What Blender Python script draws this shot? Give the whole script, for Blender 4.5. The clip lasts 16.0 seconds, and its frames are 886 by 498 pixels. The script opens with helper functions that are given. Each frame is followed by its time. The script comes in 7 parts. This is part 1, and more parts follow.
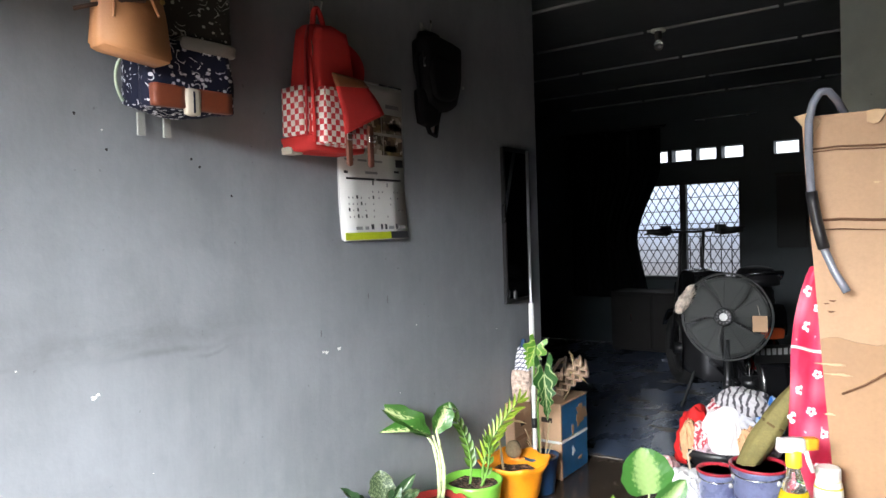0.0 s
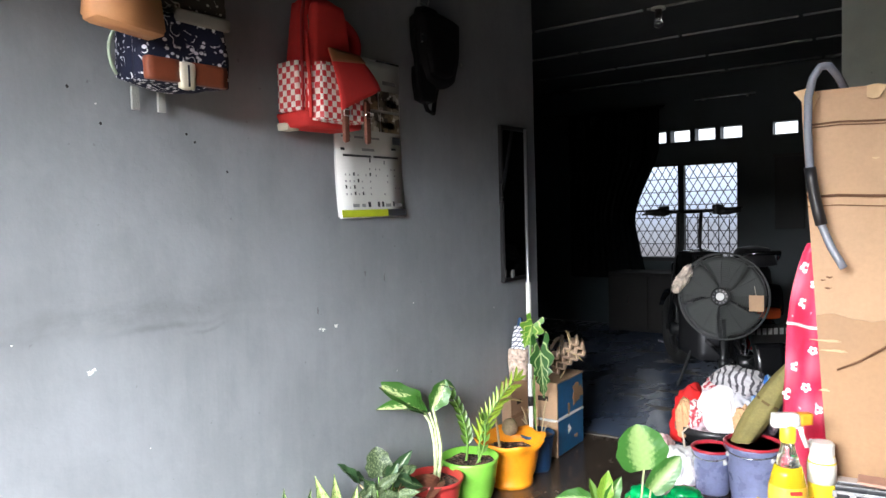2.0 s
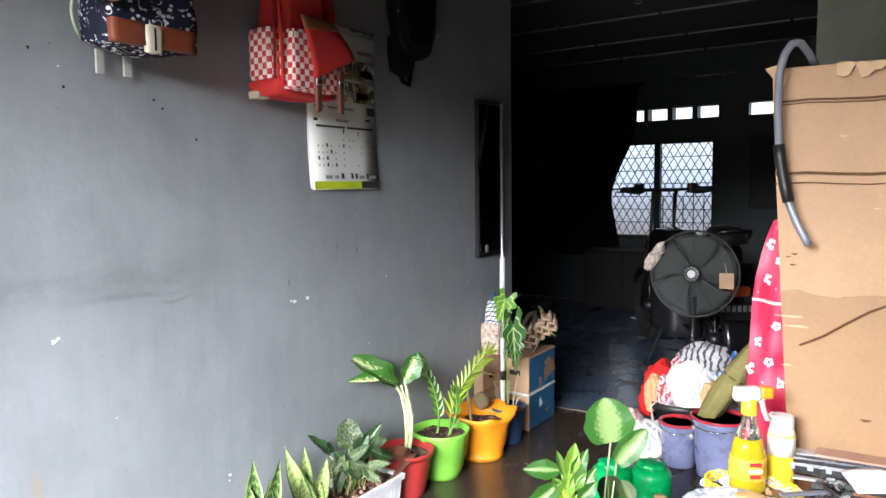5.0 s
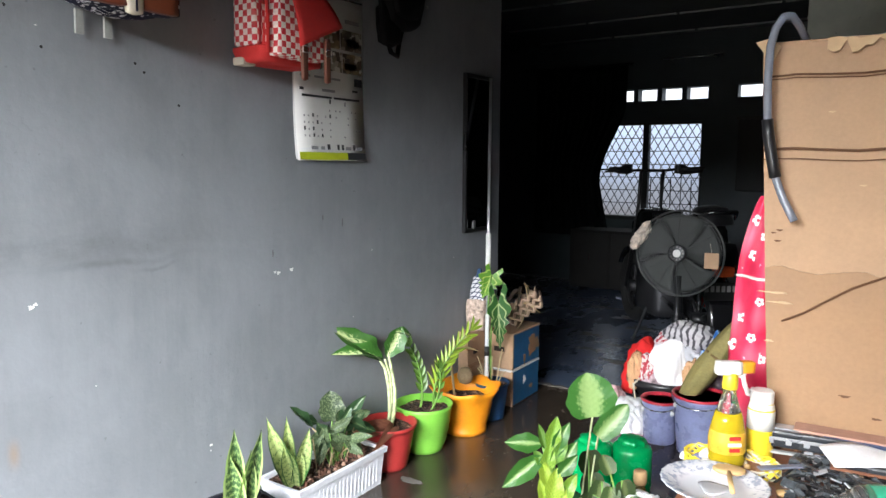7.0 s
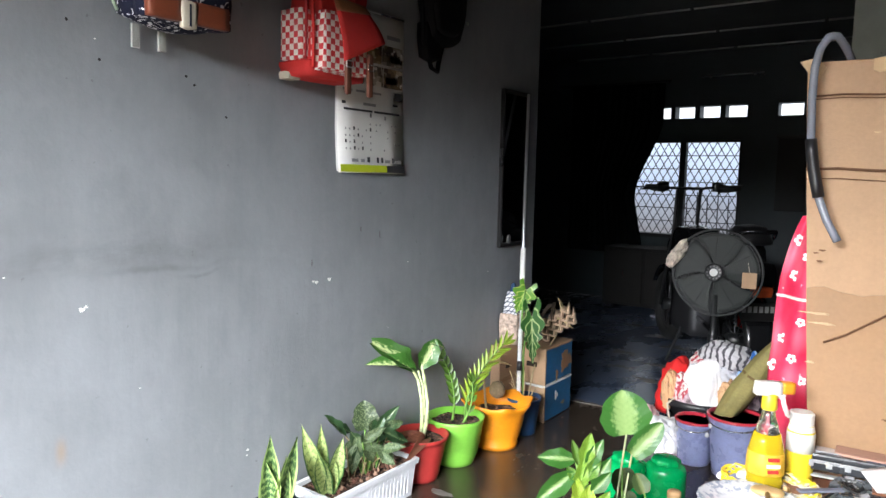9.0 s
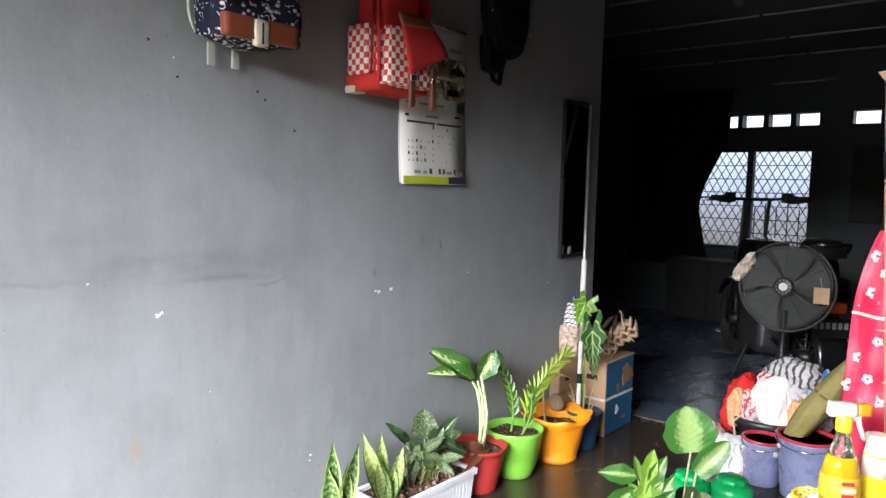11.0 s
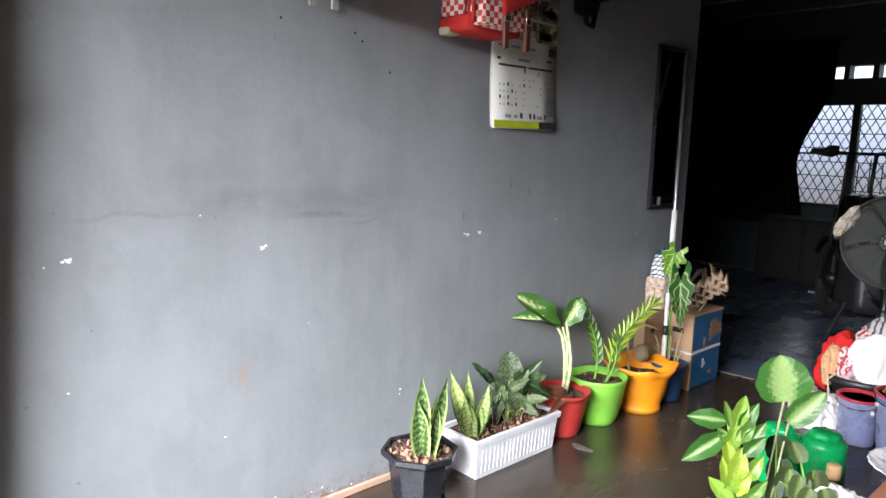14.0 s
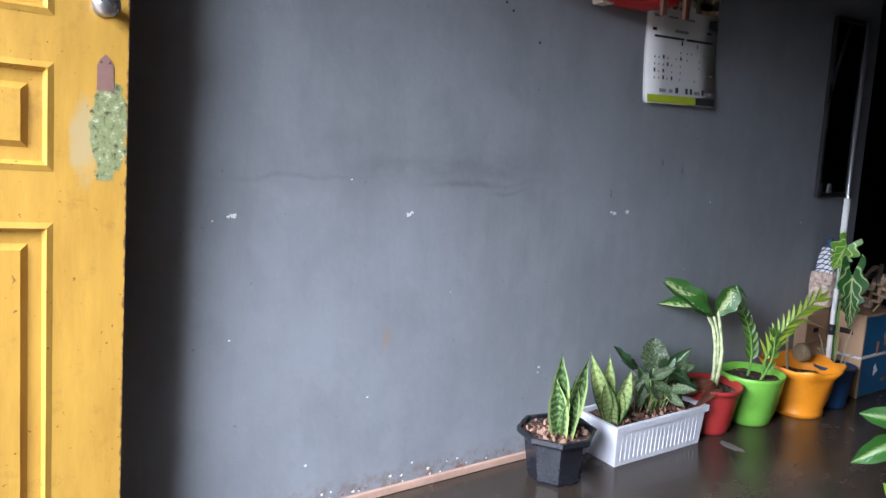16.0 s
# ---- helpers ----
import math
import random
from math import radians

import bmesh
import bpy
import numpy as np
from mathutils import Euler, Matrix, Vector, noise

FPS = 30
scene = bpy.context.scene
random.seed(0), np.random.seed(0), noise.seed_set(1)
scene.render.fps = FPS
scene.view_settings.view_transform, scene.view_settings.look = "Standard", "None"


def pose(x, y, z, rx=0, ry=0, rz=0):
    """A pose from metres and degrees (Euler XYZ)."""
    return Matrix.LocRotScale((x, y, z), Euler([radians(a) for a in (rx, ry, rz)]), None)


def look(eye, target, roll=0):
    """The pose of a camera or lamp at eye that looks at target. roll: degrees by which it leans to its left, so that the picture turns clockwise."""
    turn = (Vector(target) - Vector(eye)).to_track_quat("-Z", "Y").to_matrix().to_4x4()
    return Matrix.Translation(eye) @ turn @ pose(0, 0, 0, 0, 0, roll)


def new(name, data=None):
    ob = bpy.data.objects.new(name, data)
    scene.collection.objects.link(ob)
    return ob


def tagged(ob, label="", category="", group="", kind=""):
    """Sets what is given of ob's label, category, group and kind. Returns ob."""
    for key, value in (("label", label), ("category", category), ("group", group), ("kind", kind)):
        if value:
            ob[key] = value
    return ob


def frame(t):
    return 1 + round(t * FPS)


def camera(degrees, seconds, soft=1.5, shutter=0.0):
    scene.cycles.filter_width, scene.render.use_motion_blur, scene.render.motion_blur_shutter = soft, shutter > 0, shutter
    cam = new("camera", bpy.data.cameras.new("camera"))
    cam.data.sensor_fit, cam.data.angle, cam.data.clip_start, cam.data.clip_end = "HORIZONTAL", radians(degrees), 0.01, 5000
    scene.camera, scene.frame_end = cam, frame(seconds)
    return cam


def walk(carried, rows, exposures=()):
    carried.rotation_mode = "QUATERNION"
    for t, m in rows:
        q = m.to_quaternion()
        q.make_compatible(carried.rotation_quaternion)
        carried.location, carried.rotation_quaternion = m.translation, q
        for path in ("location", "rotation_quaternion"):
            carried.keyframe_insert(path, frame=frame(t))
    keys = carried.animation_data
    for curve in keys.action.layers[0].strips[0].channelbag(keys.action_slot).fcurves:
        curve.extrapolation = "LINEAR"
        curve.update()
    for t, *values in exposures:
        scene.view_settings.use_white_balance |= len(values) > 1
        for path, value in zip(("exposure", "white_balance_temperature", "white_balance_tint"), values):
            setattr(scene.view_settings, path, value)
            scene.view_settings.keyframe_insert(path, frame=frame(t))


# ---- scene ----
cam = camera(64.76, 16.0)
PATH = [
    (0, (1.8117, 0.3487, 1.2783), (0.6313, 1.9621, 1.2194), -1.84),
    (0.5, (1.8082, 0.3533, 1.2690), (0.6348, 1.9708, 1.1869), -1.36),
    (1, (1.8085, 0.3503, 1.2709), (0.6266, 1.9611, 1.1791), -1.58),
    (1.5, (1.8099, 0.3546, 1.2657), (0.6280, 1.9642, 1.1544), -1.55),
    (2, (1.8108, 0.3547, 1.2632), (0.6353, 1.9689, 1.1518), -1.66),
    (2.5, (1.8081, 0.3833, 1.2577), (0.6321, 1.9947, 1.1149), -1.51),
    (3, (1.8174, 0.3624, 1.2602), (0.6523, 1.9811, 1.1114), -1.41),
    (3.5, (1.8147, 0.3459, 1.2590), (0.6493, 1.9650, 1.1158), -1.40),
    (4, (1.8205, 0.3578, 1.2535), (0.6550, 1.9754, 1.0952), -1.49),
    (4.5, (1.8223, 0.3663, 1.2536), (0.6795, 1.9993, 1.0884), -1.28),
    (7, (1.8202, 0.3866, 1.2297), (0.7298, 2.0460, 0.9903), 0.32),
    (7.5, (1.8176, 0.3797, 1.2248), (0.7127, 2.0297, 0.9871), 0.85),
    (8, (1.8190, 0.3739, 1.2311), (0.6895, 2.0102, 1.0145), 0.97),
    (8.2, (1.8172, 0.3660, 1.2288), (0.6714, 1.9928, 1.0274), 1.09),
    (10.3, (1.8207, 0.3485, 1.2293), (0.6233, 1.9358, 1.0129), 1.66),
    (10.5, (1.8327, 0.3411, 1.2500), (0.5939, 1.8963, 1.0341), 1.47),
    (11, (1.8171, 0.3387, 1.2375), (0.5196, 1.8501, 1.0581), 1.38),
    (11.5, (1.8139, 0.3512, 1.2297), (0.5093, 1.8581, 1.0643), 1.25),
    (12, (1.8238, 0.3488, 1.2447), (0.4678, 1.8077, 1.0632), 1.17),
    (12.5, (1.8101, 0.2965, 1.2198), (0.4128, 1.7149, 1.0303), 0.63),
    (13, (1.8067, 0.2982, 1.2339), (0.3879, 1.6962, 1.0543), 0.34),
    (13.5, (1.8030, 0.3028, 1.2105), (0.3810, 1.6930, 0.9982), 1.02),
    (14, (1.8115, 0.2838, 1.1812), (0.3677, 1.6349, 0.8813), 1.73),
    (14.5, (1.8055, 0.2771, 1.1430), (0.2976, 1.5348, 0.7629), 2.11),
    (15, (1.7902, 0.2571, 1.1127), (0.2246, 1.4296, 0.6953), 1.20),
    (15.5, (1.7794, 0.2431, 1.0971), (0.1654, 1.3430, 0.6666), 1.39),
    (16, (1.7914, 0.2742, 1.0885), (0.1132, 1.3169, 0.7781), 2.06),
]
EXPOSURES = [(0.0, 0.05, 6350, 10), (4.5, 0.05, 6300, 10), (7.0, -0.3, 6300, 9), (8.0, -0.26, 6300, 9), (11.0, -0.2, 6500, 11), (13.0, -0.22, 6650, 12), (14.0, -0.28, 6450, 12), (14.2, -0.55, 6400, 12), (14.5, -0.53, 6300, 12), (15.2, -0.85, 5850, 13), (16.0, -0.98, 5700, 14)]
walk(cam, [(t, look(eye, target, roll)) for t, eye, target, roll in PATH], EXPOSURES)

# ---- light ----
world = bpy.data.worlds.new("sky")
scene.world = world
world.use_nodes = True
wn = world.node_tree.nodes
sky = wn.new("ShaderNodeTexSky")
sky.sky_type = "NISHITA"
sky.sun_disc = False
sky.sun_elevation = radians(38)
sky.sun_rotation = radians(200)
sky.air_density, sky.dust_density = 1.0, 3.0
wn["Background"].inputs["Strength"].default_value = 0.11
world.node_tree.links.new(sky.outputs["Color"], wn["Background"].inputs["Color"])

sun_data = bpy.data.lights.new("sun", "SUN")
sun_data.energy, sun_data.angle, sun_data.color = 1.0, radians(12), (1.0, 0.96, 0.9)
sun = new("sun", sun_data)
sun.matrix_world = look((1.0, -6, 6), (1.6, 0, 0))

# bright open sky in front of the doorway
DOOR_W, DOOR_H = 1.75, 2.05
door_sky = bpy.data.lights.new("doorway_daylight", "AREA")
door_sky.shape, door_sky.size, door_sky.size_y = "RECTANGLE", 6.0, 4.2
door_sky.energy, door_sky.color = 8400.0, (0.975, 0.985, 1.0)
lamp = new("doorway_daylight", door_sky)
lamp.matrix_world = look((2.3, -4.9, 4.4), (0.7, 1.6, 0.6))


# ---- material kit ----
def nodes_of(name):
    m = bpy.data.materials.new(name)
    m.use_nodes = True
    nt = m.node_tree
    return m, nt, nt.nodes["Principled BSDF"]


def coords(nt, scale=(1, 1, 1)):
    tc = nt.nodes.new("ShaderNodeTexCoord")
    mp = nt.nodes.new("ShaderNodeMapping")
    mp.inputs["Scale"].default_value = scale
    nt.links.new(tc.outputs["Object"], mp.inputs["Vector"])
    return mp.outputs["Vector"]


def noise_of(nt, vec, scale, detail=5.0, rough=0.6):
    n = nt.nodes.new("ShaderNodeTexNoise")
    n.inputs["Scale"].default_value, n.inputs["Detail"].default_value, n.inputs["Roughness"].default_value = scale, detail, rough
    nt.links.new(vec, n.inputs["Vector"])
    return n.outputs["Fac"]


def ramp_of(nt, fac, stops):
    r = nt.nodes.new("ShaderNodeValToRGB")
    els = r.color_ramp.elements
    while len(els) < len(stops):
        els.new(0.5)
    for e, (p, c) in zip(els, stops):
        e.position, e.color = p, (*c, 1) if len(c) == 3 else c
    nt.links.new(fac, r.inputs["Fac"])
    return r.outputs["Color"]


def mix_of(nt, fac, a, b, kind="MIX"):
    m = nt.nodes.new("ShaderNodeMix")
    m.data_type, m.blend_type = "RGBA", kind
    for sock, v in ((m.inputs["Factor"], fac), (m.inputs["A"], a), (m.inputs["B"], b)):
        if isinstance(v, (int, float)):
            sock.default_value = v
        elif isinstance(v, tuple):
            sock.default_value = (*v, 1)
        else:
            nt.links.new(v, sock)
    return m.outputs["Result"]


def bump_of(nt, p, fac, strength, distance=0.01):
    b = nt.nodes.new("ShaderNodeBump")
    b.inputs["Strength"].default_value, b.inputs["Distance"].default_value = strength, distance
    nt.links.new(fac, b.inputs["Height"])
    nt.links.new(b.outputs["Normal"], p.inputs["Normal"])


def surface(name, colour, rough=0.6, metal=0.0, vary=0.15, grain=40.0, big=3.0, bump=0.1, spec=0.5, coat=0.0, scale=(1, 1, 1), rough_vary=0.1):
    """A painted, plastic, cloth or stone surface with two scales of variation."""
    m, nt, p = nodes_of(name)
    v = coords(nt, scale)
    fine, broad = noise_of(nt, v, grain), noise_of(nt, v, big, 4.0)
    dark = tuple(c * (1 - vary) for c in colour)
    light = tuple(min(1, c * (1 + vary)) for c in colour)
    a = ramp_of(nt, broad, [(0.3, dark), (0.7, light)])
    c = mix_of(nt, 0.35, a, ramp_of(nt, fine, [(0.3, dark), (0.7, light)]))
    nt.links.new(c, p.inputs["Base Color"])
    lo, hi = max(0.02, rough - rough_vary), min(1, rough + rough_vary)
    nt.links.new(ramp_of(nt, broad, [(0.3, (lo,) * 3), (0.7, (hi,) * 3)]), p.inputs["Roughness"])
    p.inputs["Metallic"].default_value = metal
    p.inputs["Specular IOR Level"].default_value = spec
    p.inputs["Coat Weight"].default_value = coat
    if bump:
        bump_of(nt, p, fine, bump, 0.004)
    return m


# ---- mesh kit ----
def part(name, bm, material, parent=None, label="", smooth=False):
    """Links a bmesh as one mesh object under a thing or a part."""
    bmesh.ops.recalc_face_normals(bm, faces=bm.faces)
    me = bpy.data.meshes.new(name)
    bm.to_mesh(me)
    bm.free()
    for poly in me.polygons:
        poly.use_smooth = smooth
    if material:
        me.materials.append(material)
    ob = new(name, me)
    if parent is not None:
        ob.parent = parent
    if label:
        ob["label"] = label
    return ob


def thing(name, x, y, z, label, category, group="", turn=0.0, lean=(0.0, 0.0), kind=""):
    ob = new(name)
    ob.empty_display_size = 0.05
    ob.matrix_world = pose(x, y, z, lean[0], lean[1], turn)
    return tagged(ob, label, category, group, kind)


def box(bm, lo, hi, bevel=0.0, segments=2):
    lo, hi = Vector(lo), Vector(hi)
    made = bmesh.ops.create_cube(bm, size=1.0, matrix=Matrix.LocRotScale((lo + hi) / 2, None, hi - lo))
    if bevel:
        edges = {e for v in made["verts"] for e in v.link_edges}
        bmesh.ops.bevel(bm, geom=list(edges), offset=bevel, segments=segments, affect="EDGES", profile=0.5)
    return bm


def block(lo, hi, bevel=0.0, segments=2):
    return box(bmesh.new(), lo, hi, bevel, segments)


def lathe(profile, sides=32, wobble=None, bm=None):
    """Turns a list of (radius, height) round z; wobble(angle, i) scales the radius."""
    bm = bm or bmesh.new()
    rings = []
    for i, (r, z) in enumerate(profile):
        ring = []
        for k in range(sides):
            a = 2 * math.pi * k / sides
            w, dz = wobble(a, i) if wobble else (1.0, 0.0)
            ring.append(bm.verts.new((r * w * math.cos(a), r * w * math.sin(a), z + dz)))
        rings.append(ring)
    for lower, upper in zip(rings, rings[1:]):
        for k in range(sides):
            bm.faces.new((lower[k], lower[(k + 1) % sides], upper[(k + 1) % sides], upper[k]))
    bm.faces.new(rings[0][::-1])
    bm.faces.new(rings[-1])
    return bm


def tube(points, radius, sides=8, bm=None, taper=None, closed_ends=True):
    """A round bar along a line of points."""
    bm = bm or bmesh.new()
    pts = [Vector(p) for p in points]
    rings = []
    side = None
    for i, p in enumerate(pts):
        d = (pts[min(i + 1, len(pts) - 1)] - pts[max(i - 1, 0)]).normalized()
        if side is None:
            side = d.orthogonal().normalized()
        side = (side - d * side.dot(d)).normalized()
        up = d.cross(side)
        r = radius if taper is None else radius * (1 + (taper - 1) * i / (len(pts) - 1))
        rings.append([bm.verts.new(p + (side * math.cos(2 * math.pi * k / sides) + up * math.sin(2 * math.pi * k / sides)) * r) for k in range(sides)])
    for a, b in zip(rings, rings[1:]):
        for k in range(sides):
            bm.faces.new((a[k], a[(k + 1) % sides], b[(k + 1) % sides], b[k]))
    if closed_ends:
        bm.faces.new(rings[0][::-1])
        bm.faces.new(rings[-1])
    return bm


def arc_points(a, b, sag, n=10):
    a, b = Vector(a), Vector(b)
    return [a.lerp(b, i / n) + Vector(sag) * (4 * (i / n) * (1 - i / n)) for i in range(n + 1)]


def sheet(nx, ny, f, thick=0.0, bm=None):
    """A grid of f(u, v) points; with thickness, closed on all sides."""
    bm = bm or bmesh.new()
    grid = [[bm.verts.new(f(i / nx, j / ny)) for j in range(ny + 1)] for i in range(nx + 1)]
    faces = []
    for i in range(nx):
        for j in range(ny):
            faces.append(bm.faces.new((grid[i][j], grid[i + 1][j], grid[i + 1][j + 1], grid[i][j + 1])))
    if thick:
        bmesh.ops.recalc_face_normals(bm, faces=faces)
        bmesh.ops.solidify(bm, geom=faces, thickness=thick)
    return bm


# ---- paint and ground materials ----
def wall_paint(name, base, scuffs=True):
    m, nt, p = nodes_of(name)
    v = coords(nt)
    broad, fine = noise_of(nt, v, 1.6, 6.0), noise_of(nt, v, 55.0, 3.0)
    streak = noise_of(nt, coords(nt, (1.0, 7.0, 0.6)), 2.2, 6.0, 0.65)
    d = lambda k: tuple(c * k for c in base)
    a = ramp_of(nt, broad, [(0.25, d(0.84)), (0.75, d(1.13))])
    b = ramp_of(nt, streak, [(0.25, d(0.86)), (0.75, d(1.12))])
    c = mix_of(nt, 0.5, a, b)
    blot = noise_of(nt, v, 7.0, 8.0, 0.7)
    c = mix_of(nt, ramp_of(nt, blot, [(0.6, (0, 0, 0)), (0.78, (0.35,) * 3)]), c, d(0.68))
    cloud = noise_of(nt, v, 3.3, 7.0, 0.75)
    c = mix_of(nt, ramp_of(nt, cloud, [(0.45, (0, 0, 0)), (0.75, (0.55,) * 3)]), c, d(1.28))
    patchy = noise_of(nt, coords(nt, (1.0, 1.0, 0.7)), 5.2, 4.0, 0.55)
    c = mix_of(nt, ramp_of(nt, patchy, [(0.34, (0.5,) * 3), (0.47, (0, 0, 0))]), c, d(0.84))
    c = mix_of(nt, ramp_of(nt, patchy, [(0.54, (0, 0, 0)), (0.66, (0.5,) * 3)]), c, d(1.2))
    pits = ramp_of(nt, noise_of(nt, v, 38.0, 2.0, 0.5), [(0.725, (0, 0, 0)), (0.77, (0.6,) * 3)])
    c = mix_of(nt, pits, c, d(0.55))
    h = mix_of(nt, 0.5, fine, noise_of(nt, v, 9.0, 6.0))
    h = mix_of(nt, 0.6, h, noise_of(nt, coords(nt, (1.0, 1.0, 0.6)), 3.4, 3.0, 0.5))
    if scuffs:
        sep = nt.nodes.new("ShaderNodeSeparateXYZ")
        nt.links.new(v, sep.inputs["Vector"])

        def op(kind, x, y=0.0):
            n = nt.nodes.new("ShaderNodeMath"); n.operation = kind
            for sock, val in zip(n.inputs, (x, y)):
                if isinstance(val, (int, float)):
                    sock.default_value = val
                else:
                    nt.links.new(val, sock)
            return n.outputs[0]

        def soft(x, x0, x1, y0, y1):
            r = nt.nodes.new("ShaderNodeMapRange"); r.interpolation_type = "SMOOTHSTEP"
            for i, val in enumerate((x0, x1, y0, y1)):
                r.inputs[i + 1].default_value = val
            nt.links.new(x, r.inputs[0])
            return r.outputs[0]

        def near(x, centre, half):
            return soft(op("ABSOLUTE", op("SUBTRACT", x, centre)), 0.0, half, 1.0, 0.0)
        # the height wanders a little along the wall, so that no mark runs dead level
        wander = noise_of(nt, coords(nt, (0, 1.0, 0)), 2.4, 4.0, 0.6)
        z = op("ADD", sep.outputs["Z"], op("MULTIPLY", op("SUBTRACT", wander, 0.5), 0.12))
        smudge = ramp_of(nt, noise_of(nt, coords(nt, (1, 2.2, 5.0)), 3.0, 7.0, 0.7), [(0.3, (0, 0, 0)), (0.75, (1, 1, 1))])
        for zc, zh, yc, yh, k in ((1.0, 0.07, 1.4, 0.55, 0.5), (0.955, 0.016, 1.5, 0.3, 0.6), (0.975, 0.012, 0.95, 0.35, 0.4), (1.03, 0.13, 1.3, 0.9, 0.25), (0.93, 0.01, 1.62, 0.1, 0.8)):
            c = mix_of(nt, op("MULTIPLY", op("MULTIPLY", near(z, zc, zh), near(sep.outputs["Y"], yc, yh)), op("MULTIPLY", smudge, k)), c, d(0.45))
        # runs of thin paint below the trowelled ridge
        runs = noise_of(nt, coords(nt, (1, 8.0, 1.0)), 2.0, 7.0, 0.68)
        zone = op("MULTIPLY", near(z, 0.72, 0.36), near(sep.outputs["Y"], 1.75, 1.1))
        c = mix_of(nt, op("MULTIPLY", zone, ramp_of(nt, runs, [(0.5, (0, 0, 0)), (0.75, (0.45,) * 3)])), c, d(1.28))
        c = mix_of(nt, op("MULTIPLY", zone, ramp_of(nt, runs, [(0.25, (0.5,) * 3), (0.46, (0, 0, 0))])), c, d(0.76))
        # slightly paler over the lower half round y 1.1, rising damp and dirt along the foot
        c = mix_of(nt, op("MULTIPLY", op("MULTIPLY", near(z, 0.55, 0.5), near(sep.outputs["Y"], 1.1, 0.9)), 0.05), c, (0.42, 0.44, 0.46))
        dirt = op("MULTIPLY", soft(sep.outputs["Z"], 0.02, 0.11, 1.0, 0.0), ramp_of(nt, noise_of(nt, v, 26.0, 6.0, 0.7), [(0.45, (0, 0, 0)), (0.62, (0.9,) * 3)]))
        c = mix_of(nt, dirt, c, (0.16, 0.10, 0.075))
        c = mix_of(nt, op("MULTIPLY", op("MULTIPLY", near(sep.outputs["Y"], 1.2, 0.022), near(sep.outputs["Z"], 0.5, 0.055)), 0.55), c, (0.3, 0.2, 0.125))
        ridge = op("MULTIPLY", soft(z, 0.955, 0.985, 0.0, 1.0), near(sep.outputs["Y"], 1.3, 1.1))
        h = mix_of(nt, 1.0, h, op("MULTIPLY", ridge, 0.5), "ADD")
        h = mix_of(nt, op("MULTIPLY", zone, 0.25), h, runs)
    nt.links.new(c, p.inputs["Base Color"])
    nt.links.new(ramp_of(nt, broad, [(0.3, (0.5,) * 3), (0.7, (0.66,) * 3)]), p.inputs["Roughness"])
    bump_of(nt, p, h, 0.45, 0.011)
    return m


GREY_WALL = wall_paint("grey_wall_paint", (0.222, 0.235, 0.255))
SAGE_WALL = wall_paint("sage_grey_paint", (0.34, 0.385, 0.36), False)
# darker than real paint: the back room's gloom is put into the base colour
GLOOM_WALL = wall_paint("gloom_darkened_paint", (0.034, 0.046, 0.052), False)


def concrete(name, base, rough):
    m, nt, p = nodes_of(name)
    v = coords(nt)
    broad, mid, fine = noise_of(nt, v, 1.1, 7.0), noise_of(nt, v, 6.0, 8.0, 0.7), noise_of(nt, v, 60.0, 3.0)
    d = lambda k: tuple(c * k for c in base)
    c = mix_of(nt, 0.5, ramp_of(nt, broad, [(0.3, d(0.7)), (0.7, d(1.25))]), ramp_of(nt, mid, [(0.3, d(0.7)), (0.72, d(1.3))]))
    # random pale streaks that paint part of the floor's milky sheen into its colour
    sheen_wash = noise_of(nt, coords(nt, (1.0, 0.55, 1.0)), 2.6, 9.0, 0.72)
    c = mix_of(nt, ramp_of(nt, sheen_wash, [(0.48, (0, 0, 0)), (0.74, (0.6,) * 3)]), c, d(2.8))
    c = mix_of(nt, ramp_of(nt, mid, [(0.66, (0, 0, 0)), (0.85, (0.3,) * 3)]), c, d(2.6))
    nt.links.new(c, p.inputs["Base Color"])
    nt.links.new(ramp_of(nt, sheen_wash, [(0.35, (rough * 0.75,) * 3), (0.7, (min(1, rough * 2.2),) * 3)]), p.inputs["Roughness"])
    bump_of(nt, p, mix_of(nt, 0.3, mid, fine), 0.12, 0.006)
    return m


FLOOR = concrete("polished_brown_concrete", (0.036, 0.027, 0.02), 0.16)
# the blue in this base is the window's reflected sky, painted into the cement
BACK_FLOOR = concrete("worn_sky_tinted_cement", (0.048, 0.066, 0.105), 0.2)
BASE_STRIP = surface("bare_pink_plaster", (0.42, 0.27, 0.2), 0.8, grain=60, vary=0.25, bump=0.4)
CEILING = surface("grey_ceiling_board", (0.045, 0.045, 0.042), 0.7, grain=30, vary=0.12)
BATTEN = surface("pale_grey_batten", (0.3, 0.31, 0.3), 0.6, vary=0.2)

# ---- structure ----
H = 2.85        # ceilings
YF = -0.42      # front wall, inner face
YP = 3.70       # partition between the rooms
YB = 7.43       # back wall, inner face
XR = 3.4        # side wall of both rooms
XBL = -2.3      # back room's other side


def structure(name, boxes, material, label, category="wall"):
    bm = bmesh.new()
    for lo, hi in boxes:
        box(bm, lo, hi)
    ob = part(name, bm, material)
    return tagged(ob, label, category, kind="structure")


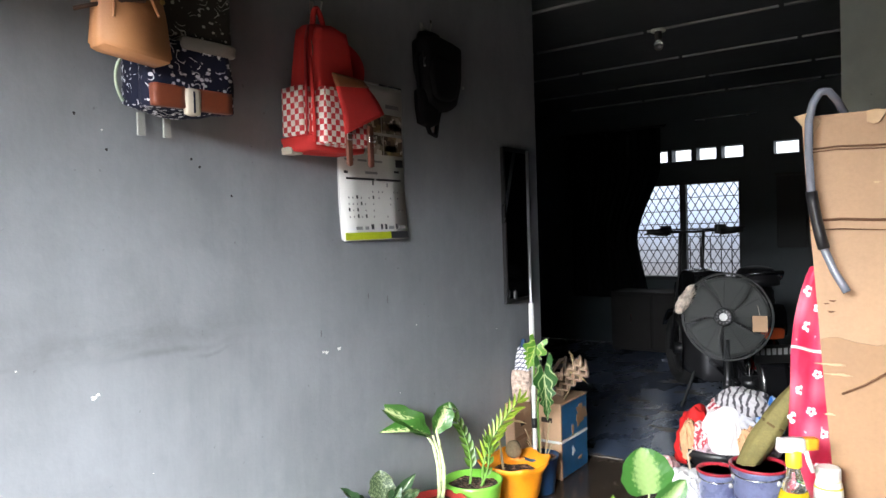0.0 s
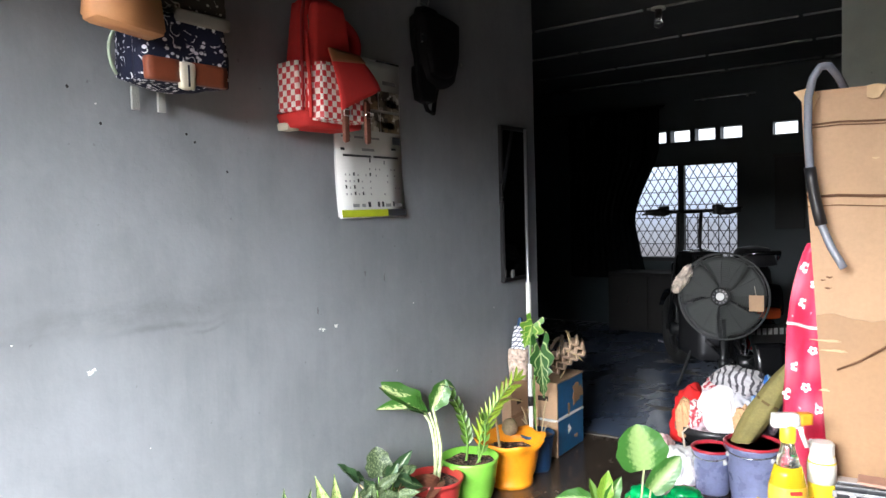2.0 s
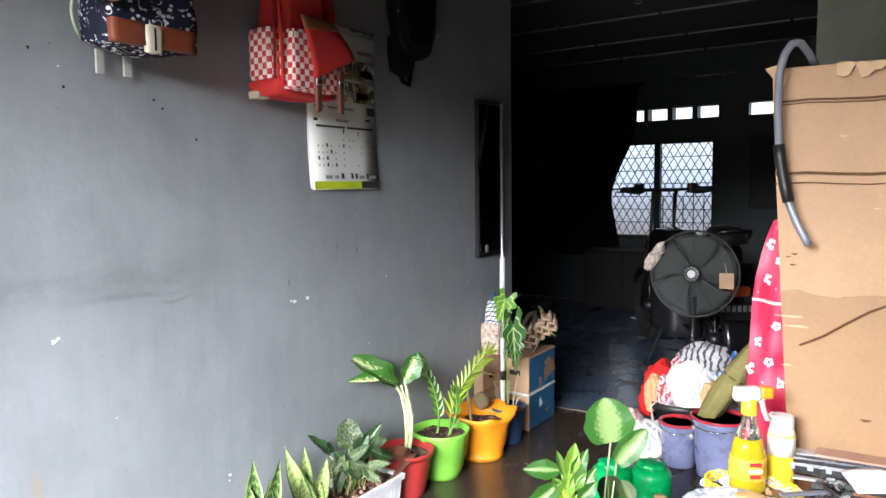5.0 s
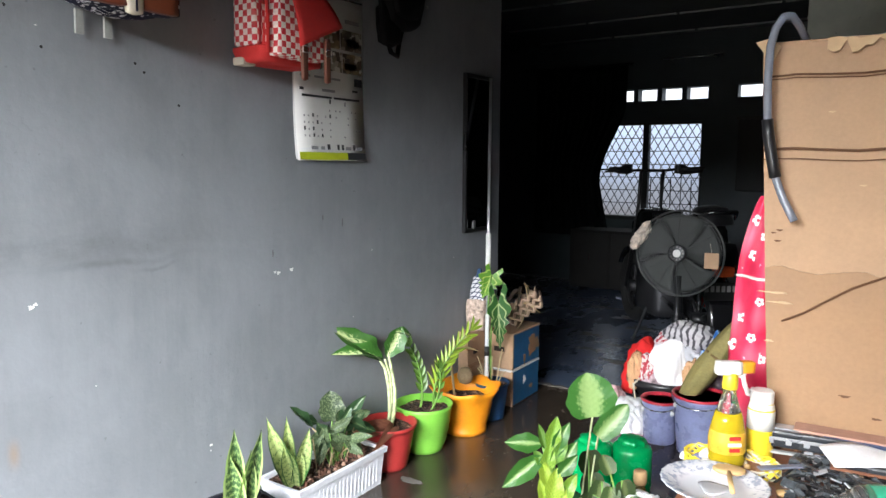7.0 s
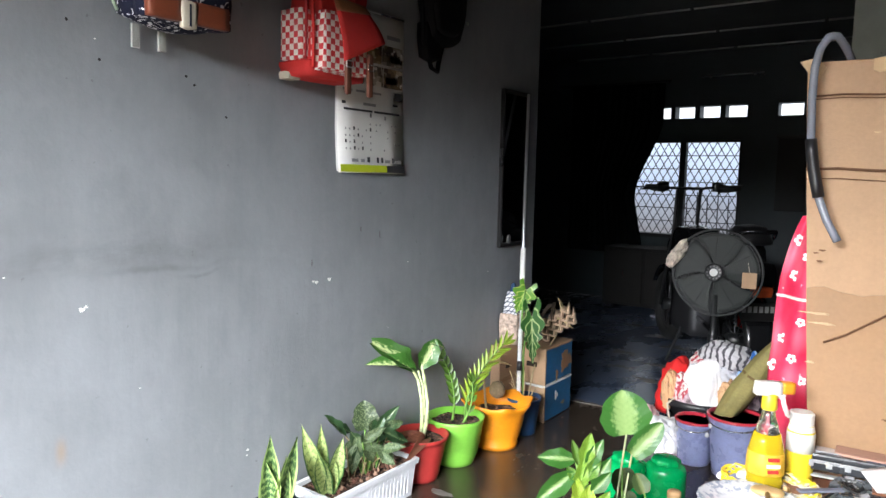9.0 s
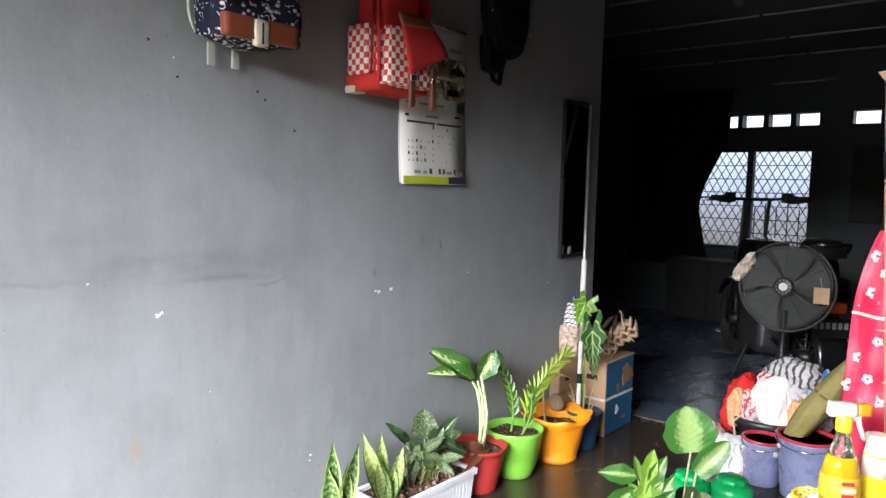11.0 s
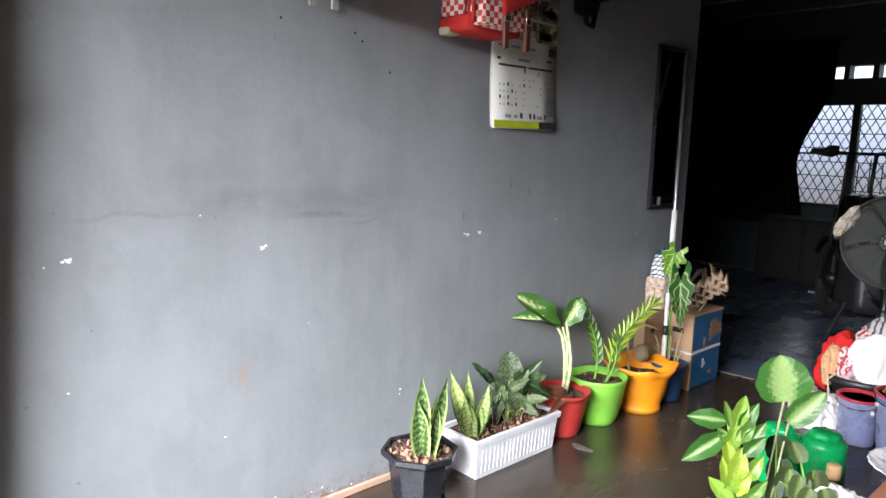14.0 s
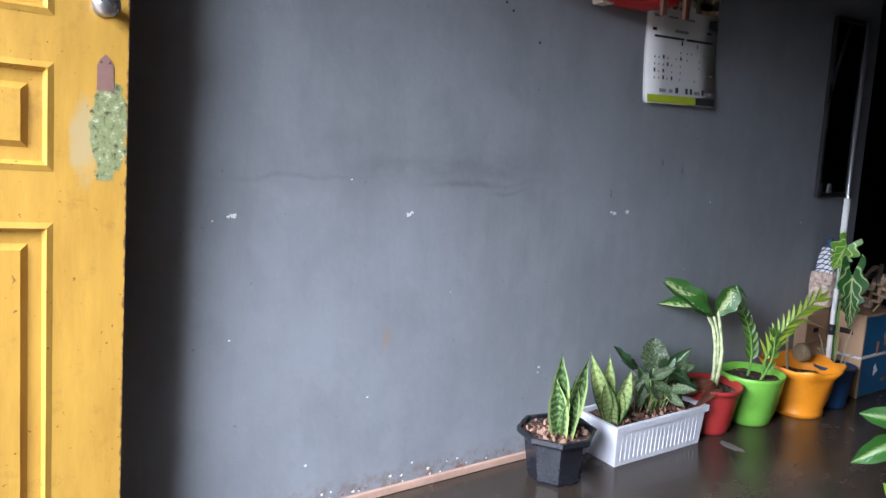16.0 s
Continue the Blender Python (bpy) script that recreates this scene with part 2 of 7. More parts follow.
wall_west = structure("wall_west", [((-0.14, YF, 0), (0, YP, H))], GREY_WALL, "scuffed grey painted plaster wall")
# unseen front wall; its wide opening is sized to spread the lamp's light
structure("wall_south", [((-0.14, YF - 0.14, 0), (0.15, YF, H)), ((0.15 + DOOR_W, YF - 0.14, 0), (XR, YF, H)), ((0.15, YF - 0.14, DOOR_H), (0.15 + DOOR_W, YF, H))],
          GLOOM_WALL, "unseen front wall round the house doorway, darkened to cut bounce")
structure("wall_east", [((XR, YF - 0.14, 0), (XR + 0.14, YB + 0.14, H))], GLOOM_WALL, "painted side wall, darkened to cut bounce")
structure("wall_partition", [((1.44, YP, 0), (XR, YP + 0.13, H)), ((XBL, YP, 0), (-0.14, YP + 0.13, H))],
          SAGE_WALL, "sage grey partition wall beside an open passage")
structure("wall_lintel", [((-0.14, YP, 2.5), (1.44, YP + 0.13, H))], GLOOM_WALL, "lintel over the open passage, shade put into its colour")
structure("wall_back_west", [((XBL - 0.14, YP, 0), (XBL, YB + 0.14, H))], GLOOM_WALL, "side wall of the back room, gloom put into its colour")
# back wall with its window and a row of vent slots
WIN = (-1.02, 0.17, 0.70, 1.66)
VENTS = [(-0.66 + 0.0, -0.52), (-0.475, -0.285), (-0.235, -0.045), (0.005, 0.20), (0.47, 0.68), (0.73, 0.94)]
VZ = (1.87, 1.99)
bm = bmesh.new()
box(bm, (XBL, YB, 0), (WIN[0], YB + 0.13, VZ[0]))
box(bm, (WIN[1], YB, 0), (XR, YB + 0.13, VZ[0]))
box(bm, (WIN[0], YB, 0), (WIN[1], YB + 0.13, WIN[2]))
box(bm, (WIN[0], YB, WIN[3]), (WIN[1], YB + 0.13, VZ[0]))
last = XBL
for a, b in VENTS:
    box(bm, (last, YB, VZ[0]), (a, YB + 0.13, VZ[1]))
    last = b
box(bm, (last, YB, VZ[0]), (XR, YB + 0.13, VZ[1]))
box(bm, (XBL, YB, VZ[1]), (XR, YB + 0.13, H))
tagged(part("wall_north", bm, GLOOM_WALL), "back wall with window and vent slots, gloom in its colour", "wall", kind="structure")

structure("floor", [((-0.14, YF - 0.14, -0.1), (XR, 3.9, 0))], FLOOR, "dark brown polished concrete floor, milky sheen partly in its colour", "floor")
structure("floor_back", [((XBL, 3.9, -0.1), (XR, YB + 0.14, -0.006))], BACK_FLOOR, "worn cement floor of the back room, sky reflection in its colour", "floor")
structure("ceiling", [((-0.14, YF - 0.14, H), (XR + 0.14, YP + 0.13, H + 0.08))], CEILING, "dull grey board ceiling", "ceiling")
backdrop_mat, nt, p = nodes_of("hazy_distance")
p.inputs["Base Color"].default_value = (0.1, 0.1, 0.1, 1)
v = coords(nt, (1, 1, 1))
sep = nt.nodes.new("ShaderNodeSeparateXYZ")
nt.links.new(v, sep.inputs[0])
haze = nt.nodes.new("ShaderNodeMath"); haze.operation = "MULTIPLY_ADD"
nt.links.new(noise_of(nt, coords(nt, (1.2, 1, 2.0)), 0.9, 6.0), haze.inputs[0])
haze.inputs[1].default_value = 0.9
nt.links.new(sep.outputs["Z"], haze.inputs[2])
span = nt.nodes.new("ShaderNodeMapRange")
span.inputs[1].default_value, span.inputs[2].default_value = 0.4, 3.2
nt.links.new(haze.outputs[0], span.inputs[0])
hz = ramp_of(nt, span.outputs[0], [(0.05, (0.17, 0.16, 0.17)), (0.28, (0.3, 0.33, 0.4)), (0.5, (0.5, 0.6, 0.82)), (0.72, (0.66, 0.78, 1.0)), (0.9, (0.9, 0.95, 1.0))])
nt.links.new(hz, p.inputs["Emission Color"])
p.inputs["Emission Strength"].default_value = 1.7
structure("backdrop", [((-16, 13.5, -0.12), (12, 13.6, 10))], backdrop_mat, "pale hazy sky and distance behind the window", "backdrop")
structure("ground", [((-300, -300, -0.3), (300, 300, -0.12))], surface("yard_soil", (0.16, 0.13, 0.1), 0.9, big=0.5, grain=5), "bare yard soil round the house", "ground")
HB = 2.5        # back room's ceiling
bm = block((XBL, YP + 0.13, HB), (XR, YB, HB + 0.08))
for k, y in enumerate((3.94, 4.79, 5.64, 6.49, 7.27)):
    for j in range(-3, 3):
        x0 = 1.06 - 0.04 * k + 0.8 * j
        box(bm, (max(XBL, x0 + 0.02), y - 0.011, HB - 0.012), (min(x0 + 0.79, XR), y + 0.011, HB + 0.002))
cb = part("ceiling_back", bm, surface("dark_ceiling_board", (0.075, 0.082, 0.084), 0.7, grain=30))
cb.data.materials.append(BATTEN)
for poly in cb.data.polygons:
    if poly.index >= 6:
        poly.material_index = 1
tagged(cb, "dark board ceiling with pale jointing battens", "ceiling", kind="structure")
bs = block((0.0, YF, 0.0), (0.012, 3.66, 0.026), 0.003, 1)
tagged(part("baseboard", bs, BASE_STRIP), "narrow bare pinkish plaster strip at the wall foot", "baseboard", kind="structure")

# ---- leaves ----
def leaf_axes(nt):
    """Distance from the rib (0 to 0.5) and place along the leaf (0 to 1)."""
    tc = nt.nodes.new("ShaderNodeTexCoord")
    sep = nt.nodes.new("ShaderNodeSeparateXYZ")
    nt.links.new(tc.outputs["UV"], sep.inputs["Vector"])
    off = nt.nodes.new("ShaderNodeMath"); off.operation = "SUBTRACT"
    nt.links.new(sep.outputs["X"], off.inputs[0]); off.inputs[1].default_value = 0.5
    ab = nt.nodes.new("ShaderNodeMath"); ab.operation = "ABSOLUTE"
    nt.links.new(off.outputs[0], ab.inputs[0])
    return ab.outputs[0], sep.outputs["Y"]


def calc(nt, op, a, b=0.0):
    n = nt.nodes.new("ShaderNodeMath"); n.operation = op
    for sock, v in zip(n.inputs, (a, b)):
        if isinstance(v, (int, float)):
            sock.default_value = v
        else:
            nt.links.new(v, sock)
    return n.outputs[0]


def leaf_paint(name, edge, middle, style="plain", rough=0.35, amount=0.5):
    """Leaf colour: edge and middle greens, laid out by the way the leaf is marked."""
    m, nt, p = nodes_of(name)
    across, along = leaf_axes(nt)
    info = nt.nodes.new("ShaderNodeObjectInfo")
    n1 = noise_of(nt, coords(nt, (9, 5, 1)), 1.8, 5.0, 0.7)
    veins = calc(nt, "SINE", calc(nt, "MULTIPLY", calc(nt, "SUBTRACT", along, calc(nt, "MULTIPLY", across, 0.7)), 32.0 if style == "vein" else 46.0))
    if style == "splash":
        f = calc(nt, "ADD", calc(nt, "SUBTRACT", amount, calc(nt, "MULTIPLY", across, 2.1)), calc(nt, "MULTIPLY", calc(nt, "SUBTRACT", n1, 0.5), 2.2))
        f = calc(nt, "ADD", f, calc(nt, "MULTIPLY", veins, 0.07))
        fac = ramp_of(nt, f, [(0.3, (0, 0, 0)), (0.5, (1, 1, 1))])
    elif style == "zone":
        f = calc(nt, "ADD", calc(nt, "SUBTRACT", amount, calc(nt, "MULTIPLY", across, 2.1)), calc(nt, "MULTIPLY", calc(nt, "SUBTRACT", n1, 0.5), 0.9))
        f = calc(nt, "ADD", f, calc(nt, "MULTIPLY", veins, 0.05))
        fac = ramp_of(nt, f, [(0.2, (0, 0, 0)), (0.42, (0.75,) * 3), (0.9, (1, 1, 1))])
    elif style == "pale":
        bands = calc(nt, "SINE", calc(nt, "ADD", calc(nt, "MULTIPLY", along, 60.0), calc(nt, "MULTIPLY", n1, 16.0)))
        margin = ramp_of(nt, across, [(0.4, (1, 1, 1)), (0.46, (0, 0, 0))])
        b = ramp_of(nt, bands, [(0.55, (1, 1, 1)), (0.95, (0.25,) * 3)])
        fac = mix_of(nt, 1.0, margin, b, "MULTIPLY")
    elif style == "band":
        bands = calc(nt, "SINE", calc(nt, "ADD", calc(nt, "MULTIPLY", along, 60.0), calc(nt, "MULTIPLY", n1, 17.0)))
        margin = ramp_of(nt, across, [(0.36, (0, 0, 0)), (0.41, (1, 1, 1))])
        b = ramp_of(nt, bands, [(0.0, (0.05,) * 3), (0.8, (0.6,) * 3)])
        fac = mix_of(nt, margin, b, (1, 1, 1))
    elif style == "vein":
        side = ramp_of(nt, veins, [(0.72, (0, 0, 0)), (0.97, (1, 1, 1))])
        rib = ramp_of(nt, across, [(0.02, (1, 1, 1)), (0.05, (0, 0, 0))])
        fac = mix_of(nt, 1.0, side, rib, "LIGHTEN")
    elif style == "speck":
        sp = noise_of(nt, coords(nt, (1, 1, 1)), 16.0, 3.0, 0.6)
        fac = ramp_of(nt, sp, [(0.5, (0, 0, 0)), (0.58, (0.9,) * 3)])
    else:
        fac = ramp_of(nt, calc(nt, "ADD", calc(nt, "MULTIPLY", veins, 0.06), n1), [(0.35, (0, 0, 0)), (0.8, (1, 1, 1))])
    c = mix_of(nt, fac, edge, middle)
    shade = nt.nodes.new("ShaderNodeHueSaturation")
    nt.links.new(c, shade.inputs["Color"])
    nt.links.new(calc(nt, "ADD", 0.7, calc(nt, "MULTIPLY", info.outputs["Random"], 0.36)), shade.inputs["Value"])
    nt.links.new(shade.outputs["Color"], p.inputs["Base Color"])
    p.inputs["Roughness"].default_value = rough
    tr = nt.nodes.new("ShaderNodeBsdfTranslucent")
    nt.links.new(shade.outputs["Color"], tr.inputs["Color"])
    mx = nt.nodes.new("ShaderNodeMixShader")
    mx.inputs[0].default_value = 0.22
    nt.links.new(p.outputs[0], mx.inputs[1])
    nt.links.new(tr.outputs[0], mx.inputs[2])
    nt.links.new(mx.outputs[0], nt.nodes["Material Output"].inputs["Surface"])
    bump_of(nt, p, calc(nt, "ADD", calc(nt, "MULTIPLY", veins, 0.25), n1), 0.12, 0.02)
    return m


DIEFF = leaf_paint("splashed_dumb_cane_leaf", (0.05, 0.15, 0.025), (0.5, 0.6, 0.27), "splash", amount=0.66)
SANSE = leaf_paint("banded_snake_plant_leaf", (0.014, 0.06, 0.018), (0.42, 0.55, 0.2), "band")
PALE_SANSE = leaf_paint("pale_snake_plant_leaf", (0.035, 0.13, 0.03), (0.52, 0.62, 0.24), "pale")
POTHOS = leaf_paint("speckled_grey_green_leaf", (0.05, 0.085, 0.035), (0.22, 0.28, 0.14), "speck", 0.5)
SLIM = leaf_paint("dark_lance_leaf", (0.045, 0.10, 0.04), (0.24, 0.33, 0.15), "splash", amount=0.5)
ZZ = leaf_paint("glossy_lime_leaf", (0.13, 0.29, 0.025), (0.36, 0.52, 0.08), "plain", 0.28)
ZZ_DARK = leaf_paint("glossy_dark_leaf", (0.06, 0.15, 0.02), (0.18, 0.32, 0.05), "plain", 0.28)
ALOCASIA = leaf_paint("white_veined_leaf", (0.035, 0.13, 0.025), (0.5, 0.62, 0.28), "vein")
ALO_BRIGHT = leaf_paint("yellow_veined_leaf", (0.12, 0.3, 0.03), (0.5, 0.62, 0.16), "vein")
CALADIUM = leaf_paint("pale_caladium_leaf", (0.05, 0.17, 0.03), (0.33, 0.48, 0.17), "zone", 0.35, 0.8)
OLIVE_LEAF = leaf_paint("dull_olive_leaf", (0.05, 0.085, 0.025), (0.16, 0.2, 0.07), "zone", 0.5, 0.6)
AGLA = leaf_paint("green_edged_leaf", (0.04, 0.14, 0.022), (0.25, 0.39, 0.12), "zone", amount=0.55)
YOUNG = leaf_paint("yellow_green_young_leaf", (0.24, 0.38, 0.03), (0.46, 0.58, 0.08), "plain")
DRY_LEAF = leaf_paint("withered_red_brown_leaf", (0.16, 0.05, 0.03), (0.3, 0.12, 0.06), "plain", 0.7)
DRY_DARK = leaf_paint("blackened_dry_leaf", (0.04, 0.028, 0.02), (0.11, 0.075, 0.045), "plain", 0.8)
STRAW_LEAF = leaf_paint("dry_straw_leaf", (0.4, 0.3, 0.14), (0.55, 0.44, 0.24), "plain", 0.8)
STEM = surface("green_white_stalk", (0.5, 0.56, 0.3), 0.45, big=40, vary=0.45)
STEM_GREEN = surface("green_stalk", (0.14, 0.28, 0.05), 0.45, big=20, vary=0.25)
STEM_DRY = surface("dry_brown_stalk", (0.35, 0.27, 0.15), 0.8, vary=0.3)


def soil_material():
    m, nt, p = nodes_of("dark_soil_with_husk")
    v = coords(nt)
    vo = nt.nodes.new("ShaderNodeTexVoronoi")
    vo.inputs["Scale"].default_value = 70
    nt.links.new(v, vo.inputs["Vector"])
    c = ramp_of(nt, vo.outputs["Color"], [(0.2, (0.03, 0.018, 0.012)), (0.6, (0.09, 0.045, 0.03)), (0.9, (0.3, 0.17, 0.11))])
    nt.links.new(c, p.inputs["Base Color"])
    p.inputs["Roughness"].default_value = 0.95
    bump_of(nt, p, vo.outputs["Distance"], 0.9, 0.02)
    return m


SOIL = soil_material()
HUSK = surface("pale_husk_chip", (0.33, 0.2, 0.14), 0.9, vary=0.4)

PROFILES = {
    "lance": lambda v: math.sin(math.pi * min(1, v ** 0.85)) ** 0.85,
    "sword": lambda v: (0.62 + 0.38 * math.sin(math.pi * min(1, v * 1.15))) * (1 if v < 0.6 else max(0.02, 1 - ((v - 0.6) / 0.4) ** 1.7)),
    "blade": lambda v: (0.5 + 0.5 * math.sin(math.pi * min(1, 0.1 + v * 0.95))) * (1 if v < 0.6 else max(0.02, 1 - ((v - 0.6) / 0.4) ** 1.8)),
    "paddle": lambda v: max(0.0, math.sin(math.pi * (0.03 + 0.97 * v) ** 1.15)) ** 0.7,
    "heart": lambda v: max(0.0, math.sin(math.pi * (0.06 + 0.94 * v) ** 0.85)) ** 0.5,
    "round": lambda v: max(0.0, math.sin(math.pi * v ** 0.62)) ** 0.6,
    "arrow": lambda v: (0.62 + 1.9 * v) if v < 0.2 else max(0.02, (1 - (v - 0.2) / 0.8) ** 0.8),
    "finger": lambda v: math.sin(math.pi * min(1, 0.06 + 0.94 * v)) ** 0.6,
}
leaf_meshes = {}


def leaf_mesh(shape, droop, fold, mat, twist=0.0, wave=0.0):
    """A leaf one long (along y) and one wide, drooping and folded along its rib; shared by all leaves of the kind."""
    key = (shape, round(droop, 2), round(fold, 2), mat.name, round(twist, 2), round(wave, 2))
    if key in leaf_meshes:
        return leaf_meshes[key]
    outline = PROFILES[shape]
    nv, nu = (30 if shape == "arrow" else 16), 6
    bm = bmesh.new()
    uv = bm.loops.layers.uv.new("leaf")
    grid = []
    for j in range(nv + 1):
        v = j / nv
        w = outline(v) * 0.5 * (1 + 0.24 * math.sin(v * 33) if shape == "arrow" else 1 + 0.05 * wave * math.sin(v * 19))
        row = []
        for i in range(nu + 1):
            u = i / nu * 2 - 1
            y = v - (0.42 * abs(u) * (1 - v / 0.3) if shape == "arrow" and v < 0.3 else 0.0)
            z = -droop * v * v + fold * 0.38 * abs(u) * w * 2 + wave * 0.022 * math.sin(v * 14 + (2 if u > 0 else 0)) * abs(u)
            x = u * w
            a = twist * v
            row.append(bm.verts.new((x * math.cos(a), y, z + x * math.sin(a))))
        grid.append(row)
    for j in range(nv):
        for i in range(nu):
            f = bm.faces.new((grid[j][i], grid[j][i + 1], grid[j + 1][i + 1], grid[j + 1][i]))
            for loop, (jj, ii) in zip(f.loops, ((j, i), (j, i + 1), (j + 1, i + 1), (j + 1, i))):
                loop[uv].uv = (ii / nu, jj / nv)
    bmesh.ops.remove_doubles(bm, verts=bm.verts, dist=1e-5)
    me = bpy.data.meshes.new("leaf")
    bm.to_mesh(me)
    bm.free()
    for poly in me.polygons:
        poly.use_smooth = True
    me.materials.append(mat)
    leaf_meshes[key] = me
    return me


def leaf(parent, base, azimuth, rise, length, width, mat, shape="lance", droop=0.2, fold=0.25, roll=0.0, twist=0.0, wave=0.0, face=None):
    """A leaf from its base, pointing to azimuth (degrees from +x) and rising by some degrees; face turns its upper side that way."""
    me = leaf_mesh(shape, droop, fold, mat, twist, wave)
    ob = new("leaf", me)
    a, r = radians(azimuth), radians(rise)
    d = Vector((math.cos(a) * math.cos(r), math.sin(a) * math.cos(r), math.sin(r)))
    up = Vector(face) if face else Vector((0, 0, 1))
    side = d.cross(up)
    if side.length < 0.05:
        side = d.orthogonal()
    side.normalize()
    n = side.cross(d)
    m = Matrix((side, d, n)).transposed().to_4x4()
    m = Matrix.Translation(base) @ m @ Matrix.Rotation(radians(roll), 4, "Y") @ Matrix.Diagonal((width, length, length, 1))
    ob.parent = parent
    ob.matrix_basis = m
    return ob


def soil_disc(parent, r, z):
    bm = bmesh.new()
    rnd = random.Random(int(r * 1000))
    rings = [[bm.verts.new((0, 0, z + 0.006))]]
    for k in range(1, 6):
        rr = r * k / 5
        rings.append([bm.verts.new((rr * math.cos(t * math.pi / 10), rr * math.sin(t * math.pi / 10), z + rnd.uniform(-0.006, 0.006))) for t in range(20)])
    for t in range(20):
        bm.faces.new((rings[0][0], rings[1][t], rings[1][(t + 1) % 20]))
        for k in range(1, 5):
            bm.faces.new((rings[k][t], rings[k + 1][t], rings[k + 1][(t + 1) % 20], rings[k][(t + 1) % 20]))
    return part("soil", bm, SOIL, parent, "dark crumbly potting soil", True)


def chips(parent, lo, hi, z, n, seed, mat=None):
    """Loose husk chips strewn on soil, in one mesh."""
    rnd = random.Random(seed)
    bm = bmesh.new()
    for _ in range(n):
        c = Vector((rnd.uniform(lo[0], hi[0]), rnd.uniform(lo[1], hi[1]), z + rnd.uniform(0.0, 0.008)))
        s = rnd.uniform(0.004, 0.0095)
        m = Matrix.Translation(c) @ Euler([rnd.uniform(0, 3) for _ in range(3)]).to_matrix().to_4x4() @ Matrix.Diagonal((s * 1.6, s, s * 0.45, 1))
        bmesh.ops.create_icosphere(bm, subdivisions=1, radius=1, matrix=m)
    ob = part("husk_litter", bm, mat or HUSK, parent, "scattered pale husk chips")
    ob["kind"] = "stuff"
    return ob


def shell(outer, inner_drop, wall):
    """The profile of a pot: up the outside, over the rim and down the inside."""
    top_r, top_z = outer[-1]
    return outer + [(top_r - wall, top_z), (top_r - wall - 0.006, top_z - inner_drop), (0.004, top_z - inner_drop - 0.002)]


def plastic(name, colour, rough=0.4):
    return surface(name, colour, rough, vary=0.14, grain=90, big=9, bump=0.05)


# black eight-sided pot with a young snake plant
def black_pot():
    t = thing("potted_plant", 0.15, 1.76, 0, "small banded snake plant in a black octagonal plastic pot", "plant", turn=12)
    mat = surface("black_pot_plastic", (0.012, 0.013, 0.018), 0.24, vary=0.3, grain=60, big=14, bump=0.06)
    prof = [(0.086, 0.0), (0.09, 0.01), (0.107, 0.138), (0.112, 0.14), (0.124, 0.142), (0.131, 0.15), (0.132, 0.166)]
    part("pot", lathe(shell(prof, 0.022, 0.011), 8), mat, t)
    soil_disc(t, 0.112, 0.151)
    chips(t, (-0.075, -0.075), (0.075, 0.075), 0.153, 50, 3)
    return t


t = black_pot()
HUSK_DARK = surface("dark_husk_chip", (0.13, 0.055, 0.035), 0.9, vary=0.5)
chips(t, (-0.07, -0.07), (0.07, 0.07), 0.153, 50, 4, HUSK_DARK)


# long white trough
def trough(name, L, W, D, mat, rim=0.012):
    """A tapered plant trough with a rim; the long side runs along y."""
    bm = bmesh.new()
    k = 0.86

    def ring(w, l, z):
        return [bm.verts.new((sx * w / 2, sy * l / 2, z)) for sx, sy in ((-1, -1), (1, -1), (1, 1), (-1, 1))]
    rings = [ring(W * k, L * 0.94, 0), ring(W * 0.97, L * 0.985, D - 0.022), ring(W + 0.01, L + 0.01, D - 0.022), ring(W + 0.014, L + 0.014, D), ring(W - rim, L - rim, D),
             ring(W - rim - 0.006, L - rim - 0.006, D - 0.03)]
    for a, b in zip(rings, rings[1:]):
        for i in range(4):
            bm.faces.new((a[i], a[(i + 1) % 4], b[(i + 1) % 4], b[i]))
    bm.faces.new(rings[0][::-1])
    bm.faces.new(rings[-1])
    return bm


def add_ribs(parent, L, W, D, mat):
    """Upright ribs along both long sides of a trough, all on one mesh."""
    k, n = 0.86, int(L / 0.021)
    bm = bmesh.new()
    q = [bm.verts.new((W * kk / 2 + d, o, z)) for kk, z in ((k + 0.03, 0.02), (0.955, D - 0.035)) for d, o in ((-0.002, -0.006), (0.0006, -0.004), (0.0006, 0.004), (-0.002, 0.006))]
    for a, b in ((0, 1), (1, 2), (2, 3)):
        bm.faces.new((q[a], q[b], q[b + 4], q[a + 4]))
    first = part("rib", bm, mat, parent)
    for side in (0, 180):
        for i in range(1, n - 1):
            y = (-L / 2 + L * (i + 0.5) / n) * 0.965
            ob = first if (side == 0 and i == 1) else new("rib", first.data)
            ob.parent = parent
            ob.matrix_basis = Matrix.Translation((0, y, 0)) @ Matrix.Rotation(radians(side), 4, "Z")


def soil_bed(parent, L, W, z, seed):
    rnd = random.Random(seed)
    part("soil", sheet(8, 20, lambda u, v: Vector(((u - 0.5) * W, (v - 0.5) * L, z + rnd.uniform(-0.006, 0.008)))), SOIL, parent, "dark crumbly potting soil", True)
    chips(parent, (-W * 0.4, -L * 0.42), (W * 0.4, L * 0.42), z + 0.002, 60, seed)


WHITE_TROUGH = plastic("pale_lilac_white_plastic", (0.82, 0.83, 0.9), 0.4)
t = thing("planter_trough", 0.122, 2.198, 0, "pale white plastic trough with snake plant and speckled foliage", "planter", turn=0)
part("trough", trough("trough", 0.46, 0.19, 0.15, WHITE_TROUGH), WHITE_TROUGH, t)
add_ribs(t, 0.46, 0.19, 0.15, WHITE_TROUGH)
soil_bed(t, 0.44, 0.165, 0.132, 5)
chips(t, (-0.066, -0.185), (0.066, 0.185), 0.135, 70, 6, HUSK_DARK)


